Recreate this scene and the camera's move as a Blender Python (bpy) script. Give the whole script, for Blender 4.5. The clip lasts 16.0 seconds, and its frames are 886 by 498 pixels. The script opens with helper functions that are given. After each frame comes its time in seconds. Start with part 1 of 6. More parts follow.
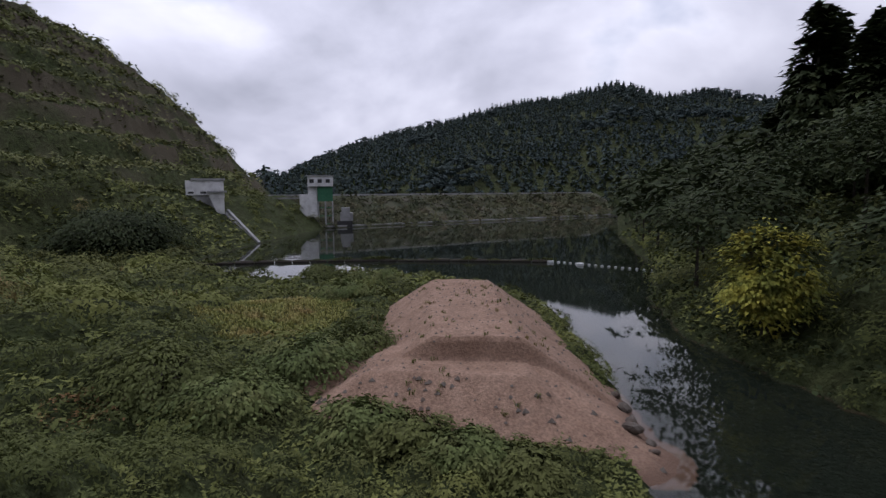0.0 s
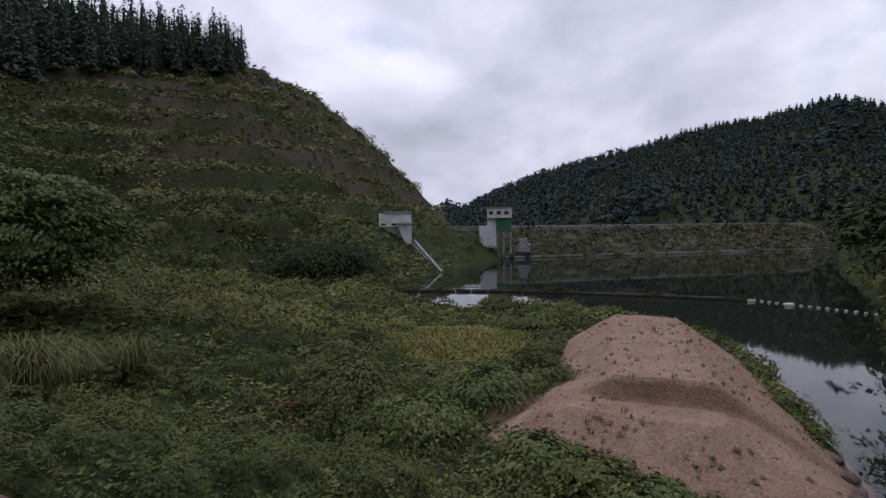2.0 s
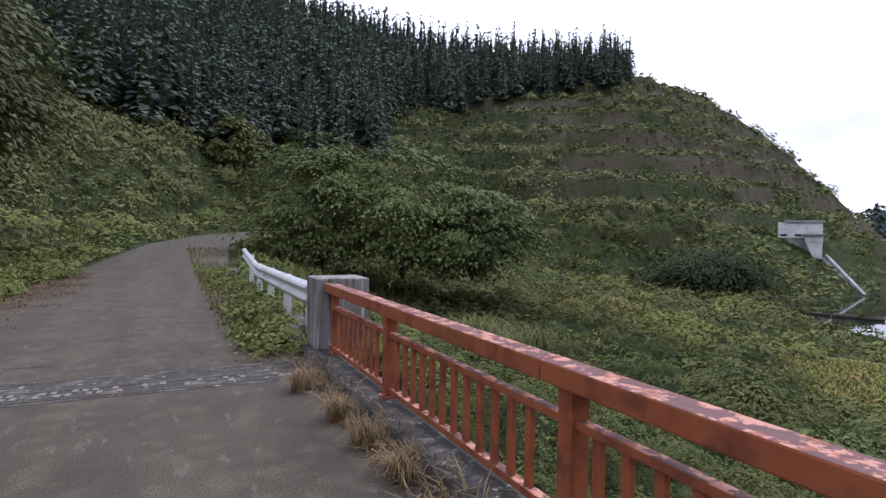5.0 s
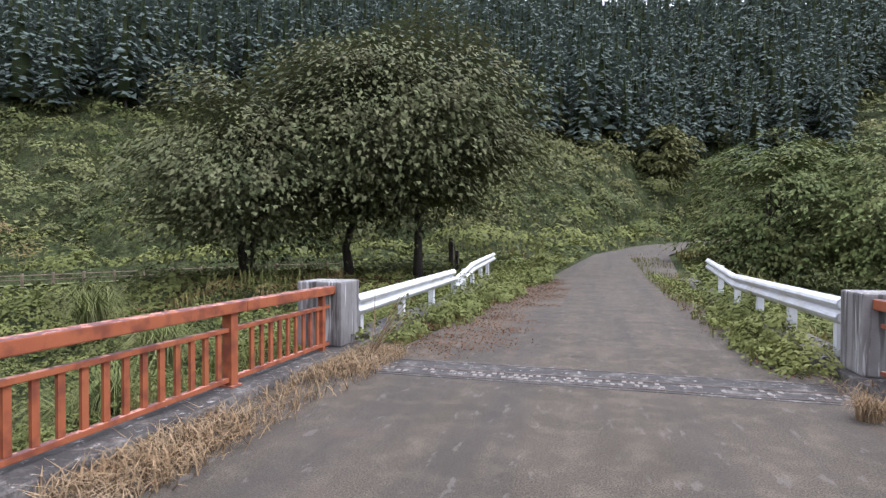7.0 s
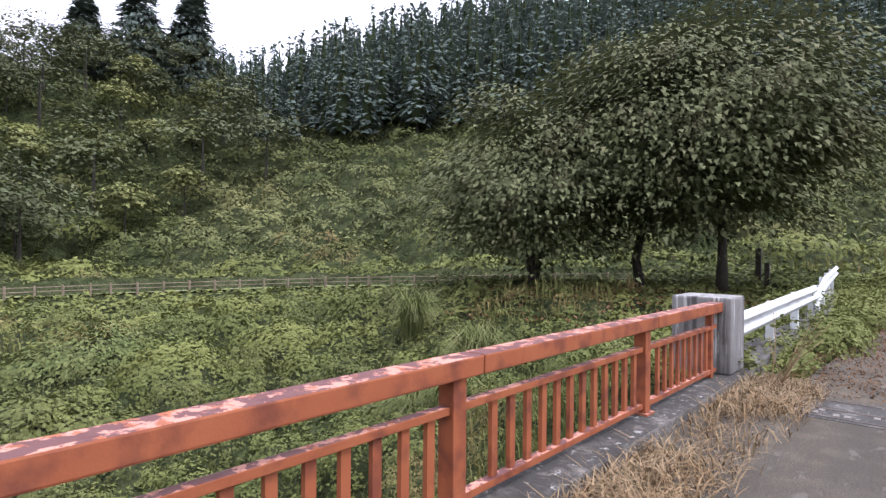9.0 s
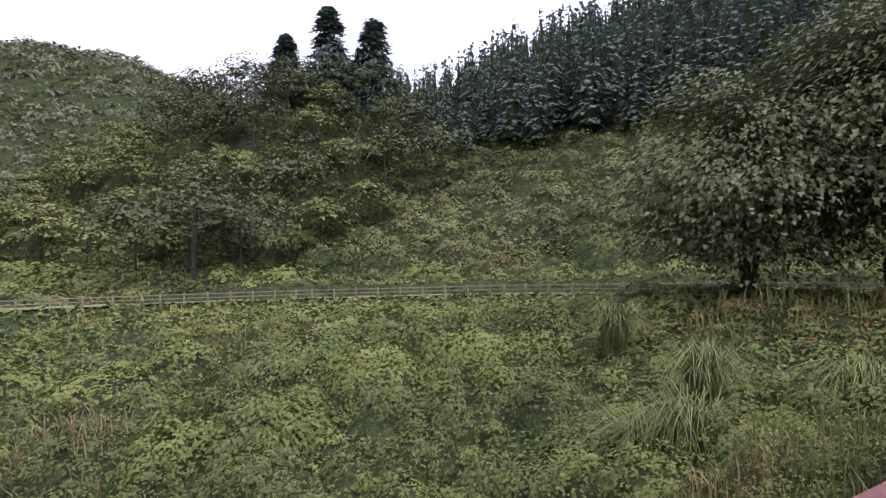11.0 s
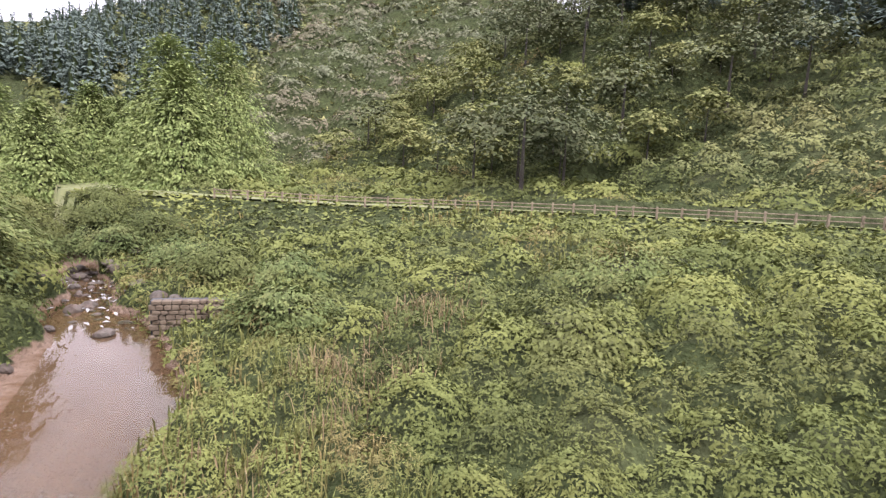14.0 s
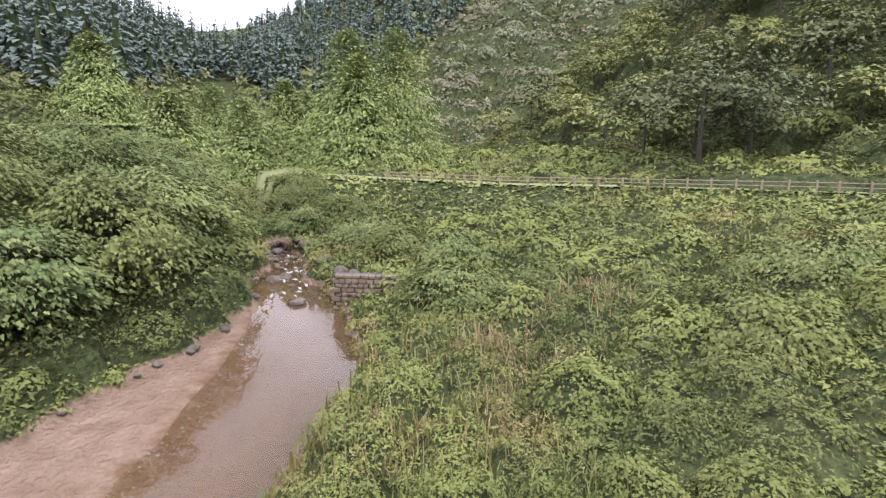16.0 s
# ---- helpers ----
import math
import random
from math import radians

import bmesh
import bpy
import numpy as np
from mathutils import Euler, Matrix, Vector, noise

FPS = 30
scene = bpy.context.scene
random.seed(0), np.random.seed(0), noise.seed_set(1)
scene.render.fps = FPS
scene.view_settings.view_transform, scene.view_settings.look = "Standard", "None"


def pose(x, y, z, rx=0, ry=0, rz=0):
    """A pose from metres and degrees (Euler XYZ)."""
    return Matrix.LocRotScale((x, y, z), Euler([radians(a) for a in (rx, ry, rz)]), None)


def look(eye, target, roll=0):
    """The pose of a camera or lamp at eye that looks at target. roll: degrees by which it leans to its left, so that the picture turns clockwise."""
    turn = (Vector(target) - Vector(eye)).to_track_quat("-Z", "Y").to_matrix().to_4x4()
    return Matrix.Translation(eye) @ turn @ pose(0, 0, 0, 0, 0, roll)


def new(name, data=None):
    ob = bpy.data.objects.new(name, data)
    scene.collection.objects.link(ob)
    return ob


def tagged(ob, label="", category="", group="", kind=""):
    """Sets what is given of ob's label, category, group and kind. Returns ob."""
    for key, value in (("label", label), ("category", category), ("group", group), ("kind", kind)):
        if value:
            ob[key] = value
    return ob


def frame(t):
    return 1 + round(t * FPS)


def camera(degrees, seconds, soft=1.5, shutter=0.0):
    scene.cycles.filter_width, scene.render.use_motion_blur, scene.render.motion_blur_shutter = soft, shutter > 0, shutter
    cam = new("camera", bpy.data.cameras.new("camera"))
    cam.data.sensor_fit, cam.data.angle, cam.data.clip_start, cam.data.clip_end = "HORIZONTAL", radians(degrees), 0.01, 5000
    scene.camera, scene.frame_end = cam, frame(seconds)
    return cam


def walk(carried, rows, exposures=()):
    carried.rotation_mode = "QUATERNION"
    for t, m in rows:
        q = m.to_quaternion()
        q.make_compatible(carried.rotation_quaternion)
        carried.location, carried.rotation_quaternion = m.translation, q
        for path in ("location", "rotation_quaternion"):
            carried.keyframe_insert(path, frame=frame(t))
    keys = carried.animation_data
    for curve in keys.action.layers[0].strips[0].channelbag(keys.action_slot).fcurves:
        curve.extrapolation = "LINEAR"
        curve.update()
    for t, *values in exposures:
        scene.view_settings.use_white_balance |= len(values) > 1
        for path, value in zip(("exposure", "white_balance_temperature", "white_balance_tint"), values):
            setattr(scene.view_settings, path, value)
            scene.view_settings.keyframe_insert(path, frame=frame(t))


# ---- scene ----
# x: towards the reservoir, y: along the bridge to the hillside, z: up. Deck surface at z = 0.
cam = camera(76.8, 16.0, soft=1.4)
PATH = [
    (0.0, 3.241, 0.016, 1.558, -80.85, -5.52, -0.60),
    (0.5, 3.202, 0.027, 1.593, -77.56, -5.11, -0.81),
    (1.0, 3.250, -0.015, 1.611, -72.72, -4.18, -0.99),
    (1.5, 3.200, 0.000, 1.606, -67.74, -3.11, -0.79),
    (2.0, 2.965, 0.070, 1.622, -62.89, -2.15, -0.70),
    (2.5, 2.773, 0.139, 1.645, -59.61, -1.65, -0.63),
    (3.0, 2.606, 0.207, 1.621, -56.68, -1.48, -0.66),
    (3.2, 2.508, 0.240, 1.610, -55.10, -1.43, -0.75),
    (5.3, 1.487, -0.481, 1.727, -19.52, -1.56, 0.65),
    (5.5, 1.406, -0.514, 1.714, -15.40, -1.55, 0.38),
    (6.0, 1.093, -0.635, 1.722, -4.68, -1.29, 0.11),
    (6.5, 0.755, -0.614, 1.676, 5.85, -0.91, 0.01),
    (7.0, 0.391, -0.500, 1.696, 15.78, -0.71, 0.06),
    (7.5, -0.014, -0.430, 1.695, 24.79, -0.68, 0.37),
    (8.0, -0.488, -0.424, 1.697, 32.47, -0.43, 0.41),
    (8.5, -0.967, -0.441, 1.656, 37.47, -0.13, 0.57),
    (9.0, -1.376, -0.559, 1.666, 41.70, 0.15, 0.50),
    (9.5, -1.806, -0.710, 1.646, 46.81, 0.13, 0.39),
    (9.7, -1.920, -0.812, 1.630, 48.98, 0.35, 0.30),
    (11.8, -3.271, -0.719, 1.711, 65.01, -0.26, 1.14),
    (12.0, -3.298, -0.736, 1.663, 67.21, -0.72, 1.65),
    (12.5, -3.469, -0.776, 1.659, 72.08, -2.34, 2.36),
    (13.0, -3.488, -0.815, 1.571, 77.15, -3.96, 2.36),
    (13.5, -3.472, -0.824, 1.590, 83.68, -6.30, 2.38),
    (14.0, -3.424, -0.805, 1.556, 90.03, -8.47, 2.29),
    (14.5, -3.388, -0.747, 1.596, 95.52, -10.05, 1.68),
    (15.0, -3.396, -0.785, 1.594, 100.02, -10.91, 1.16),
    (15.5, -3.382, -0.872, 1.597, 103.42, -11.06, 0.64),
    (16.0, -3.334, -0.896, 1.613, 106.59, -10.93, 0.17),
]
walk(cam, [(t, pose(x, y, z, 90 + tilt, 0, turn) @ pose(0, 0, 0, 0, 0, lean)) for t, x, y, z, turn, tilt, lean in PATH],
     exposures=[(0.0, -1.33, 5900, 18), (3.2, -1.42, 5900, 19), (5.3, -0.12, 5700, 17), (6.0, 0.2, 5700, 17), (7.0, 0.46, 5750, 17), (8.5, 0.58, 5800, 18), (9.0, 0.5, 5800, 19), (9.7, 0.12, 5800, 20), (11.8, 0.35, 5800, 23), (12.5, 0.6, 5850, 23), (14.0, 0.93, 6200, 22), (15.0, 0.9, 6100, 20), (16.0, 0.83, 6000, 18)])

# ---- world and sun ----
world = bpy.data.worlds.new("sky")
scene.world = world
world.use_nodes = True
wt = world.node_tree
wt.nodes.clear()


def link_nodes(tree, a, ao, b, bi):
    tree.links.new(a.outputs[ao], b.inputs[bi])


SUN_B, SUN_E = radians(50), radians(60)
SUN_WAY = (math.sin(SUN_B) * math.cos(SUN_E), math.cos(SUN_B) * math.cos(SUN_E), math.sin(SUN_E))


def build_sky():
    n = wt.nodes
    sky = n.new("ShaderNodeTexSky")
    sky.sky_type = "NISHITA"
    sky.sun_disc = False
    sky.sun_elevation = radians(60)
    sky.sun_rotation = radians(50)
    sky.air_density, sky.dust_density, sky.ozone_density = 1.0, 2.0, 1.0
    gain = n.new("ShaderNodeVectorMath")
    gain.operation = "SCALE"
    gain.inputs["Scale"].default_value = 0.10
    link_nodes(wt, sky, 0, gain, 0)
    co = n.new("ShaderNodeTexCoord")
    sep = n.new("ShaderNodeSeparateXYZ")
    link_nodes(wt, co, "Generated", sep, 0)
    flat = n.new("ShaderNodeMath")          # a cloud deck: direction divided by its height
    flat.operation = "ADD"
    flat.inputs[1].default_value = 0.5
    link_nodes(wt, sep, "Z", flat, 0)
    cu, cv = n.new("ShaderNodeMath"), n.new("ShaderNodeMath")
    for m, ax in ((cu, "X"), (cv, "Y")):
        m.operation = "DIVIDE"
        link_nodes(wt, sep, ax, m, 0)
        link_nodes(wt, flat, 0, m, 1)
    comb = n.new("ShaderNodeCombineXYZ")
    link_nodes(wt, cu, 0, comb, 0)
    link_nodes(wt, cv, 0, comb, 1)
    big = n.new("ShaderNodeTexNoise")
    big.inputs["Scale"].default_value = 2.2
    big.inputs["Detail"].default_value = 7
    big.inputs["Roughness"].default_value = 0.52
    big.inputs["Distortion"].default_value = 0.25
    link_nodes(wt, comb, 0, big, "Vector")
    ramp = n.new("ShaderNodeValToRGB")
    ramp.color_ramp.elements[0].position, ramp.color_ramp.elements[0].color = 0.30, (0.52, 0.53, 0.58, 1)
    ramp.color_ramp.elements[1].position, ramp.color_ramp.elements[1].color = 0.68, (1.12, 1.11, 1.15, 1)
    mid = ramp.color_ramp.elements.new(0.5)
    mid.color = (0.80, 0.80, 0.86, 1)
    link_nodes(wt, big, "Fac", ramp, 0)
    small = n.new("ShaderNodeTexNoise")     # where the deck is thin and blue shows
    small.inputs["Scale"].default_value = 2.3
    small.inputs["Detail"].default_value = 5
    link_nodes(wt, comb, 0, small, "Vector")
    hole = n.new("ShaderNodeMapRange")
    hole.inputs["From Min"].default_value = 0.62
    hole.inputs["From Max"].default_value = 0.78
    hole.inputs["To Max"].default_value = 0.7
    link_nodes(wt, small, "Fac", hole, 0)
    mix = n.new("ShaderNodeMix")
    mix.data_type = "RGBA"
    link_nodes(wt, hole, 0, mix, 0)
    wt.links.new(ramp.outputs[0], mix.inputs[6])
    wt.links.new(gain.outputs[0], mix.inputs[7])
    bg = n.new("ShaderNodeBackground")
    # the veiled sun brightens the clouds around it
    aim = n.new("ShaderNodeVectorMath")
    aim.operation = "DOT_PRODUCT"
    aim.inputs[1].default_value = SUN_WAY
    link_nodes(wt, co, "Generated", aim, 0)
    glow = n.new("ShaderNodeMapRange")
    glow.interpolation_type = "SMOOTHSTEP"
    glow.inputs["From Min"].default_value, glow.inputs["From Max"].default_value = -0.1, 0.9
    glow.inputs["To Min"].default_value, glow.inputs["To Max"].default_value = 1.0, 1.7
    wt.links.new(aim.outputs["Value"], glow.inputs[0])
    high = n.new("ShaderNodeMapRange")      # an overcast sky is brighter overhead
    high.inputs["From Min"].default_value, high.inputs["From Max"].default_value = 0.1, 1.0
    high.inputs["To Min"].default_value, high.inputs["To Max"].default_value = 1.3, 1.8
    wt.links.new(sep.outputs["Z"], high.inputs[0])
    both = n.new("ShaderNodeMath")
    both.operation = "MULTIPLY"
    wt.links.new(glow.outputs[0], both.inputs[0])
    wt.links.new(high.outputs[0], both.inputs[1])
    wt.links.new(both.outputs[0], bg.inputs["Strength"])
    wt.links.new(mix.outputs[2], bg.inputs[0])
    out = n.new("ShaderNodeOutputWorld")
    link_nodes(wt, bg, 0, out, 0)


build_sky()
sun_data = bpy.data.lights.new("sun", "SUN")
sun_data.energy, sun_data.angle, sun_data.color = 2.4, radians(12), (1.0, 0.97, 0.93)
sun = new("sun", sun_data)
# the veiled sun stands over the quarried slope
sun.matrix_world = look(tuple(100 * a for a in SUN_WAY), (0, 0, 0))


# ---- materials ----
def make_material(name, c1, c2, scale=3.0, rough=0.8, bump=0.3, bump_scale=40.0, metal=0.0, c3=None, scale2=0.35, amount2=0.5,
                  island=0.0, spec=0.3, translucent=0.0, distance=0.02, speckle=0.0, speckle_scale=90.0):
    """Two colours by noise, a third by larger stains; fine relief; optional variation by island."""
    m = bpy.data.materials.new(name)
    m.use_nodes = True
    t = m.node_tree
    b = t.nodes["Principled BSDF"]
    co = t.nodes.new("ShaderNodeNewGeometry")
    na = t.nodes.new("ShaderNodeTexNoise")
    na.inputs["Scale"].default_value, na.inputs["Detail"].default_value = scale, 6
    t.links.new(co.outputs["Position"], na.inputs["Vector"])
    spread = t.nodes.new("ShaderNodeMapRange")
    spread.inputs["From Min"].default_value, spread.inputs["From Max"].default_value = 0.32, 0.68
    t.links.new(na.outputs["Fac"], spread.inputs[0])
    mix = t.nodes.new("ShaderNodeMix")
    mix.data_type = "RGBA"
    mix.inputs[6].default_value, mix.inputs[7].default_value = (*c1, 1), (*c2, 1)
    t.links.new(spread.outputs[0], mix.inputs[0])
    last = mix.outputs[2]
    if c3:
        nb = t.nodes.new("ShaderNodeTexNoise")
        nb.inputs["Scale"].default_value, nb.inputs["Detail"].default_value = scale2, 5
        t.links.new(co.outputs["Position"], nb.inputs["Vector"])
        mr = t.nodes.new("ShaderNodeMapRange")
        mr.inputs["From Min"].default_value, mr.inputs["From Max"].default_value, mr.inputs["To Max"].default_value = 0.48, 0.66, amount2
        t.links.new(nb.outputs["Fac"], mr.inputs[0])
        m2 = t.nodes.new("ShaderNodeMix")
        m2.data_type = "RGBA"
        m2.inputs[7].default_value = (*c3, 1)
        t.links.new(mr.outputs[0], m2.inputs[0])
        t.links.new(last, m2.inputs[6])
        last = m2.outputs[2]
    if speckle:
        nf = t.nodes.new("ShaderNodeTexNoise")
        nf.inputs["Scale"].default_value, nf.inputs["Detail"].default_value = speckle_scale, 3
        t.links.new(co.outputs["Position"], nf.inputs["Vector"])
        mr = t.nodes.new("ShaderNodeMapRange")
        mr.inputs["From Min"].default_value, mr.inputs["From Max"].default_value = 0.35, 0.65
        mr.inputs["To Min"].default_value, mr.inputs["To Max"].default_value = 1 - speckle, 1 + speckle
        t.links.new(nf.outputs["Fac"], mr.inputs[0])
        hv = t.nodes.new("ShaderNodeHueSaturation")
        t.links.new(mr.outputs[0], hv.inputs["Value"])
        t.links.new(last, hv.inputs["Color"])
        last = hv.outputs[0]
    if island:
        hs = t.nodes.new("ShaderNodeHueSaturation")
        mr = t.nodes.new("ShaderNodeMapRange")
        mr.inputs["To Min"].default_value, mr.inputs["To Max"].default_value = 1 - island, 1 + island
        t.links.new(co.outputs["Random Per Island"], mr.inputs[0])
        t.links.new(mr.outputs[0], hs.inputs["Value"])
        t.links.new(last, hs.inputs["Color"])
        last = hs.outputs[0]
    t.links.new(last, b.inputs["Base Color"])
    b.inputs["Roughness"].default_value, b.inputs["Metallic"].default_value = rough, metal
    b.inputs["Specular IOR Level"].default_value = spec
    if bump:
        nc = t.nodes.new("ShaderNodeTexNoise")
        nc.inputs["Scale"].default_value, nc.inputs["Detail"].default_value = bump_scale, 4
        t.links.new(co.outputs["Position"], nc.inputs["Vector"])
        bp = t.nodes.new("ShaderNodeBump")
        bp.inputs["Strength"].default_value, bp.inputs["Distance"].default_value = bump, distance
        t.links.new(nc.outputs["Fac"], bp.inputs["Height"])
        t.links.new(bp.outputs[0], b.inputs["Normal"])
    if translucent:
        tr = t.nodes.new("ShaderNodeBsdfTranslucent")
        t.links.new(last, tr.inputs[0])
        ms = t.nodes.new("ShaderNodeMixShader")
        ms.inputs[0].default_value = translucent
        t.links.new(b.outputs[0], ms.inputs[1])
        t.links.new(tr.outputs[0], ms.inputs[2])
        t.links.new(ms.outputs[0], t.nodes["Material Output"].inputs[0])
    return m


def leaf_material(name, c1, c2, c3, scale=0.25, scale2=0.9, amount2=0.55, island=0.35, rough=0.75):
    return make_material(name, c1, c2, scale=scale, rough=rough, bump=0, c3=c3, scale2=scale2, amount2=amount2, island=island, spec=0.08, translucent=0.12)


# Dark tone puts the shade under and between leaves into the ground colour.
M_SHADE_SOIL = make_material("shaded_undergrowth", (0.027, 0.034, 0.013), (0.048, 0.058, 0.023), scale=3.2, bump=1.0, bump_scale=4.5, c3=(0.052, 0.055, 0.025), scale2=0.3, amount2=0.6, distance=0.35, rough=0.9, spec=0.05, speckle=0.35, speckle_scale=1.3)
M_KUDZU = leaf_material("kudzu_leaves", (0.085, 0.102, 0.032), (0.172, 0.184, 0.055), (0.200, 0.196, 0.060), scale=0.13, scale2=0.4, amount2=0.35, island=0.08)
M_GRASS = leaf_material("tall_grass", (0.104, 0.120, 0.036), (0.148, 0.144, 0.048), (0.232, 0.156, 0.075), scale=0.5, scale2=0.35, amount2=0.7, island=0.3)
M_SHRUB = leaf_material("hillside_shrubs", (0.068, 0.081, 0.027), (0.104, 0.116, 0.037), (0.138, 0.138, 0.048), scale=0.14, scale2=0.06, island=0.28)
# Greens greyed for distance haze; the brown patches are dry growth.
M_FARHILL = leaf_material("hazy_cleared_hill_shrubs", (0.105, 0.115, 0.068), (0.140, 0.146, 0.086), (0.165, 0.122, 0.085), scale=0.06, scale2=0.035, island=0.3)
M_BROAD = leaf_material("broadleaf_crowns", (0.072, 0.098, 0.035), (0.127, 0.151, 0.051), (0.174, 0.169, 0.064), scale=0.12, island=0.28)
M_SPUR = leaf_material("spur_crowns", (0.052, 0.066, 0.033), (0.110, 0.121, 0.057), (0.154, 0.147, 0.075), scale=0.12, island=0.3)
M_LIGHTWOOD = leaf_material("light_broadleaf_crowns", (0.114, 0.129, 0.047), (0.172, 0.179, 0.063), (0.208, 0.192, 0.072), scale=0.12, island=0.25)
# Bluish tone carries the distance haze of the far hill in its colour.
M_FARWOOD = leaf_material("hazy_far_forest", (0.038, 0.055, 0.056), (0.050, 0.068, 0.064), (0.062, 0.080, 0.060), scale=0.05, scale2=0.03, island=0.35)
M_HILLVINE = leaf_material("hillside_vines", (0.107, 0.120, 0.048), (0.168, 0.173, 0.066), (0.204, 0.186, 0.075), scale=0.14, scale2=0.06, island=0.28)
# Darker green: the backlit slope's shade is put into the leaf colour.
M_SHADY = leaf_material("shade_darkened_leaves", (0.023, 0.034, 0.014), (0.037, 0.049, 0.020), (0.065, 0.071, 0.027), scale=0.15, island=0.3)
# Blue-green needles, made paler and bluer to hold the forest's haze in colour.
M_CONIFER = leaf_material("hazy_conifer_needles", (0.088, 0.114, 0.098), (0.108, 0.136, 0.112), (0.124, 0.148, 0.108), scale=0.1, island=0.15, rough=0.8)
M_CHESTNUT = leaf_material("chestnut_leaves", (0.092, 0.106, 0.048), (0.125, 0.136, 0.060), (0.155, 0.108, 0.066), scale=0.5, scale2=0.6, amount2=0.3, island=0.12)
M_GINKGO = leaf_material("feathery_green_leaves", (0.149, 0.196, 0.064), (0.207, 0.241, 0.081), (0.230, 0.253, 0.098), scale=0.4, island=0.25)
M_YELLOW = leaf_material("yellowing_leaves", (0.170, 0.200, 0.050), (0.330, 0.310, 0.052), (0.420, 0.350, 0.052), scale=0.8, island=0.25)
M_DRY = leaf_material("dry_straw", (0.260, 0.190, 0.110), (0.190, 0.125, 0.065), (0.310, 0.240, 0.150), scale=3, rough=0.9)
M_BARK = make_material("tree_bark", (0.035, 0.028, 0.022), (0.07, 0.06, 0.05), scale=9, bump=0.9, bump_scale=25, distance=0.03)
M_ASPHALT = make_material("worn_asphalt", (0.045, 0.037, 0.025), (0.070, 0.057, 0.040), scale=0.9, rough=0.9, bump=0.6, bump_scale=140, c3=(0.111, 0.092, 0.063), scale2=3.4, amount2=0.42, distance=0.008, speckle=0.55, speckle_scale=75)
M_CONCRETE = make_material("weathered_concrete", (0.095, 0.085, 0.073), (0.155, 0.142, 0.125), scale=5, rough=0.92, bump=0.6, bump_scale=60, c3=(0.036, 0.032, 0.028), scale2=1.8, amount2=0.8, distance=0.01, speckle=0.3, speckle_scale=30)
M_PILLAR = make_material("stained_pillar_concrete", (0.18, 0.172, 0.160), (0.27, 0.26, 0.245), scale=4, rough=0.92, bump=0.5, bump_scale=40, c3=(0.10, 0.095, 0.085), scale2=2.0, amount2=0.7, distance=0.01)
M_RED = make_material("red_rail_paint", (0.275, 0.080, 0.032), (0.305, 0.097, 0.038), scale=6, rough=0.6, bump=0.25, bump_scale=70, c3=(0.120, 0.034, 0.021), scale2=5.0, amount2=0.75, distance=0.004)
M_RUST = make_material("rusty_joint_steel", (0.07, 0.024, 0.018), (0.10, 0.036, 0.026), scale=14, rough=0.85, bump=0.4, bump_scale=60, distance=0.003)
M_WHITE = make_material("white_guardrail_paint", (0.527, 0.544, 0.544), (0.612, 0.629, 0.629), scale=3, rough=0.45, bump=0.1, bump_scale=50, c3=(0.383, 0.357, 0.306), scale2=2.5, amount2=0.5, distance=0.003)
M_SAND = make_material("heaped_sand", (0.225, 0.142, 0.097), (0.277, 0.182, 0.129), scale=1.3, rough=0.95, bump=0.9, bump_scale=14, c3=(0.180, 0.110, 0.073), scale2=0.6, amount2=0.6, distance=0.06, speckle=0.22, speckle_scale=9)
M_WALLSTONE = make_material("brown_wall_stone", (0.090, 0.066, 0.044), (0.155, 0.120, 0.082), scale=2.5, rough=0.9, bump=0.6, bump_scale=14, distance=0.03)
M_LITTER = leaf_material("brown_leaf_litter", (0.100, 0.052, 0.026), (0.160, 0.085, 0.042), (0.200, 0.125, 0.070), scale=2.0, rough=0.9)
M_BED = make_material("river_bed", (0.256, 0.180, 0.120), (0.200, 0.132, 0.080), scale=0.7, rough=0.9, bump=0.6, bump_scale=12, c3=(0.336, 0.272, 0.224), scale2=5.0, amount2=0.6, distance=0.04)
M_STONE = make_material("river_stone", (0.062, 0.050, 0.040), (0.118, 0.100, 0.082), scale=3, rough=0.85, bump=0.6, bump_scale=12, c3=(0.075, 0.041, 0.026), scale2=0.9, amount2=0.5, distance=0.05)
M_DAM = make_material("dam_grass_face", (0.034, 0.041, 0.020), (0.055, 0.058, 0.031), scale=0.3, rough=0.95, bump=0.8, bump_scale=2.0, c3=(0.102, 0.089, 0.068), scale2=0.25, amount2=0.7, distance=0.3)
M_WALL = make_material("white_plaster", (0.62, 0.62, 0.62), (0.74, 0.74, 0.74), scale=0.6, rough=0.8, bump=0.15, bump_scale=8, c3=(0.4, 0.39, 0.38), scale2=0.8, amount2=0.5)
M_GREY = make_material("grey_concrete_wall", (0.27, 0.27, 0.27), (0.36, 0.36, 0.36), scale=0.8, rough=0.9, bump=0.3, bump_scale=10, c3=(0.13, 0.13, 0.13), scale2=0.5, amount2=0.6)
M_GREEN = make_material("green_steel", (0.03, 0.13, 0.07), (0.05, 0.17, 0.09), scale=2, rough=0.5, bump=0.1)
M_DARK = make_material("dark_steel", (0.03, 0.03, 0.033), (0.05, 0.05, 0.05), scale=3, rough=0.6, bump=0.1)
M_WOOD = make_material("greyed_fence_wood", (0.160, 0.125, 0.085), (0.240, 0.190, 0.130), scale=4, rough=0.9, bump=0.4, bump_scale=20)


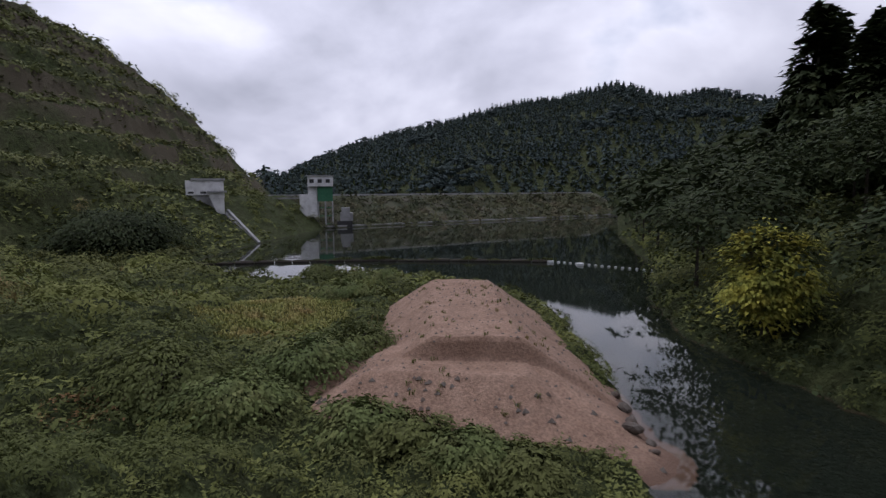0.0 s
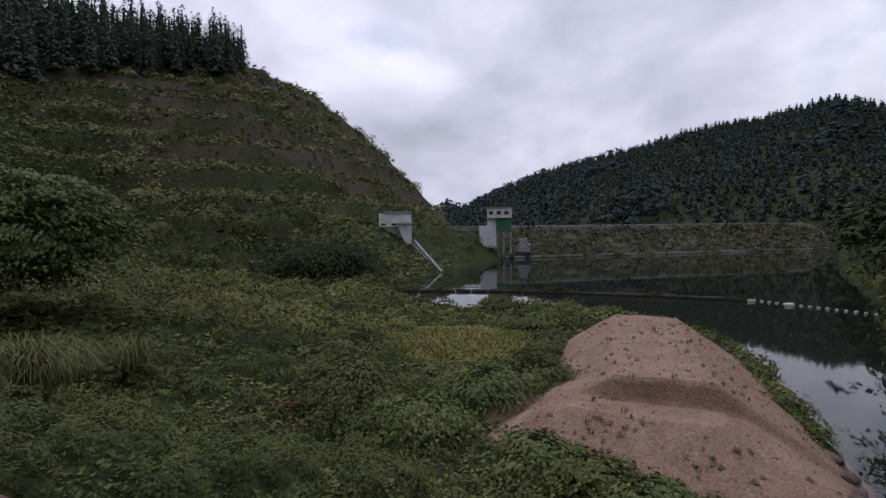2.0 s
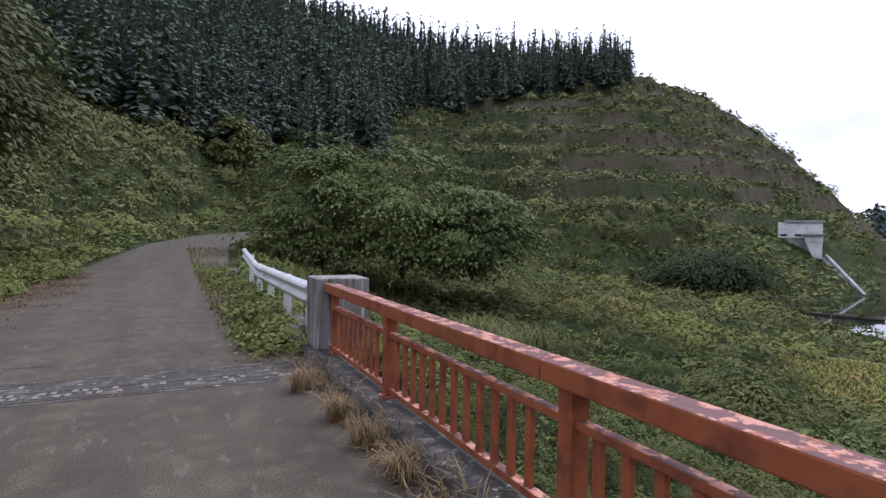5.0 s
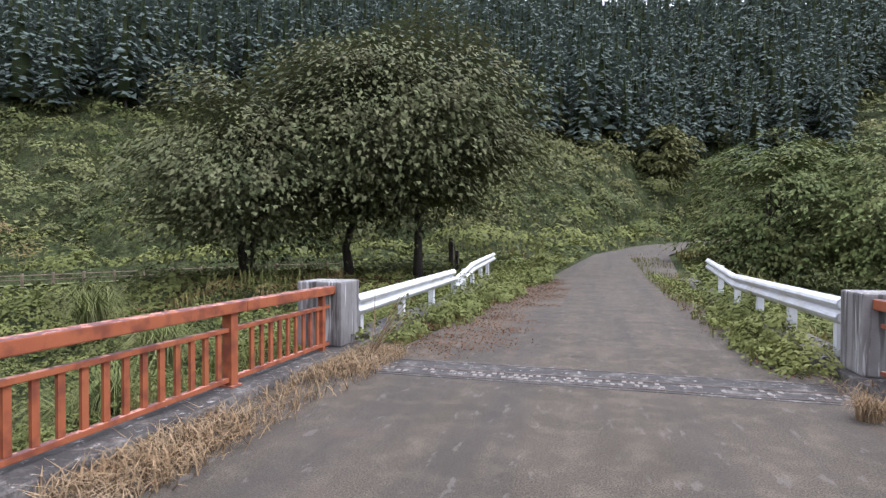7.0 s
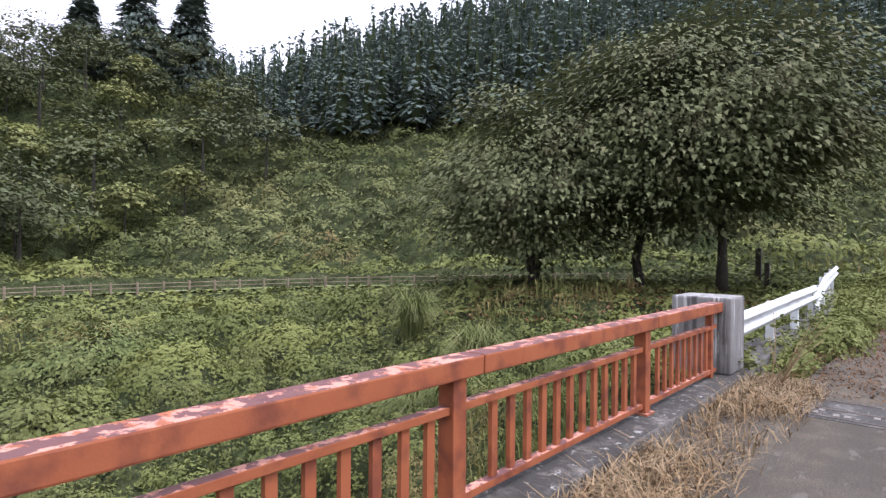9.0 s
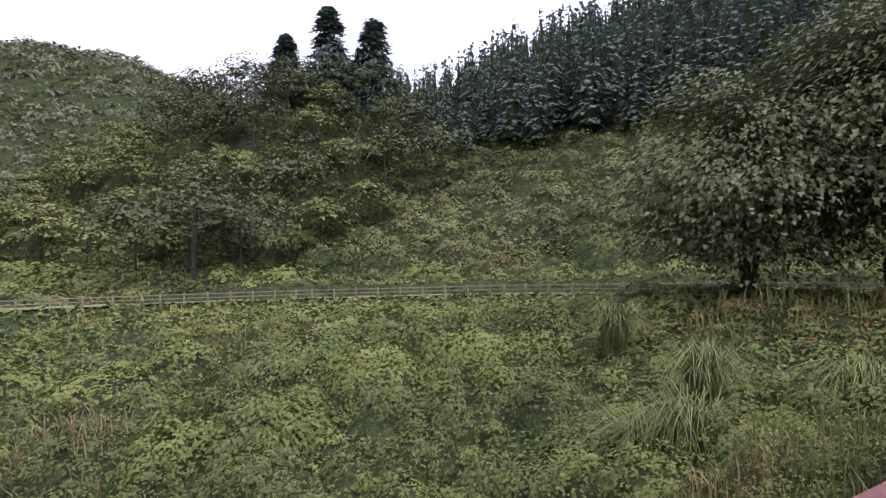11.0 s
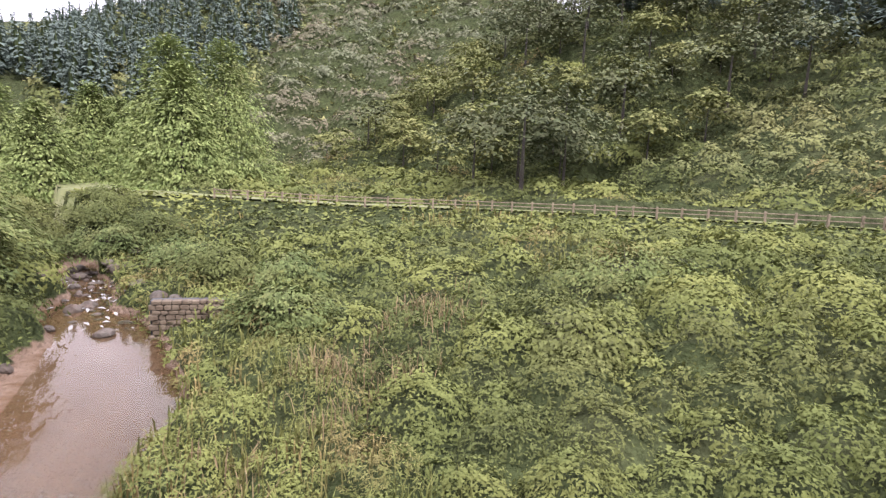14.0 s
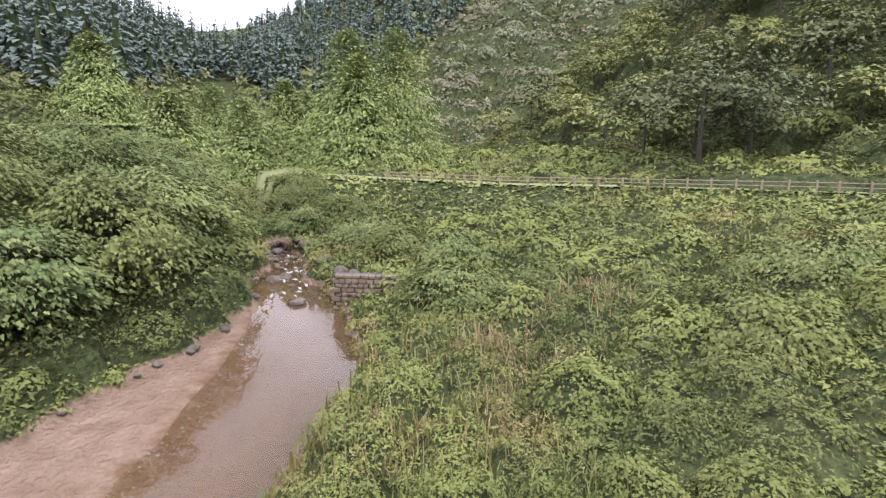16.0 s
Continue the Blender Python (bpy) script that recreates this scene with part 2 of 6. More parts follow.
def worn_top(m, colour, amount, scale=7.0, lo=0.5, hi=0.56):
    """Flaked paint and lichen on faces that look up."""
    t = m.node_tree
    b = t.nodes["Principled BSDF"]
    old = b.inputs["Base Color"].links[0].from_socket
    geo = t.nodes.new("ShaderNodeNewGeometry")
    sep = t.nodes.new("ShaderNodeSeparateXYZ")
    t.links.new(geo.outputs["True Normal"], sep.inputs[0])
    up = t.nodes.new("ShaderNodeMapRange")
    up.inputs["From Min"].default_value, up.inputs["From Max"].default_value = 0.55, 0.8
    t.links.new(sep.outputs["Z"], up.inputs[0])
    na = t.nodes.new("ShaderNodeTexNoise")
    na.inputs["Scale"].default_value, na.inputs["Detail"].default_value, na.inputs["Roughness"].default_value = scale, 8, 0.65
    t.links.new(geo.outputs["Position"], na.inputs["Vector"])
    mr = t.nodes.new("ShaderNodeMapRange")
    mr.inputs["From Min"].default_value, mr.inputs["From Max"].default_value, mr.inputs["To Max"].default_value = lo, hi, amount
    t.links.new(na.outputs["Fac"], mr.inputs[0])
    mul = t.nodes.new("ShaderNodeMath")
    mul.operation = "MULTIPLY"
    t.links.new(up.outputs[0], mul.inputs[0])
    t.links.new(mr.outputs[0], mul.inputs[1])
    mix = t.nodes.new("ShaderNodeMix")
    mix.data_type = "RGBA"
    mix.inputs[7].default_value = (*colour, 1)
    t.links.new(mul.outputs[0], mix.inputs[0])
    t.links.new(old, mix.inputs[6])
    t.links.new(mix.outputs[2], b.inputs["Base Color"])


def wet_foot(m, level, colour):
    """Wet, darker sand just above the water."""
    t = m.node_tree
    b = t.nodes["Principled BSDF"]
    old = b.inputs["Base Color"].links[0].from_socket
    geo = t.nodes.new("ShaderNodeNewGeometry")
    sep = t.nodes.new("ShaderNodeSeparateXYZ")
    t.links.new(geo.outputs["Position"], sep.inputs[0])
    mr = t.nodes.new("ShaderNodeMapRange")
    mr.inputs["From Min"].default_value, mr.inputs["From Max"].default_value, mr.inputs["To Max"].default_value = level + 0.55, level + 0.1, 0.9
    t.links.new(sep.outputs["Z"], mr.inputs[0])
    mix = t.nodes.new("ShaderNodeMix")
    mix.data_type = "RGBA"
    mix.inputs[7].default_value = (*colour, 1)
    t.links.new(mr.outputs[0], mix.inputs[0])
    t.links.new(old, mix.inputs[6])
    t.links.new(mix.outputs[2], b.inputs["Base Color"])


def streaks(m, layers):
    """Stains drawn out along one way: stretch, lowest and highest value, colour, amount."""
    t = m.node_tree
    b = t.nodes["Principled BSDF"]
    last = b.inputs["Base Color"].links[0].from_socket
    geo = t.nodes.new("ShaderNodeNewGeometry")
    for stretch, lo, hi, colour, amount in layers:
        sc = t.nodes.new("ShaderNodeVectorMath")
        sc.operation = "MULTIPLY"
        sc.inputs[1].default_value = stretch
        t.links.new(geo.outputs["Position"], sc.inputs[0])
        na = t.nodes.new("ShaderNodeTexNoise")
        na.inputs["Scale"].default_value, na.inputs["Detail"].default_value, na.inputs["Roughness"].default_value = 1.0, 9, 0.62
        t.links.new(sc.outputs[0], na.inputs["Vector"])
        mr = t.nodes.new("ShaderNodeMapRange")
        mr.inputs["From Min"].default_value, mr.inputs["From Max"].default_value, mr.inputs["To Max"].default_value = lo, hi, amount
        t.links.new(na.outputs["Fac"], mr.inputs[0])
        mix = t.nodes.new("ShaderNodeMix")
        mix.data_type = "RGBA"
        mix.inputs[7].default_value = (*colour, 1)
        t.links.new(mr.outputs[0], mix.inputs[0])
        t.links.new(last, mix.inputs[6])
        last = mix.outputs[2]
    t.links.new(last, b.inputs["Base Color"])


streaks(M_ASPHALT, (((1.3, 0.07, 1.0), 0.46, 0.64, (0.034, 0.030, 0.025), 0.6), ((7.0, 2.6, 1.0), 0.60, 0.64, (0.13, 0.118, 0.10), 0.4), ((0.9, 0.9, 1.0), 0.58, 0.70, (0.075, 0.055, 0.038), 0.7)))
streaks(M_PILLAR, (((9.0, 9.0, 0.6), 0.50, 0.60, (0.06, 0.056, 0.05), 0.85), ((12.0, 12.0, 0.8), 0.58, 0.64, (0.50, 0.49, 0.46), 0.8)))
streaks(M_WHITE, (((5.0, 5.0, 1.2), 0.60, 0.70, (0.30, 0.24, 0.17), 0.6),))
wet_foot(M_SAND, -7.0, (0.13, 0.08, 0.055))
worn_top(M_RED, (0.44, 0.21, 0.155), 0.9, 11.0, 0.44, 0.48)
worn_top(M_RED, (0.075, 0.026, 0.026), 0.92, 9.0, 0.465, 0.50)
worn_top(M_CONCRETE, (0.034, 0.031, 0.027), 0.88, 4.0, 0.36, 0.5)
worn_top(M_CONCRETE, (0.30, 0.29, 0.27), 0.8, 11.0, 0.60, 0.64)


def water_material():
    m = bpy.data.materials.new("still_water")
    m.use_nodes = True
    t = m.node_tree
    b = t.nodes["Principled BSDF"]
    b.inputs["Base Color"].default_value = (0.78, 0.76, 0.66, 1)
    b.inputs["Roughness"].default_value = 0.03
    b.inputs["IOR"].default_value = 1.33
    b.inputs["Transmission Weight"].default_value = 1.0
    co = t.nodes.new("ShaderNodeNewGeometry")
    na = t.nodes.new("ShaderNodeTexNoise")
    na.inputs["Scale"].default_value, na.inputs["Detail"].default_value = 2.2, 3
    t.links.new(co.outputs["Position"], na.inputs["Vector"])
    bp = t.nodes.new("ShaderNodeBump")
    bp.inputs["Strength"].default_value, bp.inputs["Distance"].default_value = 0.035, 0.02
    t.links.new(na.outputs["Fac"], bp.inputs["Height"])
    t.links.new(bp.outputs[0], b.inputs["Normal"])
    return m


M_WATER = water_material()


# ---- helpers for building ----
def mesh_object(name, bm, material, parent=None, smooth=False):
    me = bpy.data.meshes.new(name)
    bm.to_mesh(me)
    bm.free()
    me.materials.append(material)
    if smooth:
        me.polygons.foreach_set("use_smooth", [True] * len(me.polygons))
    ob = new(name, me)
    ob.parent = parent
    return ob


def part(name, bm, material, parent, label="", smooth=False):
    ob = mesh_object(name, bm, material, parent, smooth)
    if label:
        tagged(ob, label)
    return ob


def thing(name, x=0.0, y=0.0, z=0.0, rz=0.0):
    ob = new(name)
    ob.empty_display_size = 0.2
    ob.matrix_basis = pose(x, y, z, 0, 0, rz)
    return ob


def box(bm, x0, x1, y0, y1, z0, z1, bevel=0.0, m=None):
    made = bmesh.ops.create_cube(bm, size=1.0)
    vs = made["verts"]
    for v in vs:
        v.co = Vector((x0 + (v.co.x + 0.5) * (x1 - x0), y0 + (v.co.y + 0.5) * (y1 - y0), z0 + (v.co.z + 0.5) * (z1 - z0)))
    if bevel:
        es = list({e for v in vs for e in v.link_edges})
        got = bmesh.ops.bevel(bm, geom=es, offset=bevel, segments=2, affect="EDGES", profile=0.6)
        vs = list({v for f in got["faces"] for v in f.verts} | {v for v in vs if v.is_valid})
    if m is not None:
        bmesh.ops.transform(bm, matrix=m, verts=vs)
    return vs


def box_bm(*a, **k):
    bm = bmesh.new()
    box(bm, *a, **k)
    return bm


def tube(bm, pts, radii, sides=7):
    """A tapered tube along points."""
    rings = []
    for i, p in enumerate(pts):
        p = Vector(p)
        d = (Vector(pts[min(i + 1, len(pts) - 1)]) - Vector(pts[max(i - 1, 0)])).normalized()
        a = d.orthogonal().normalized()
        b = d.cross(a)
        rings.append([bm.verts.new(p + float(radii[i]) * (a * math.cos(2 * math.pi * k / sides) + b * math.sin(2 * math.pi * k / sides))) for k in range(sides)])
    for r, q in zip(rings, rings[1:]):
        best = min(range(sides), key=lambda s: sum((r[k].co - q[(k + s) % sides].co).length for k in range(sides)))
        for k in range(sides):
            bm.faces.new((r[k], r[(k + 1) % sides], q[(k + 1 + best) % sides], q[(k + best) % sides]))
    bm.faces.new(list(reversed(rings[0])))
    bm.faces.new(rings[-1])


def quads_mesh(name, verts, faces, material, parent=None, smooth=False):
    """A mesh object from arrays: verts (n, 3), faces (m, 3 or 4)."""
    me = bpy.data.meshes.new(name)
    k = faces.shape[1]
    me.vertices.add(len(verts))
    me.vertices.foreach_set("co", np.asarray(verts, np.float32).ravel())
    me.loops.add(faces.size)
    me.loops.foreach_set("vertex_index", faces.astype(np.int32).ravel())
    me.polygons.add(len(faces))
    me.polygons.foreach_set("loop_start", np.arange(0, faces.size, k, dtype=np.int32))
    if smooth:
        me.polygons.foreach_set("use_smooth", np.ones(len(faces), dtype=bool))
    me.materials.append(material)
    me.update(calc_edges=True)
    me.validate()
    ob = new(name, me)
    ob.parent = parent
    return ob


rng = np.random.default_rng(7)


def lattice(ix, iy, seed):
    h = (ix.astype(np.int64) * 374761393 + iy.astype(np.int64) * 668265263 + seed * 1442695041) & 0xFFFFFFFF
    h = ((h ^ (h >> 13)) * 1274126177) & 0xFFFFFFFF
    return ((h ^ (h >> 16)) & 0xFFFF) / 65535.0


def value_noise(x, y, size, seed=0):
    """Smooth noise from -1 to 1 over cells of that size."""
    u, v = np.asarray(x) / size, np.asarray(y) / size
    iu, iv = np.floor(u), np.floor(v)
    fu, fv = u - iu, v - iv
    fu, fv = fu * fu * (3 - 2 * fu), fv * fv * (3 - 2 * fv)
    a = lattice(iu, iv, seed) * (1 - fu) + lattice(iu + 1, iv, seed) * fu
    b = lattice(iu, iv + 1, seed) * (1 - fu) + lattice(iu + 1, iv + 1, seed) * fu
    return (a * (1 - fv) + b * fv) * 2 - 1


def smooth_step(a, b, x):
    t = np.clip((x - a) / (b - a), 0, 1)
    return t * t * (3 - 2 * t)


# ---- the lie of the land ----
WATER = -7.0
# north shore of stream and reservoir, from upstream to the dam
SHORE_N = [(-90, -62), (-60, -40), (-44, -26), (-34, -19), (-27.5, -13.5), (-22, -10), (-16, -9), (-10, -8), (0, -6.5), (10, -4), (19, -3.4), (31, -3.4), (45, -1.0), (52, 3),
           (60, 10), (59, 19), (55, 27), (62, 38), (69, 45), (98, 50), (150, 55), (190, 62)]
SHORE_S = [(-90, -70), (-60, -45), (-44, -31), (-40, -27.5), (-28, -19.5), (-24, -17.5), (-15, -17), (-8, -15.5), (0, -15), (12, -14.5), (25, -13), (33, -10.3), (38, -8.8),
           (52, -10), (70, -14), (116, -17), (225, -33), (260, -40)]
ROAD = [(0, -60), (0, 8), (0.9, 25), (2.6, 45), (6.5, 60), (15, 73), (32, 84), (60, 92)]
ROAD_Z = [0, 0, 0.12, 0.75, 1.35, 2.0, 2.6, 3.2]
WALKWAY = [(-6, 43), (-12, 40), (-25, 37), (-42, 28), (-52, 14), (-55, 2), (-54, -10), (-58, -24), (-64, -36), (-78, -48)]
WALKWAY_Z = [-0.2, -0.4, -0.8, -1.5, -2.0, -2.2, -2.2, -2.2, -2.2, -2.2]
# hills by bearing from the bridge (degrees clockwise from +y): foot distance and height, crest distance and height
HILL_B = [-180, -150, -135, -128, -120, -110, -100, -94, -88, -80, -74, -66, -60, -50, -40, -28, -16, -8, 0, 8, 14, 28, 44, 51, 56, 59, 62, 65, 70, 76, 82, 88, 93, 98, 102, 106, 110, 115, 130, 180]
FOOT_R = [60, 60, 75, 115, 122, 125, 125, 122, 112, 88, 66, 58, 57, 55, 53, 50, 47, 46, 60, 88, 95, 100, 98, 104, 118, 128, 135, 240, 245, 252, 260, 268, 270, 270, 270, 270, 270, 270, 270, 60]
FOOT_Z = [0, -2, -2, -2, -2, -2, -1.8, -1.6, -1.6, -1.6, -1.2, -1, -0.8, -0.5, 0, 0.3, 0.6, 0.8, 1.5, 2.8, 3, 3, 3, 2.5, 1.6, 1.2, 1.2, 0, 0, 0, 0, 0, 0, 0, 0, 0, 0, 0, 0, 0]
CREST_R = [200, 230, 250, 420, 300, 270, 262, 258, 254, 250, 230, 200, 170, 158, 165, 180, 190, 198, 205, 210, 212, 214, 213, 210, 205, 202, 200, 420, 500, 580, 640, 640, 640, 640, 640, 640, 640, 640, 400, 220]
CREST_Z = [40, 44, 45, 72, 62, 70, 76, 82, 80, 66, 56, 47, 42, 51, 62, 70, 74, 76, 76, 76, 74, 66, 60, 49, 34, 22, 11, 11, 35, 61, 83, 100, 104, 117, 99, 101, 90, 80, 45, 40]
for row in (FOOT_R, FOOT_Z, CREST_R, CREST_Z):
    assert len(row) == len(HILL_B)


def along(line, x, y, values=None):
    """Distance from each point to a polyline, signed (positive on the left of its way), and the value interpolated along it."""
    x, y = np.asarray(x, float), np.asarray(y, float)
    best, side, val = np.full(x.shape, 1e9), np.ones(x.shape), np.zeros(x.shape)
    for i in range(len(line) - 1):
        (x0, y0), (x1, y1) = line[i], line[i + 1]
        dx, dy = x1 - x0, y1 - y0
        s = np.clip(((x - x0) * dx + (y - y0) * dy) / (dx * dx + dy * dy), 0, 1)
        d = np.hypot(x - x0 - s * dx, y - y0 - s * dy)
        near = d < best - 1e-9
        cross = dx * (y - y0) - dy * (x - x0)
        best, side = np.where(near, d, best), np.where(near, np.where(cross >= 0, 1.0, -1.0), side)
        if values is not None:
            val = np.where(near, values[i] + s * (values[i + 1] - values[i]), val)
    return best * side, val


def terrain(x, y):
    """Ground height."""
    x, y = np.asarray(x, float), np.asarray(y, float)
    r, bearing = np.hypot(x, y), np.degrees(np.arctan2(x, y))
    dn, _ = along(SHORE_N, x, y)
    ds, _ = along(SHORE_S, x, y)
    ds = -ds
    dr, zr = along(ROAD, x, y, ROAD_Z)
    dw, zw = along(WALKWAY, x, y, WALKWAY_Z)
    dr, dw = np.abs(dr), np.abs(dw)
    east = smooth_step(-4, 14, x)
    # north land: a low flat by the reservoir, a steady rise upstream
    rise_w = WATER - 0.38 + 1.1 * np.clip(dn, 0, 0.75) + 0.155 * np.maximum(dn, 0)
    rise_e = WATER + 0.9 * np.clip(dn, 0, 0.45) + 0.03 * np.clip(dn, 0, 16) + 0.17 * np.maximum(dn - 16, 0)
    rise_e = np.maximum(rise_e, WATER + 0.62 * np.maximum(dn, 0) - 30 * smooth_step(84, 62, x))
    north = rise_w * (1 - east) + rise_e * east
    fr, fz = np.interp(bearing, HILL_B, FOOT_R), np.interp(bearing, HILL_B, FOOT_Z)
    cr, cz = np.interp(bearing, HILL_B, CREST_R), np.interp(bearing, HILL_B, CREST_Z)
    north = np.minimum(north, fz + 0.03 * np.maximum(fr - r, 0))
    north = np.where((x < -16) & (along(WALKWAY, x, y)[0] > 0), np.minimum(north, zw - 0.15 - 0.10 * np.maximum(dw - 2, 0)), north)
    # hills
    s = np.clip((r - fr) / (cr - fr), -0.5, 1.8)
    up = np.where(s < 1, np.abs(s) ** 0.94, 1 - 0.55 * (s - 1))
    hill = np.where(s < 0, fz + 0.8 * (r - fr), fz + (cz - fz) * up)
    hill += (value_noise(x, y, 38, 3) * 3.0 + value_noise(x, y, 15, 4) * 1.1) * np.clip(s * 2.5, 0, 1) * (1 - 0.7 * smooth_step(0.75, 1.0, s))
    # cut terraces of the quarried slope
    cut = smooth_step(16, 26, bearing) * (1 - smooth_step(60, 64, bearing)) * smooth_step(0.02, 0.12, s) * (s < 1.02)
    wob = value_noise(x, y, 30, 9) * 1.4
    q = (hill + wob) / 7.0
    hill = hill * (1 - 0.72 * cut) + 0.72 * cut * ((np.floor(q) + smooth_step(0.58, 1.0, q - np.floor(q))) * 7.0 - wob)
    # the wooded spur upstream
    spur_b, spur_r = (bearing + 72) / np.where(bearing < -72, 30.0, 24.0), (r - 116) / 44.0
    hill = np.maximum(hill, -16 + 46 * np.exp(-spur_b ** 2 - np.where(spur_r < 0, spur_r, spur_r * 0.7) ** 2))
    # road embankment, abutment, and the terrace of the walkway with its trees
    fill = zr - 0.15 - 0.46 * np.maximum(dr - 4.6, 0) - 0.75 * np.maximum(7.9 - y, 0) * (y < 60)
    bench = zw - 0.1 - 0.30 * np.maximum(dw - 2.2, 0)
    lawn = -2.35 - 0.3 * np.maximum(np.hypot((x + 72) / 1.3, y + 40) - 17, 0)
    shelf = -0.35 - 0.3 * np.maximum(np.hypot((x + 13) / 1.25, y - 28) - 8, 0)
    bench = np.maximum(np.maximum(bench, lawn), shelf)
    land = np.maximum(north, np.where(x < -2, bench, -99))
    north = np.maximum(np.maximum(land, hill), fill)
    north = np.where((dr < 3.4) & (y > 8), zr - 0.12, north)
    # south land: a low wooded bank upstream, a steep wooded slope along the inlet
    k = smooth_step(4, 24, x)
    rise_s = (WATER + 0.14 + 0.45 * np.clip(ds, 0, 1.4) + 0.34 * np.clip(ds, 0, 9) + 0.05 * np.clip(ds - 9, 0, 40)) * (1 - k) + k * (WATER + 0.8 * np.clip(ds, 0, 0.8) + 0.42 * np.clip(ds, 0, 60))
    fill_s = zr - 0.15 - 0.5 * np.maximum(dr - 4.6, 0) - 0.75 * np.maximum(y + 31, 0)
    south = np.maximum(np.maximum(rise_s, fill_s), np.where(np.abs(bearing) > 95, hill, -99))
    # bed: sandy shallows upstream, deep in the reservoir
    t = np.clip(-ds / np.maximum(-ds - dn, 1e-3), 0, 1)
    bar = np.interp(x, [-32, -22, -13, -4], [-0.6, -0.35, -0.05, 0.02])
    shallow = WATER + 0.14 - 0.30 * smooth_step(0.42 + bar, 0.92 + bar, t) - 0.20 * smooth_step(0.75 + 0.5 * bar, 0.97, t) + 0.035 * value_noise(x, y, 2.2, 17)
    deep = WATER - 0.15 * np.clip(np.minimum(-dn, -ds), 0, 20)
    e2 = smooth_step(-6, 16, x)
    bed = shallow * (1 - e2) + deep * e2 + smooth_step(-36, -60, x) * 1.2
    past = (x - 152) * 0.734 + (y - 47) * 0.678
    bed = np.where(past > 24, np.maximum(hill, -4), bed)
    bed = np.where((x < 0) & (r > 66), np.maximum(bed, hill), bed)
    return np.where(dn > 0, north, np.where(ds > 0, south, bed))


def build_ground():
    steps = [1.2]
    while steps[-1] < 2600:
        steps.append(steps[-1] * (1.021 if 9 < steps[-1] < 62 else 1.014 if 96 < steps[-1] < 212 else 1.04))
    radii = np.array([0.0] + steps)
    n = 500
    ang = np.arange(n) * 2 * np.pi / n
    R, A = np.meshgrid(radii, ang, indexing="ij")
    X, Y = R * np.sin(A), R * np.cos(A)
    Z = terrain(X, Y) + np.where(R < 330, canopy(X, Y) - 0.06, 0)
    verts = np.stack([X, Y, Z], -1).reshape(-1, 3)
    i, j = np.meshgrid(np.arange(len(radii) - 1), np.arange(n), indexing="ij")
    j2 = (j + 1) % n
    faces = np.stack([i * n + j, (i + 1) * n + j, (i + 1) * n + j2, i * n + j2], -1).reshape(-1, 4)[:, ::-1]
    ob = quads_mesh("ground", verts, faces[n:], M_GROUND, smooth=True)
    tagged(ob, "valley floor and hillsides under dense green growth", "ground", kind="structure")


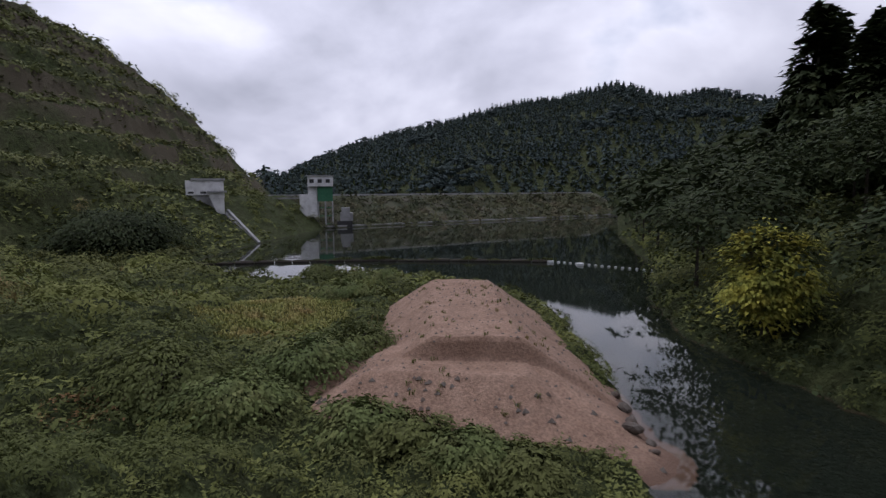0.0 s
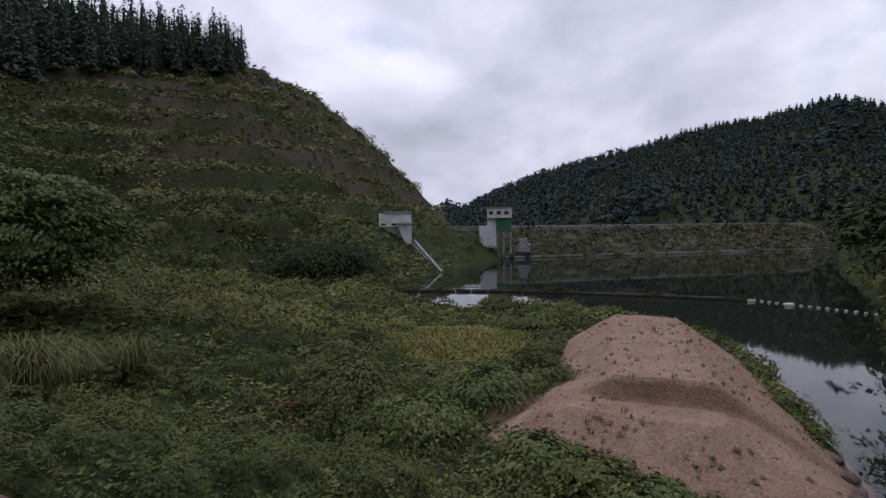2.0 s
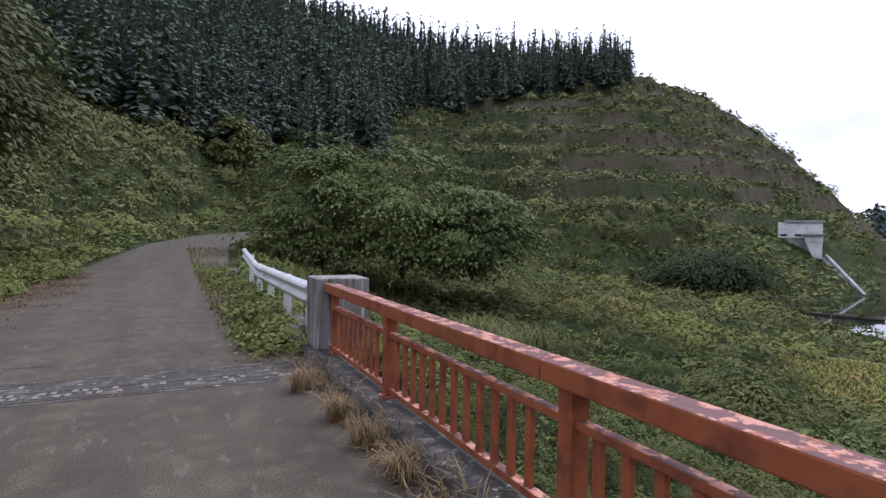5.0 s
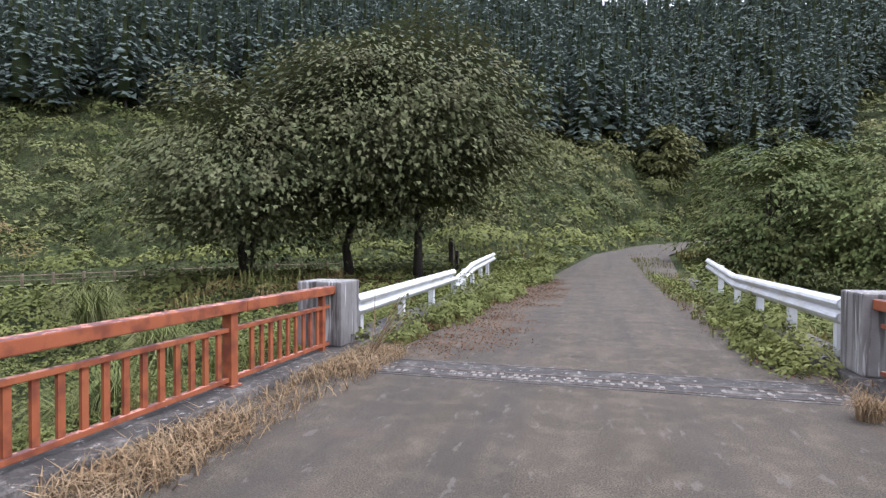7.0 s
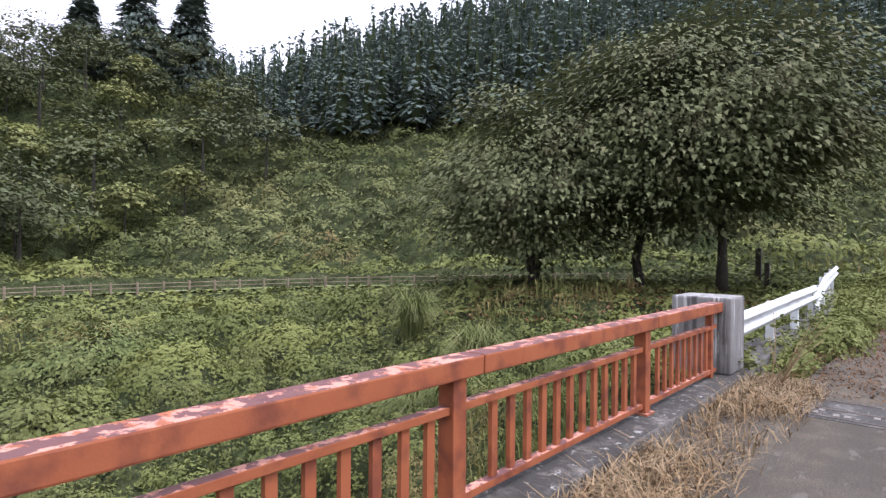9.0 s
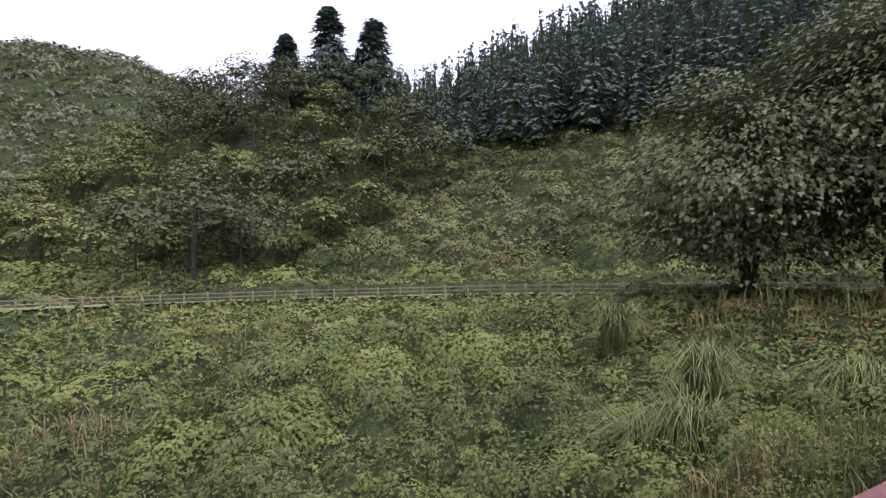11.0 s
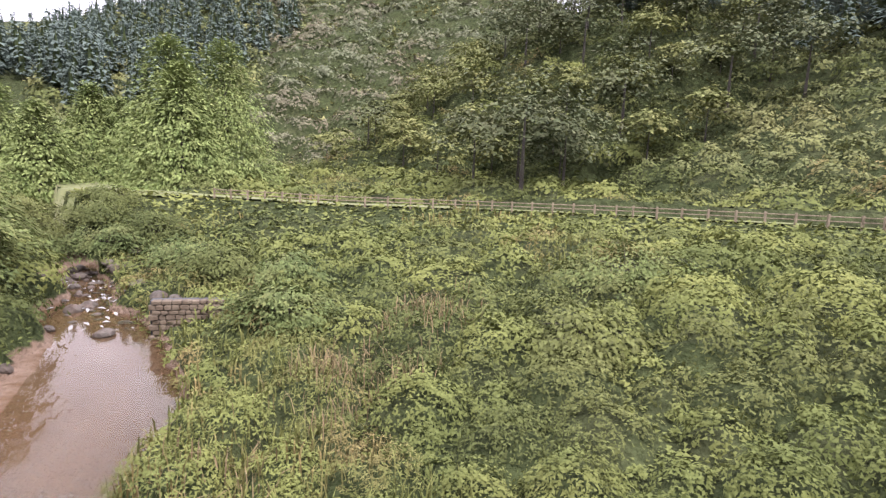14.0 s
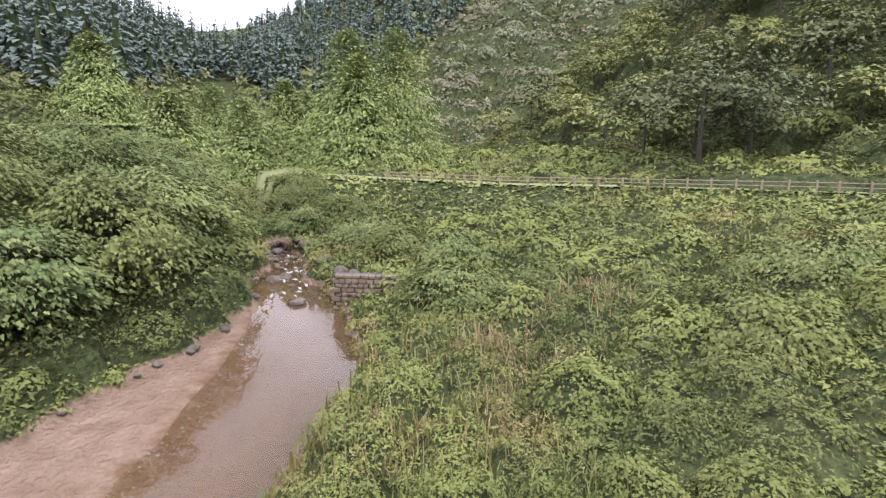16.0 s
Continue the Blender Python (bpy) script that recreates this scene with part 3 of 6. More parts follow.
def ground_material():
    """Undergrowth with leaf shade in its tone; sand near the water level, the bed darkened for light lost in deep
    water; bare brown earth on steep cuts.
    """
    m = M_SHADE_SOIL.copy()
    m.name = "valley_ground"
    t = m.node_tree
    b = t.nodes["Principled BSDF"]
    old = b.inputs["Base Color"].links[0].from_socket
    geo = t.nodes.new("ShaderNodeNewGeometry")
    sep = t.nodes.new("ShaderNodeSeparateXYZ")
    t.links.new(geo.outputs["Position"], sep.inputs[0])
    wob = t.nodes.new("ShaderNodeTexNoise")
    wob.inputs["Scale"].default_value = 1.5
    wob.inputs["Detail"].default_value = 5
    t.links.new(geo.outputs["Position"], wob.inputs["Vector"])
    low = t.nodes.new("ShaderNodeMath")
    low.operation = "MULTIPLY_ADD"
    low.inputs[1].default_value, low.inputs[2].default_value = 0.35, 0.0
    t.links.new(wob.outputs["Fac"], low.inputs[0])
    zz = t.nodes.new("ShaderNodeMath")
    zz.operation = "ADD"
    t.links.new(sep.outputs["Z"], zz.inputs[0])
    t.links.new(low.outputs[0], zz.inputs[1])
    mr = t.nodes.new("ShaderNodeMapRange")
    mr.inputs["From Min"].default_value, mr.inputs["From Max"].default_value = WATER + 0.42, WATER + 0.55
    mr.inputs["To Min"].default_value, mr.inputs["To Max"].default_value = 1, 0
    t.links.new(zz.outputs[0], mr.inputs[0])
    side = t.nodes.new("ShaderNodeMapRange")
    side.inputs["From Min"].default_value, side.inputs["From Max"].default_value = 12.0, 5.0
    t.links.new(sep.outputs["X"], side.inputs[0])
    both = t.nodes.new("ShaderNodeMath")
    both.operation = "MULTIPLY"
    t.links.new(mr.outputs[0], both.inputs[0])
    t.links.new(side.outputs[0], both.inputs[1])
    # Mask that darkens the deep bed, where light would be lost in water.
    deep_dark = t.nodes.new("ShaderNodeMapRange")
    deep_dark.inputs["From Min"].default_value, deep_dark.inputs["From Max"].default_value = WATER - 0.35, WATER - 0.75
    t.links.new(sep.outputs["Z"], deep_dark.inputs[0])
    sand = t.nodes.new("ShaderNodeTexNoise")
    sand.inputs["Scale"].default_value, sand.inputs["Detail"].default_value = 1.1, 10
    t.links.new(geo.outputs["Position"], sand.inputs["Vector"])
    ramp = t.nodes.new("ShaderNodeValToRGB")
    ramp.color_ramp.elements[0].position, ramp.color_ramp.elements[0].color = 0.35, (0.150, 0.102, 0.070, 1)
    ramp.color_ramp.elements[1].position, ramp.color_ramp.elements[1].color = 0.65, (0.195, 0.138, 0.100, 1)
    t.links.new(sand.outputs["Fac"], ramp.inputs[0])
    mix = t.nodes.new("ShaderNodeMix")
    mix.data_type = "RGBA"
    t.links.new(both.outputs[0], mix.inputs[0])
    t.links.new(old, mix.inputs[6])
    t.links.new(ramp.outputs[0], mix.inputs[7])
    nz = t.nodes.new("ShaderNodeSeparateXYZ")
    t.links.new(geo.outputs["True Normal"], nz.inputs[0])
    st = t.nodes.new("ShaderNodeMapRange")
    st.inputs["From Min"].default_value, st.inputs["From Max"].default_value = 0.84, 0.72
    t.links.new(nz.outputs["Z"], st.inputs[0])
    quarry = t.nodes.new("ShaderNodeMapRange")
    quarry.inputs["From Min"].default_value, quarry.inputs["From Max"].default_value = 62.0, 80.0
    t.links.new(sep.outputs["Y"], quarry.inputs[0])
    bare = t.nodes.new("ShaderNodeMath")
    bare.operation = "MULTIPLY"
    east = t.nodes.new("ShaderNodeMapRange")
    east.inputs["From Min"].default_value, east.inputs["From Max"].default_value = 62.0, 84.0
    t.links.new(sep.outputs["X"], east.inputs[0])
    some = t.nodes.new("ShaderNodeTexNoise")
    some.inputs["Scale"].default_value = 0.05
    t.links.new(geo.outputs["Position"], some.inputs["Vector"])
    cut = t.nodes.new("ShaderNodeMapRange")
    cut.inputs["From Min"].default_value, cut.inputs["From Max"].default_value = 0.40, 0.52
    t.links.new(some.outputs["Fac"], cut.inputs[0])
    first, second = t.nodes.new("ShaderNodeMath"), t.nodes.new("ShaderNodeMath")
    first.operation = second.operation = "MULTIPLY"
    t.links.new(quarry.outputs[0], first.inputs[0])
    t.links.new(east.outputs[0], first.inputs[1])
    t.links.new(first.outputs[0], second.inputs[0])
    t.links.new(cut.outputs[0], second.inputs[1])
    t.links.new(st.outputs[0], bare.inputs[0])
    t.links.new(second.outputs[0], bare.inputs[1])
    m3 = t.nodes.new("ShaderNodeMix")
    m3.data_type = "RGBA"
    m3.inputs[7].default_value = (0.072, 0.062, 0.042, 1)
    t.links.new(bare.outputs[0], m3.inputs[0])
    t.links.new(mix.outputs[2], m3.inputs[6])
    wet = t.nodes.new("ShaderNodeMapRange")
    wet.inputs["To Max"].default_value = 0.8
    t.links.new(zz.outputs[0], wet.inputs[0])
    wet.inputs["From Min"].default_value, wet.inputs["From Max"].default_value = WATER + 0.22, WATER + 0.14
    m5 = t.nodes.new("ShaderNodeMix")
    m5.data_type = "RGBA"
    m5.inputs[7].default_value = (0.105, 0.062, 0.032, 1)
    t.links.new(wet.outputs[0], m5.inputs[0])
    t.links.new(m3.outputs[2], m5.inputs[6])
    # Near-black green on the bed stands in for light absorbed by the water.
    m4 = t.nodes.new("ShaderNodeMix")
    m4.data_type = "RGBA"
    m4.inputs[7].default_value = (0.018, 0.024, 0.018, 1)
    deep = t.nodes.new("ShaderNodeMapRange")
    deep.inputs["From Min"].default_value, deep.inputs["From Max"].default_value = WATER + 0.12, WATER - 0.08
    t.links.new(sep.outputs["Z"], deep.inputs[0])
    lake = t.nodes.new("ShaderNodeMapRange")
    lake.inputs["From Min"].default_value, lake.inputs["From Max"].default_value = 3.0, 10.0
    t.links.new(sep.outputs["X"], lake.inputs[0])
    lake_dark, most = t.nodes.new("ShaderNodeMath"), t.nodes.new("ShaderNodeMath")
    lake_dark.operation, most.operation = "MULTIPLY", "MAXIMUM"
    t.links.new(deep.outputs[0], lake_dark.inputs[0])
    t.links.new(lake.outputs[0], lake_dark.inputs[1])
    t.links.new(lake_dark.outputs[0], most.inputs[0])
    t.links.new(deep_dark.outputs[0], most.inputs[1])
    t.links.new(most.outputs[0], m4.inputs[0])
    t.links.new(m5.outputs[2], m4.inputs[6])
    t.links.new(m4.outputs[2], b.inputs["Base Color"])
    return m


M_GROUND = ground_material()


def build_water():
    bm = bmesh.new()
    vs = [bm.verts.new(p) for p in ((-75, -75, WATER), (300, -75, WATER), (300, 80, WATER), (-75, 80, WATER))]
    bm.faces.new(vs)
    ob = mesh_object("water", bm, M_WATER)
    ob.visible_shadow = False
    tagged(ob, "still dark reservoir and shallow brown stream water", "water", kind="structure")


build_water()


# ---- bridge ----
RAIL_X = 3.53
DECK_S, DECK_N = -30.5, 7.1
KERB_Z = 0.11


def build_road():
    bm = bmesh.new()
    # deck asphalt and approach road, one strip with a slight crown
    def strip(line, zs, half, dz, lo, hi):
        rows = []
        for k in range(lo, hi):
            u = k / 40
            i = min(int(u), len(line) - 2)
            f = u - i
            p = Vector(line[i]).lerp(Vector(line[i + 1]), f)
            d = (Vector(line[i + 1]) - Vector(line[i])).normalized()
            if 0 < i and f < 0.5:
                d = (d * (0.5 + f) + (Vector(line[i]) - Vector(line[i - 1])).normalized() * (0.5 - f)).normalized()
            elif i < len(line) - 2 and f >= 0.5:
                d = (d * (1.5 - f) + (Vector(line[i + 2]) - Vector(line[i + 1])).normalized() * (f - 0.5)).normalized()
            z = zs[i] + f * (zs[i + 1] - zs[i])
            nrm = Vector((d.y, -d.x))
            rows.append([bm.verts.new((*(p + nrm * o * half), z + dz - 0.03 * abs(o))) for o in (-1, -0.5, 0, 0.5, 1)])
        for a, b in zip(rows, rows[1:]):
            for q in range(4):
                bm.faces.new((a[q], a[q + 1], b[q + 1], b[q]))
    strip(ROAD[1:], ROAD_Z[1:], 2.75, 0.0, 0, 40 * 6 + 1)
    ob = mesh_object("road", bm, M_ASPHALT, smooth=True)
    tagged(ob, "narrow worn grey asphalt road bending uphill", "road", kind="structure")


def build_bridge():
    root = thing("bridge", 0, 0, 0)
    tagged(root, "small road bridge with cracked asphalt deck", "bridge", kind="structure")
    part("deck", box_bm(-3.28, 3.28, DECK_S, DECK_N - 0.9, -0.18, 0.0), M_ASPHALT, root)
    part("deck", box_bm(-3.24, 3.24, DECK_N + 0.054, 8.02, -0.15, -0.006), M_ASPHALT, root)
    part("slab", box_bm(-3.66, 3.66, DECK_S, DECK_N, -0.55, -0.187), M_CONCRETE, root)
    for x in (-2.4, 0.0, 2.4):
        part("girder", box_bm(x - 0.18, x + 0.18, DECK_S, DECK_N, -1.7, -0.554), M_RED, root)
    part("abutment", box_bm(-3.9, 3.9, 7.1, 8.3, -6.0, -0.06), M_CONCRETE, root)
    part("abutment", box_bm(-3.9, 3.9, DECK_S - 1.3, DECK_S - 0.01, -6.5, -0.06), M_CONCRETE, root)
    for s in (-1, 1):
        a, b = sorted((s * 3.25, s * 3.68))
        part("kerb", box_bm(a, b, DECK_S, 8.0, -0.183, KERB_Z, bevel=0.025), M_CONCRETE, root, "stained concrete kerb walkway")
    part("expansion_joint", box_bm(-3.24, 3.24, DECK_N - 0.9, DECK_N + 0.05, -0.15, 0.006), M_CONCRETE, root, "pale worn expansion joint strip")


build_road()
build_bridge()


def railing_panel(y0, y1, x, last):
    """One panel of red steel railing between two posts, standing on the kerb."""
    root = thing("railing_panel", x, y0, KERB_Z)
    L = y1 - y0
    part("top_rail", box_bm(-0.085, 0.085, 0.006, L - 0.006, 0.805, 0.925, bevel=0.012), M_RED, root)
    part("sleeve", box_bm(-0.07, 0.07, -0.07, 0.07, 0.815, 0.912), M_RUST, root, "dark rail joint sleeve")
    part("middle_rail", box_bm(-0.035, 0.035, 0.062, L - 0.06, 0.60, 0.65, bevel=0.006), M_RED, root)
    part("bottom_rail", box_bm(-0.035, 0.035, 0.062, L - 0.06, 0.055, 0.105, bevel=0.006), M_RED, root)
    part("post", box_bm(-0.06, 0.06, -0.06, 0.06, 0.0, 0.813, bevel=0.008), M_RED, root)
    part("base_plate", box_bm(-0.09, 0.09, -0.09, 0.09, -0.01, 0.018, bevel=0.004), M_RED, root)
    if last:
        part("post", box_bm(-0.04, 0.04, L - 0.30, L - 0.22, 0.0, 0.803, bevel=0.006), M_RED, root)
    n = max(2, round(L / 0.2))
    bar = None
    for i in range(1, n):
        y = L * i / n
        if bar is None:
            bar = part("baluster", box_bm(-0.016, 0.016, -0.03, 0.03, 0.107, 0.598), M_RED, root).data
            root.children[-1].location.y = y
        else:
            ob = new("baluster", bar)
            ob.parent, ob.location = root, (0, y, 0)
    return tagged(root, "faded red painted steel bridge railing with balusters", "railing", "bridge railing panels")


for side in (-1, 1):
    for k in range(-11, 2):
        y = 1.955 + 2.815 * k
        railing_panel(y, min(y + 2.815, 7.12), side * RAIL_X, k == 1)


def build_pillar(side):
    bm = box_bm(-0.37, 0.37, -0.33, 0.33, 0.0, 0.985, bevel=0.03)
    ob = mesh_object("end_pillar", bm, M_PILLAR)
    ob.matrix_basis = pose(side * 3.72, 7.46, KERB_Z)
    tagged(ob, "stained grey concrete pillar at the railing end", "pillar", "bridge end pillars")


build_pillar(-1)
build_pillar(1)


def guardrail(line, name_label):
    """W-beam guardrail on white posts; the line gives x, y, ground z."""
    root = thing("guardrail", *line[0])
    o = Vector(line[0])
    bm = bmesh.new()
    prof = [(0.0, 0.36), (0.012, 0.35), (0.055, 0.31), (0.075, 0.27), (0.055, 0.23), (0.0, 0.19), (0.0, 0.17), (0.055, 0.13), (0.075, 0.09), (0.055, 0.05), (0.012, 0.01), (0.0, 0.0)]
    side = -1 if line[0][0] > 0 else 1
    fine = []
    for a, b in zip(line, line[1:]):
        for k in range(4):
            fine.append(Vector(a).lerp(Vector(b), k / 4))
    fine.append(Vector(line[-1]))
    rows = []
    for p in fine:
        rows.append([bm.verts.new(p - o + Vector((side * (u + 0.07), 0, 0.45 + v))) for u, v in prof])
    back = [[bm.verts.new(v.co + Vector((-side * 0.012, 0, 0))) for v in r] for r in rows]
    for rr in (rows, back):
        for a, b in zip(rr, rr[1:]):
            for q in range(len(prof) - 1):
                bm.faces.new((a[q], a[q + 1], b[q + 1], b[q]))
    part("beam", bm, M_WHITE, root, smooth=False)
    total, n = 0, 0
    bmp = None
    for a, b in zip(line, line[1:]):
        a, b = Vector(a), Vector(b)
        steps = max(1, round((b - a).length / 2.0))
        for k in range(steps):
            p = a.lerp(b, (k + 0.12) / steps) - o
            if bmp is None:
                bmp = part("post", box_bm(-0.065, 0.065, -0.065, 0.065, -0.3, 0.78, bevel=0.01), M_WHITE, root)
                bmp.location = p
            else:
                ob = new("post", bmp.data)
                ob.parent, ob.location = root, p
    tagged(root, name_label, "guardrail", "white guardrails")


guardrail([(3.5, 7.95, 0.17), (3.5, 13.9, 0.15)], "white painted steel guardrail beside the road")
guardrail([(3.55, 14.1, 0.12), (3.75, 19.0, 0.38)], "white guardrail stretch rising with the road")
guardrail([(-3.55, 7.95, 0.02), (-3.55, 14.3, 0.15)], "white painted steel guardrail with weeds around its posts")
guardrail([(-3.6, 14.6, -0.1), (-3.85, 18.0, 0.22), (-4.3, 24.3, 0.42)], "white guardrail stretch overgrown by leaves")


# ---- the sand heap on the spit ----
def heap_height(x, y):
    x, y = np.asarray(x, float), np.asarray(y, float)
    yc = 2.25 + (x - 25.3) * 0.175
    z = -4.15 - np.hypot(0.66 * np.maximum(np.abs(y - yc) - 1.85, 0), np.where(x < 30, 4.0, 0.62) * np.maximum(np.maximum(25.2 - x, x - 40.4), 0))
    d2 = np.hypot(np.maximum(np.abs(y - 3.2) - 3.0, 0), np.maximum(np.maximum(23.2 - x, x - 27), 0))
    z = np.maximum(z, -5.05 - 0.62 * d2)
    d3 = np.hypot(np.maximum(np.abs(y - 6.0) - 2.5, 0), np.maximum(np.maximum(25 - x, x - 29), 0))
    z = np.maximum(z, -5.75 - 0.4 * d3)
    # a tongue of sand runs down from the bench into the water
    f = np.clip(((x - 24.6) * -3.3 + (y - 0.4) * -3.1) / (3.3 ** 2 + 3.1 ** 2), 0, 1)
    d4 = np.hypot(x - 24.6 + 3.3 * f, y - 0.4 + 3.1 * f)
    z = np.maximum(z, -5.1 - 1.5 * f - 0.42 * np.maximum(d4 - 0.9, 0))
    return z + 0.04 * value_noise(x, y, 1.7, 31) + 0.03 * value_noise(x, y, 0.7, 32) + 0.03 * value_noise(x, y, 0.3, 33)


def build_heap():
    nx, ny = 260, 160
    X, Y = np.meshgrid(np.linspace(17, 48, nx), np.linspace(-6, 13, ny), indexing="ij")
    Z = heap_height(X, Y)
    Z = np.where(Z < -7.25, -7.25, Z)
    i, j = np.meshgrid(np.arange(nx - 1), np.arange(ny - 1), indexing="ij")
    f = np.stack([i * ny + j, (i + 1) * ny + j, (i + 1) * ny + j + 1, i * ny + j + 1], -1).reshape(-1, 4)
    keep = (Z.reshape(-1)[f].max(1) > -7.2)
    ob = quads_mesh("sand_mound", np.stack([X, Y, Z], -1).reshape(-1, 3), f[keep], M_SAND, smooth=True)
    tagged(ob, "long flat-topped heap of pinkish brown sand on the spit", "sand heap")


build_heap()


# ---- leaves, trees and growth ----
def tabulate(x0, x1, y0, y1, step):
    """Ground height and distances to shores, road and walkway on a grid."""
    xs, ys = np.arange(x0, x1 + step, step), np.arange(y0, y1 + step, step)
    X, Y = np.meshgrid(xs, ys, indexing="ij")
    layers = [terrain(X, Y), along(SHORE_N, X, Y)[0], along(SHORE_S, X, Y)[0], along(ROAD, X, Y)[0], along(WALKWAY, X, Y)[0]]
    return x0, y0, step, np.stack(layers, -1)


NEAR_TABLE, FAR_TABLE = tabulate(-72, 72, -62, 72, 0.33), tabulate(-440, 460, -440, 460, 2.0)


def looked_up(x, y, layer):
    """A layer of the tables at each point, by bilinear interpolation."""
    x, y = np.asarray(x, float), np.asarray(y, float)

    def pick(table):
        x0, y0, step, data = table
        u, v = np.clip((x - x0) / step, 0, data.shape[0] - 1.001), np.clip((y - y0) / step, 0, data.shape[1] - 1.001)
        i, j = u.astype(int), v.astype(int)
        fu, fv = u - i, v - j
        d = data[..., layer]
        return (d[i, j] * (1 - fu) + d[i + 1, j] * fu) * (1 - fv) + (d[i, j + 1] * (1 - fu) + d[i + 1, j + 1] * fu) * fv
    return np.where((np.abs(x) < 71.5) & (y > -61.5) & (y < 71.5), pick(NEAR_TABLE), pick(FAR_TABLE))


def unit(v):
    return v / np.maximum(np.linalg.norm(v, axis=-1, keepdims=True), 1e-9)


def leaf_quads(p, n, size, aspect=0.7, fold=0.12, along_dir=None):
    """One folded, pointed leaf (four corners) at each point, facing n."""
    k = len(p)
    r = rng.normal(size=(k, 3)) if along_dir is None else along_dir
    n = unit(n)
    t = unit(r - n * np.sum(r * n, -1, keepdims=True))
    b = np.cross(n, t)
    s = np.asarray(size).reshape(-1, 1) * np.ones((k, 1))
    v = np.stack([p - t * s * 0.5, p + b * s * 0.5 * aspect + n * fold * s + t * s * 0.05, p + t * s * 0.5, p - b * s * 0.5 * aspect + n * fold * s + t * s * 0.05], 1)
    return v.reshape(-1, 3), np.arange(4 * k).reshape(-1, 4)


def leaf_tris(p, n, size, aspect=0.8, along_dir=None):
    """One small pointed leaf (three corners) at each point, facing n."""
    k = len(p)
    n = unit(n)
    r = rng.normal(size=(k, 3)) if along_dir is None else along_dir
    t = unit(r - n * np.sum(r * n, -1, keepdims=True))
    b = np.cross(n, t)
    s = np.asarray(size).reshape(-1, 1) * np.ones((k, 1))
    v = np.stack([p - t * s * 0.42 + b * s * 0.5 * aspect, p - t * s * 0.42 - b * s * 0.5 * aspect, p + t * s * 0.62], 1)
    return v.reshape(-1, 3), np.arange(3 * k).reshape(-1, 3)


def kinds_of_ground(x, y):
    dn, ds, dr, dw = (looked_up(x, y, k) for k in (1, 2, 3, 4))
    heap = heap_height(x, y) > looked_up(x, y, 0) - 0.02
    field = np.hypot((x - 35.5) / 6.5, (y - 15.5) / 4.2) < 1 + 0.25 * value_noise(x, y, 2.5, 41)
    lawn = (np.hypot((x + 76) / 1.4, y + 42) < 15) & (x < -55)
    bare = heap | lawn | (np.abs(dw) < 1.2) | ((np.abs(dr) < 3.1) & (y > 7)) | ((np.abs(x) < 4.0) & (y < 9.2) & (y > -32))
    land = (dn > 0.1) | (-ds > 0.1)
    return land & ~bare, field, dn, -ds


MOUNDS = [(-35.6, 6.6, 0.8, 4.0), (-31.5, 15.0, 0.8, 3.6), (-24, 0, 0.9, 3.0), (-40, -8, 0.5, 4.0), (-20, 9, 0.9, 3.0), (24, 28, 0.7, 5.0)]


def room(x, y):
    """How tall growth may stand: low by the road, the path, the shores, the trees, the sand and the control building."""
    green, field, dn, ds = kinds_of_ground(x, y)
    dw = looked_up(x, y, 4)
    low = np.where(dw > 0, np.clip((dw - 4.5) / 22, 0.02, 0.75), np.clip((-dw - 1.2) / 4, 0, 1))
    low = np.minimum(low, 0.2 + 0.8 * smooth_step(0.8, 1.5, np.hypot((x - 12) / 11, (y - 25) / 17)))
    low = np.minimum(low, 0.12 + 0.88 * smooth_step(0.9, 1.5, np.hypot((x - 99) / 17, (y - 55) / 11)))
    low = np.minimum(low, 0.15 + 0.85 * smooth_step(0.85, 1.25, np.hypot((x + 10) / 13, (y - 23) / 12)))
    low = np.minimum(low, 0.3 + 0.7 * smooth_step(1.0, 1.9, np.hypot((x - 30) / 13, (y - 2) / 8)))
    low = np.minimum(low, 0.3 + 0.7 * smooth_step(1.0, 1.5, np.hypot((x - 46) / 15, (y - 15) / 14)))
    low = np.minimum(low, 0.05 + 0.95 * smooth_step(2.0, 4.5, np.hypot(x + 28.6, y + 14.2)))
    low = np.minimum(low, 0.12 + 0.88 * smooth_step(0.8, 1.4, np.hypot((x - 35) / 4.0, (y + 10.5) / 3.0)))
    low = low * smooth_step(-0.3, np.where((x > 15) & (ds > 0), 3.0, 2.2), np.where(ds > 0, ds, np.where(dn > 0, dn, -1)))
    low = low * smooth_step(3.2, 6.0, np.where(y > 7, np.abs(looked_up(x, y, 3)), 9)) * smooth_step(4.0, 5.0, np.where(y < 9.2, np.maximum(np.abs(x), 9.0 * (y < -32)), 9))
    return np.where(green & ~field, low, 0)


def base_height(x, y):
    z = looked_up(x, y, 0)
    near = np.hypot(x, y) < 75
    for mx, my, h, rad in MOUNDS:
        z = z + near * h * np.exp(-((x - mx) ** 2 + (y - my) ** 2) / rad ** 2)
    return z


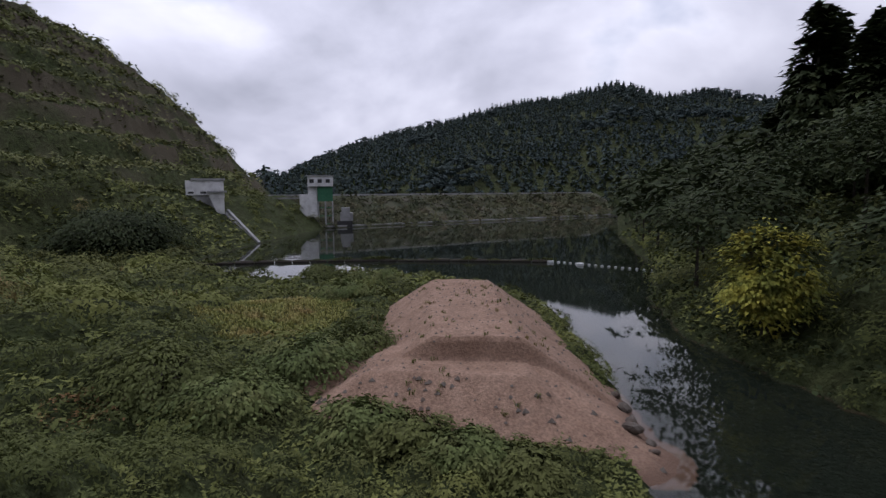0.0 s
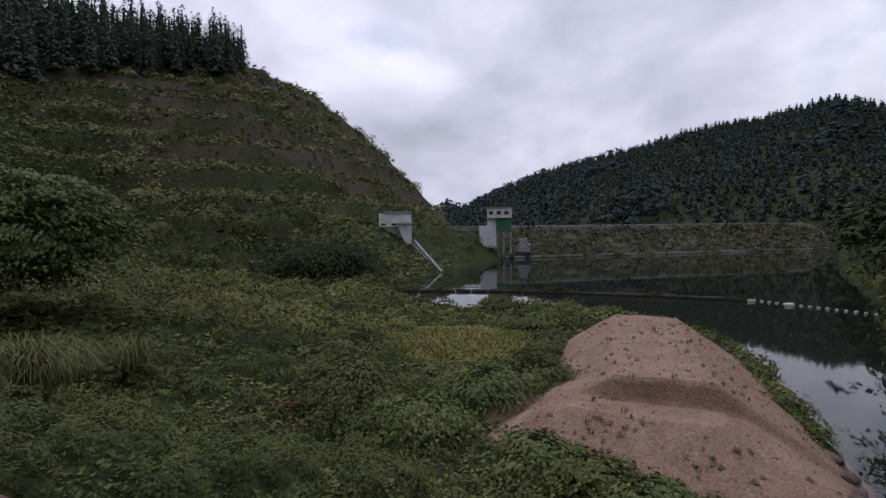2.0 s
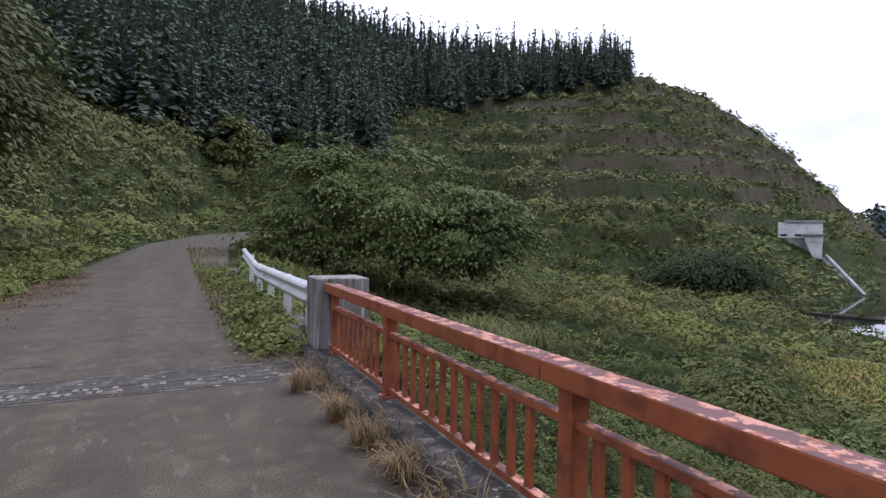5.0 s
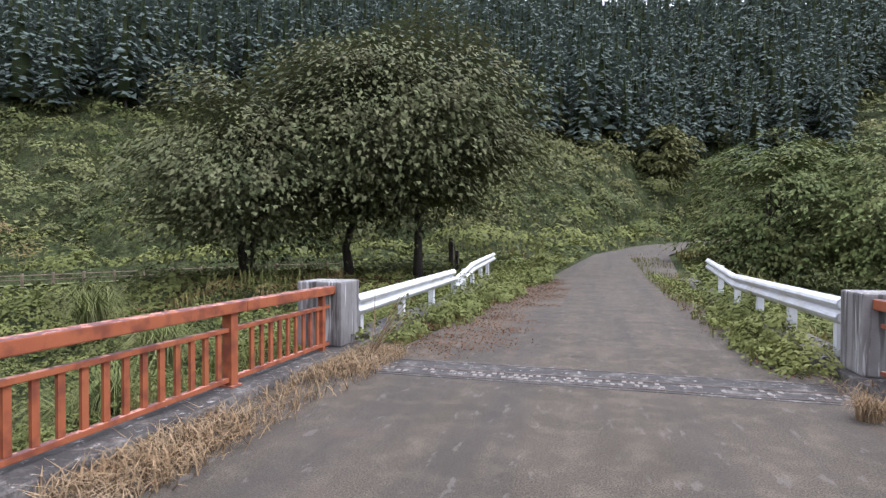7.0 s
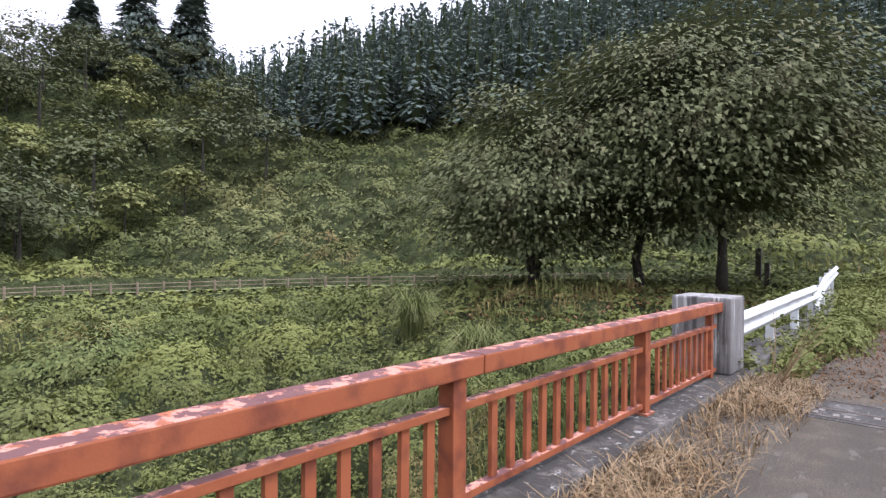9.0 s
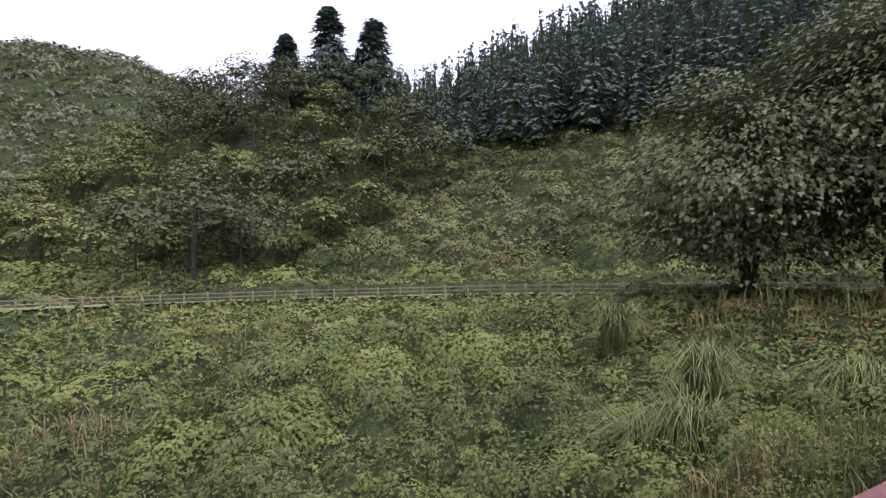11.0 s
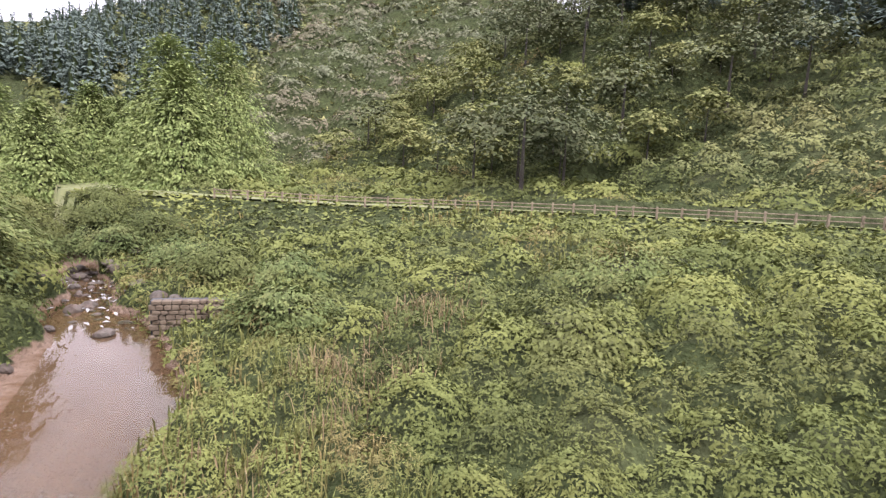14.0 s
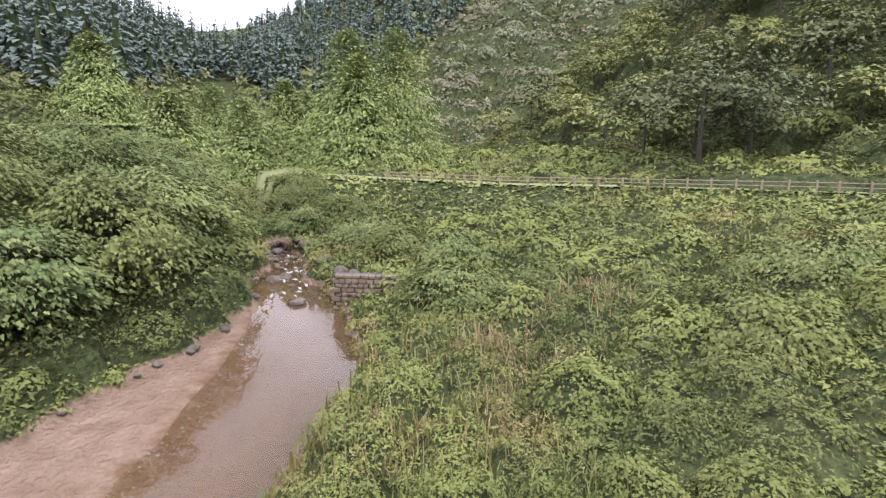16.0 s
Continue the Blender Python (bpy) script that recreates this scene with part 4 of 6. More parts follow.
def strew_bushes(n, r0, r1, b0, b1, scale, smin, smax, gap, accept, seed):
    """Bushes at even density as seen from the bridge, each standing clear of its neighbours: centre, radius, height."""
    g = np.random.default_rng(seed)
    r, bear = np.exp(g.uniform(math.log(r0), math.log(r1), n)), np.radians(g.uniform(b0, b1, n))
    x, y = r * np.sin(bear), r * np.cos(bear) + 1.0
    low = room(x, y)
    dn, ds = looked_up(x, y, 1), -looked_up(x, y, 2)
    ok = (low > 0.04) & accept(x, y, r, np.degrees(bear), dn, ds)
    x, y, r, low = x[ok], y[ok], r[ok], low[ok]
    k = len(x)
    rad = np.clip(scale * r, smin, smax) * g.choice((0.4, 0.65, 0.85, 1.0, 1.35), k, p=(0.3, 0.25, 0.2, 0.15, 0.1)) * g.uniform(0.85, 1.15, k) * (0.28 + 0.72 * low)
    cell, keep, wide = {}, [], float(rad.max()) * 2
    for q in np.argsort(-rad):
        c = (int(x[q] // wide), int(y[q] // wide))
        if all((x[q] - x[o]) ** 2 + (y[q] - y[o]) ** 2 > (gap * (0.62 * rad[o] + 0.38 * rad[q])) ** 2 for da in (-1, 0, 1) for db in (-1, 0, 1) for o in cell.get((c[0] + da, c[1] + db), ())):
            cell.setdefault(c, []).append(q)
            keep.append(q)
    x, y, r, low, rad = x[keep], y[keep], r[keep], low[keep], rad[keep]
    h = np.minimum(rad * g.uniform(0.8, 1.5, len(x)), 1.4 + 0.006 * r) * (0.4 + 0.6 * low) + 0.1
    z = base_height(x, y) - 0.12 * h
    return np.stack([x, y, z, rad, h], -1)


def raise_table(table, bushes):
    """Lift the surface table over each bush."""
    x0, y0, step, d = table
    for x, y, z, rad, h in bushes:
        i0, i1 = int((x - rad - x0) / step), int((x + rad - x0) / step) + 2
        j0, j1 = int((y - rad - y0) / step), int((y + rad - y0) / step) + 2
        if i0 < 0 or j0 < 0 or i1 >= d.shape[0] or j1 >= d.shape[1]:
            continue
        u = (x0 + np.arange(i0, i1) * step - x)[:, None] / rad
        v = (y0 + np.arange(j0, j1) * step - y)[None, :] / rad
        top = z + h * np.sqrt(np.clip(1 - u * u - v * v, 0, 1)) - 99.0 * (u * u + v * v >= 1)
        d[i0:i1, j0:j1] = np.maximum(d[i0:i1, j0:j1], top)


def foot_of(b):
    return np.interp(b, HILL_B, FOOT_R)


def edge_of_road(x, y):
    return np.abs(looked_up(x, y, 3))


def steepness(x, y):
    return np.hypot(looked_up(x + 2, y, 0) - looked_up(x - 2, y, 0), looked_up(x, y + 2, 0) - looked_up(x, y - 2, 0)) / 4


NEAR_BUSHES = strew_bushes(16000, 5.5, 158, -152, 128, 0.066, 0.45, 3.0, 1.5, lambda x, y, r, b, dn, ds: (r < foot_of(b) + 6) & ((ds <= 0) | (r < 90)), 301)
HILL_BUSHES = strew_bushes(14000, 46, 330, -152, 112, 0.030, 1.4, 4.6, 1.2,
                           lambda x, y, r, b, dn, ds: (r > foot_of(b) + 1) & (r < np.interp(b, HILL_B, CREST_R) * 1.03) & (edge_of_road(x, y) > 4) & ~((b > 62) & (r < 240)) & ~((b > 21) & (b < 62.5)), 302)

CUT_BUSHES = strew_bushes(9000, 92, 216, 20, 63, 0.011, 1.0, 2.0, 1.2,
                          lambda x, y, r, b, dn, ds: (r > foot_of(b) + 1) & (r < np.interp(b, HILL_B, CREST_R) * 1.02) & (edge_of_road(x, y) > 4) & ((steepness(x, y) < 0.6) | (value_noise(x, y, 13, 46) > 0.35)), 303)
HILL_BUSHES = np.concatenate([HILL_BUSHES, CUT_BUSHES])


def surface_table(x0, x1, y0, y1, step):
    X, Y = np.meshgrid(np.arange(x0, x1, step), np.arange(y0, y1, step), indexing="ij")
    return x0, y0, step, base_height(X, Y)


SURF_NEAR, SURF_FAR = surface_table(-72, 72, -62, 72, 0.2), surface_table(-340, 340, -340, 340, 0.8)
for tab in (SURF_NEAR, SURF_FAR):
    raise_table(tab, NEAR_BUSHES)
    raise_table(tab, HILL_BUSHES)


def surface_at(x, y):
    """Top of the growth."""
    out = []
    for x0, y0, step, d in (SURF_NEAR, SURF_FAR):
        u, v = np.clip((x - x0) / step, 0, d.shape[0] - 1.001), np.clip((y - y0) / step, 0, d.shape[1] - 1.001)
        i, j = u.astype(int), v.astype(int)
        fu, fv = u - i, v - j
        out.append((d[i, j] * (1 - fu) + d[i + 1, j] * fu) * (1 - fv) + (d[i, j + 1] * (1 - fu) + d[i + 1, j + 1] * fu) * fv)
    return np.where((np.abs(x) < 71) & (y > -61) & (y < 71), out[0], out[1])


def canopy(x, y):
    """Height of the matted stems and leaves under the outer leaves."""
    inside = (np.abs(x) < 335) & (np.abs(y) < 335)
    return np.where(inside, 0.5 * np.maximum(surface_at(x, y) - looked_up(x, y, 0), 0), 0)


def build_leaves(name, label, bushes, leaf, lmin, lmax, coverage, material, aspect=0.62, flat=0.3, jitter=0.16, lift=0.0):
    """Leaves in loose layers on the outside of bushes; none where another bush covers them."""
    x, y, z, rad, h = bushes.T
    r = np.hypot(x, y)
    size = np.clip(leaf * r, lmin, lmax)
    count = np.maximum(coverage * 6.28 * rad * (0.5 * rad + 0.5 * h) / (0.42 * size * size), 5).astype(int)
    per = 8
    i = np.repeat(np.arange(len(x)), np.maximum(count // per, 2))
    k = len(i)
    d = unit(rng.normal(size=(k, 3)))
    d[:, 2] = np.abs(d[:, 2])
    lob = 1 + 0.2 * np.sin(d[:, 0] * 5.3 + x[i] * 7) * np.sin(d[:, 1] * 4.9 + y[i] * 5)
    shell = rng.uniform(0.78, 1.12, k) * lob
    p = np.stack([x[i] + d[:, 0] * rad[i] * shell, y[i] + d[:, 1] * rad[i] * shell, z[i] + d[:, 2] * h[i] * shell + lift], -1)
    keep = p[:, 2] > surface_at(p[:, 0], p[:, 1]) - 0.2 * h[i] - 0.04
    p, d, i = p[keep], d[keep], i[keep]
    # each spray is a loose, sagging plate of leaves
    face = unit(d + np.array([0, 0, flat]) + rng.normal(size=d.shape) * 0.22)
    off = rng.normal(size=(len(p), per, 3))
    off = off - face[:, None] * np.sum(off * face[:, None], -1, keepdims=True)
    sag = np.sum(off ** 2, -1)
    q = p[:, None] + off * (size[i] * 1.15)[:, None, None] + rng.normal(size=off.shape) * (size[i] * 0.22)[:, None, None]
    q[..., 2] -= 0.22 * sag * size[i][:, None]
    nrm = face[:, None] + 0.22 * off + rng.normal(size=off.shape) * jitter
    each = np.repeat(size[i], per) * rng.uniform(0.6, 1.4, len(p) * per)
    v, f = leaf_tris(q.reshape(-1, 3), nrm.reshape(-1, 3), each, aspect + 0.12)
    tagged(quads_mesh(name, v, f, material), label, "plants", kind="stuff")


def grassy(x, y, dn):
    """Where tall grass takes over from vines: near the stream and in patches."""
    return (value_noise(x, y, 7, 51) + 0.9 * smooth_step(9, 1, dn) * (x < 12) - 0.25) > 0.15


build_ground()
nb = NEAR_BUSHES
dn_b, ds_b = looked_up(nb[:, 0], nb[:, 1], 1), -looked_up(nb[:, 0], nb[:, 1], 2)
die = rng.random(len(nb)) + 0.5 * value_noise(nb[:, 0], nb[:, 1], 6, 52) + 0.5 * (nb[:, 0] > 6)
wild = grassy(nb[:, 0], nb[:, 1], dn_b) & (ds_b <= 0)
for name, label, pick, mat, asp in (
        ("kudzu_vines", "dense layered green kudzu vines over the banks", ~wild & (die < 0.62), M_KUDZU, 0.72),
        ("dark_bushes", "darker leafy bushes among the vines", ~wild & (die >= 0.62), M_SHRUB, 0.5),
        ("bank_weeds", "low mixed weeds and grass of the stream bank", wild & (die < 0.75), M_GRASS, 0.3),
        ("stream_bank_bushes", "leafy green bushes among the bank grass", wild & (die >= 0.75), M_KUDZU, 0.5)):
    build_leaves(name, label, nb[pick], 0.0060, 0.055, 0.40, 1.05, mat, asp * 0.85)
hb = HILL_BUSHES
hx, hy = hb[:, 0], hb[:, 1]
h_r, h_b = np.hypot(hx, hy), np.degrees(np.arctan2(hx, hy))
die = rng.random(len(hb)) + 0.6 * value_noise(hx, hy, 18, 53)
far_hill = (h_b > 62) & (h_r > 200)
cleared = (h_b < -76) & (h_b > -108) & (h_r > 118)
for name, label, pick, mat in (
        ("hillside_vines", "vines and light shrubs covering the hillsides", ~far_hill & ~cleared & (die < 0.6), M_HILLVINE),
        ("hillside_shrubs", "darker shrubs on the hillsides", ~far_hill & ~cleared & (die >= 0.6), M_SHRUB),
        ("cleared_hill_growth", "thin dry shrubs greyed for haze on the cleared hill up the valley", cleared, M_FARHILL),
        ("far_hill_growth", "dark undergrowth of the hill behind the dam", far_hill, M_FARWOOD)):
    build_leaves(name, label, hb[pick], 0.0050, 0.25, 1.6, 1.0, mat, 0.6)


def build_carpet(name, label, n, r0, r1, leaf, lmin, lmax, material, accept):
    """Low leaves in the gaps between bushes."""
    r, bear = np.exp(rng.uniform(math.log(r0), math.log(r1), n)), np.radians(rng.uniform(-152, 112, n))
    x, y = r * np.sin(bear), r * np.cos(bear) + 1.0
    green, field, dn, ds = kinds_of_ground(x, y)
    top, base = surface_at(x, y), looked_up(x, y, 0)
    ok = green & ~field & (top - base_height(x, y) < 0.06 + 0.004 * r) & accept(r, np.degrees(bear)) & ((edge_of_road(x, y) > 3.3) | (y < 8))
    x, y, r, z = x[ok], y[ok], r[ok], (base + 0.5 * (top - base))[ok]
    size = np.clip(leaf * r, lmin, lmax) * rng.uniform(0.6, 1.4, len(x))
    p = np.stack([x, y, z + size * rng.uniform(-0.1, 0.6, len(x))], -1)
    v, f = leaf_tris(p, np.array([0, 0, 1.0]) + rng.normal(size=p.shape) * 0.38, size, 0.8)
    tagged(quads_mesh(name, v, f, material), label, "plants", kind="stuff")


build_carpet("ground_vines", "low vines and weeds between the bushes", 260000, 5.5, 120, 0.0078, 0.07, 0.7, M_KUDZU, lambda r, b: r < foot_of(b) + 4)
build_carpet("hill_ground_vines", "low vines on the slopes between the shrubs", 240000, 46, 330, 0.0062, 0.35, 1.9, M_HILLVINE,
             lambda r, b: (r > foot_of(b)) & (r < np.interp(b, HILL_B, CREST_R)) & (b < 64) & ((b < 22) | (steepness(r * np.sin(np.radians(b)), r * np.cos(np.radians(b)) + 1.0) < 0.62) | (rng.random(len(r)) < np.interp(b, [22, 30, 40], [1.0, 0.6, 0.25]))))


def build_grass(name, n, r0, r1, accept, material, label, h0, h1, width, b0=-152, b1=128):
    """Arching blades standing on the ground."""
    r = np.exp(rng.uniform(math.log(r0), math.log(r1), n))
    bear = np.radians(rng.uniform(b0, b1, n))
    x, y = r * np.sin(bear), r * np.cos(bear) + 1.0
    ok, field, dn, ds = kinds_of_ground(x, y)
    ok &= accept(x, y, r, np.degrees(bear), dn, ds, field)
    x, y, r = x[ok], y[ok], r[ok]
    v, f = blades(x, y, looked_up(x, y, 0) + canopy(x, y) - 0.05, rng.uniform(h0, h1, len(x)), np.clip(width * r / 15, width * 0.6, width * 5))
    tagged(quads_mesh(name, v, f, material), label, "plants", kind="stuff")


def blades(x, y, z, h, w, spread=0.5):
    """Each blade is three corners of a bent strip: base, bend, tip."""
    k = len(x)
    a = rng.uniform(0, 2 * np.pi, k)
    lean = rng.uniform(0.15, 1.0, k) * spread * h
    d = np.stack([np.cos(a), np.sin(a), np.zeros(k)], -1)
    s = np.stack([-np.sin(a), np.cos(a), np.zeros(k)], -1) * np.asarray(w).reshape(-1, 1) * 0.5
    base = np.stack([x, y, z], -1)
    mid = base + d * (lean * 0.35)[:, None] + np.array([0, 0, 1]) * (h * 0.65)[:, None]
    tip = base + d * lean[:, None] + np.array([0, 0, 1]) * (h * rng.uniform(0.75, 1.0, k))[:, None]
    v = np.stack([base - s, base + s, mid + s, mid - s, mid - s, mid + s, tip + s * 0.15, tip - s * 0.15], 1).reshape(-1, 3)
    return v, np.arange(8 * k).reshape(-1, 4)


build_grass("tall_grass", 50000, 5, 70, lambda x, y, r, b, dn, ds, fld: (dn > 0) & grassy(x, y, dn) & ~fld & (r < foot_of(b)) & (edge_of_road(x, y) > 3.2), M_GRASS,
            "tall green and straw-coloured grass on the stream banks", 0.35, 0.95, 0.035)

# -- woods --
def conifer_sprays(x, y, z, h, w, n):
    """Slender spires of drooping sprays round each stem, n sprays a tree."""
    k = len(x)
    f = 1 - np.sqrt(rng.uniform(0.0, 1.0, (k, n))) * 0.92
    f[:, -8:] = rng.uniform(0.84, 1.0, (k, 8))
    a = rng.uniform(0, 2 * np.pi, (k, n))
    tier = 1 + 0.16 * np.sin(f * 34 + x[:, None]) + 0.14 * np.sin(a * 3 + y[:, None])
    wide = (np.asarray(w) * np.ones(k))[:, None]
    rr = (wide * (1 - f) ** 0.6 + 0.02 * wide) * tier * rng.uniform(0.55, 1.05, (k, n))
    d = np.stack([np.cos(a), np.sin(a), np.zeros((k, n))], -1)
    p = np.stack([x[:, None] + d[..., 0] * rr, y[:, None] + d[..., 1] * rr, z[:, None] + h[:, None] * f], -1)
    nrm = d * 0.5 + np.array([0, 0, 0.8]) + rng.normal(size=d.shape) * 0.15
    size = wide * (0.32 + 0.20 * (1 - f)) * (90.0 / n) ** 0.35 * rng.uniform(0.7, 1.3, (k, n))
    return leaf_tris(p.reshape(-1, 3), nrm.reshape(-1, 3), size.reshape(-1), 0.95, (d + np.array([0, 0, -0.3]) + rng.normal(size=d.shape) * 0.3).reshape(-1, 3))


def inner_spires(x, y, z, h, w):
    """The inside of each spire, a slim five-sided cone coloured dark for the shade between sprays."""
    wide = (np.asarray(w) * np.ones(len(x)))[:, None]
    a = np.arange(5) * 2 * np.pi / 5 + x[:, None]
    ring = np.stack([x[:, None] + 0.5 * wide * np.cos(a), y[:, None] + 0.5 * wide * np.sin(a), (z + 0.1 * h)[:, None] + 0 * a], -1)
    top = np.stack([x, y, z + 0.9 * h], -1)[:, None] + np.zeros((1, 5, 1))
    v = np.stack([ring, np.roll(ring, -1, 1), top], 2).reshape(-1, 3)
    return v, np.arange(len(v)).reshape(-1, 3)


def stem_quads(x, y, z, h, rad):
    """Thin three-sided stems."""
    k = len(x)
    out = []
    b = np.stack([x, y, z - 0.5], -1)
    t = np.stack([x, y, z + h], -1)
    for q in range(3):
        a0, a1 = 2 * math.pi * q / 3, 2 * math.pi * (q + 1) / 3
        d0, d1 = np.array([math.cos(a0), math.sin(a0), 0]), np.array([math.cos(a1), math.sin(a1), 0])
        rr = np.asarray(rad).reshape(-1, 1)
        out.append(np.stack([b + d0 * rr, b + d1 * rr, t + d1 * rr * 0.3, t + d0 * rr * 0.3], 1))
    v = np.concatenate(out).reshape(-1, 3)
    return v, np.arange(len(v)).reshape(-1, 4)


def crown_sprays(c, rad, n, leaf, per=22):
    """Crowns of flat, layered leaf sprays: c (k, 3) centres, rad (k, 3) half-axes, n leaves a crown."""
    k, m = len(c), max(n // per, 6)
    d = unit(rng.normal(size=(k, m, 3)) + np.array([0, 0, 0.3]))
    d[..., 2] = np.where(d[..., 2] < -0.4, -d[..., 2], d[..., 2])
    lob = 1 + 0.2 * np.sin(d[..., 0] * 5.1 + c[:, None, 0] * 7) * np.sin(d[..., 1] * 4.7 + c[:, None, 1] * 5)
    mid = c[:, None] + d * rad[:, None] * (rng.uniform(0.66, 1.0, (k, m)) * lob)[..., None]
    off = rng.normal(size=(k, m, per, 3)) * 0.5
    wide = (0.42 * rad[:, None, None] * rng.uniform(0.7, 1.3, (k, m, 1, 1))) * np.array([1, 1, 0.16])
    p = mid[:, :, None] + off * wide
    p[..., 2] -= 0.16 * rad[:, None, None, 2] * (off[..., 0] ** 2 + off[..., 1] ** 2)
    nrm = np.broadcast_to(d[:, :, None] * 0.4, p.shape) + np.array([0, 0, 0.75]) + off * np.array([0.35, 0.35, 0]) + rng.normal(size=p.shape) * 0.28
    size = (np.asarray(leaf).reshape(-1, 1) * rng.uniform(0.6, 1.4, (k, m * per))).reshape(-1)
    return leaf_tris(p.reshape(-1, 3), nrm.reshape(-1, 3), size, 0.85)


def spots(n, b0, b1, r0, r1, gap, seed):
    """Random places in a sector, thinned to a least gap that grows with distance."""
    g = np.random.default_rng(seed)
    b, r = g.uniform(b0, b1, n), np.sqrt(g.uniform(r0 * r0, r1 * r1, n))
    x, y = r * np.sin(np.radians(b)), r * np.cos(np.radians(b))
    cell, keep = {}, []
    for i in range(n):
        k = (int(x[i] // gap), int(y[i] // gap))
        if all(math.hypot(x[i] - x[q], y[i] - y[q]) > gap for da in (-1, 0, 1) for db in (-1, 0, 1) for q in cell.get((k[0] + da, k[1] + db), ())):
            cell.setdefault(k, []).append(i)
            keep.append(i)
    return x[keep], y[keep], b[keep], r[keep]


FOREST_B = [-64, -58, -50, -40, -28, -16, -8, 0, 8, 14, 20, 23, 30, 44]
FOREST_R = [112, 100, 88, 84, 80, 78, 78, 82, 100, 106, 118, 155, 168, 184]


def conifer_wood(name, label, x, y, h0, h1, w, n, material=None):
    z = terrain(x, y)
    h = rng.uniform(h0, h1, len(x))
    v, f = conifer_sprays(x, y, z, h, w * h / h1, n)
    root = quads_mesh(name, v, f, material or M_CONIFER)
    tagged(root, label, "trees", kind="stuff")
    # Dark leaf colour on these cones stands in for shaded gaps in the crown.
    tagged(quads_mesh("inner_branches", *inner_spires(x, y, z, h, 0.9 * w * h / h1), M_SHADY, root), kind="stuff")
    v, f = stem_quads(x, y, z, h * 0.6, 0.012 * h)
    st = quads_mesh("stems", v, f, M_BARK, root)
    tagged(st, kind="stuff")


x, y, b, r = spots(9000, -64, 44.2, 76, 235, 3.6, 11)
ok = (r > np.interp(b, FOREST_B, FOREST_R)) & (r < np.interp(b, HILL_B, CREST_R) + 10)
front = r < np.interp(b, FOREST_B, FOREST_R) + 30
conifer_wood("conifer_forest", "dark cedar forest edge on the steep hillside", x[ok & front], y[ok & front], 13, 19, 3.4, 330)
conifer_wood("conifer_forest", "dark cedar forest on the ridge above the road", x[ok & ~front], y[ok & ~front], 14, 18.5, 3.4, 140)
x, y, b, r = spots(5000, -150, -121, 95, 270, 4.6, 12)
ok = (r > np.interp(b, [-150, -135, -128, -121], [80, 105, 190, 160])) & (r < 250)
conifer_wood("conifer_forest", "cedar forest beyond the lawn of the valley head", x[ok], y[ok], 12, 17, 3.3, 150)
x, y, b, r = spots(5000, -124, -105, 100, 300, 5.4, 16)
ok = (r > np.interp(b, [-124, -116, -110, -105], [150, 150, 165, 200])) & (r < np.interp(b, HILL_B, CREST_R) + 5)
conifer_wood("conifer_forest", "hazy cedar forest closing the valley head", x[ok], y[ok], 9, 14, 3.0, 130)
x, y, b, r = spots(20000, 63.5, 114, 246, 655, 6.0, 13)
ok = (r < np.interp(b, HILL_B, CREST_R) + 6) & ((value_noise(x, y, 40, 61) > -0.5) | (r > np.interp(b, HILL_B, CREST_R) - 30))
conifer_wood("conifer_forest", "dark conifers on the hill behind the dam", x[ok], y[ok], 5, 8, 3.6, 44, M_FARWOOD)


def broad_wood(name, label, x, y, h0, h1, spread, n, leaf, material=None):
    z = terrain(x, y)
    h = rng.uniform(h0, h1, len(x))
    c = np.stack([x, y, z + h * 0.58], -1)
    rad = np.stack([h * spread, h * spread, h * 0.42], -1) * rng.uniform(0.85, 1.15, (len(x), 3))
    v, f = crown_sprays(c, rad, n, leaf)
    root = quads_mesh(name, v, f, material or M_BROAD)
    tagged(root, label, "trees", kind="stuff")
    v, f = stem_quads(x, y, z, h * 0.6, 0.025 * h)
    tagged(quads_mesh("stems", v, f, M_BARK, root), kind="stuff")


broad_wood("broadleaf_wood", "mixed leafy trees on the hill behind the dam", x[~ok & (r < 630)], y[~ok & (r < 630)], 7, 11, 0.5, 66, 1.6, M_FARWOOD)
x, y, b, r = spots(2600, 93, 128, 22, 250, 4.4, 14)
ds = -along(SHORE_S, x, y)[0]
ok = (ds > 1.0) & (ds < 62)
near = r < 75
# Both woods take the darkened leaf colour for the shade on this slope.
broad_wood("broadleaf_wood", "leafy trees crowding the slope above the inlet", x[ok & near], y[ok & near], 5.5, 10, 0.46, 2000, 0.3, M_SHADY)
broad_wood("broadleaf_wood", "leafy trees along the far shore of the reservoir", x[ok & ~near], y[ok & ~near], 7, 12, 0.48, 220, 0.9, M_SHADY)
x, y, b, r = spots(1600, -104, -60, 60, 150, 5.6, 15)
z0 = terrain(x, y)
ok = (z0 > np.interp(b, [-104, -96, -88, -80, -74, -66, -60], [1, -0.5, -1.2, -1.2, 0.5, 4, 8])) & (r < np.interp(b, [-100, -84], [124, 150]))
dark = rng.random(len(x)) + 0.6 * value_noise(x, y, 20, 54) < np.interp(b, [-104, -92, -84, -60], [0.0, 0.1, 0.75, 0.6])
broad_wood("broadleaf_wood", "dark spreading trees on the spur above the path", x[ok & dark], y[ok & dark], 7, 13, 0.46, 1250, 0.42, M_SPUR)
broad_wood("broadleaf_wood", "lighter leafy trees on the spur above the path", x[ok & ~dark], y[ok & ~dark], 4.5, 8, 0.5, 1250, 0.38, M_LIGHTWOOD)


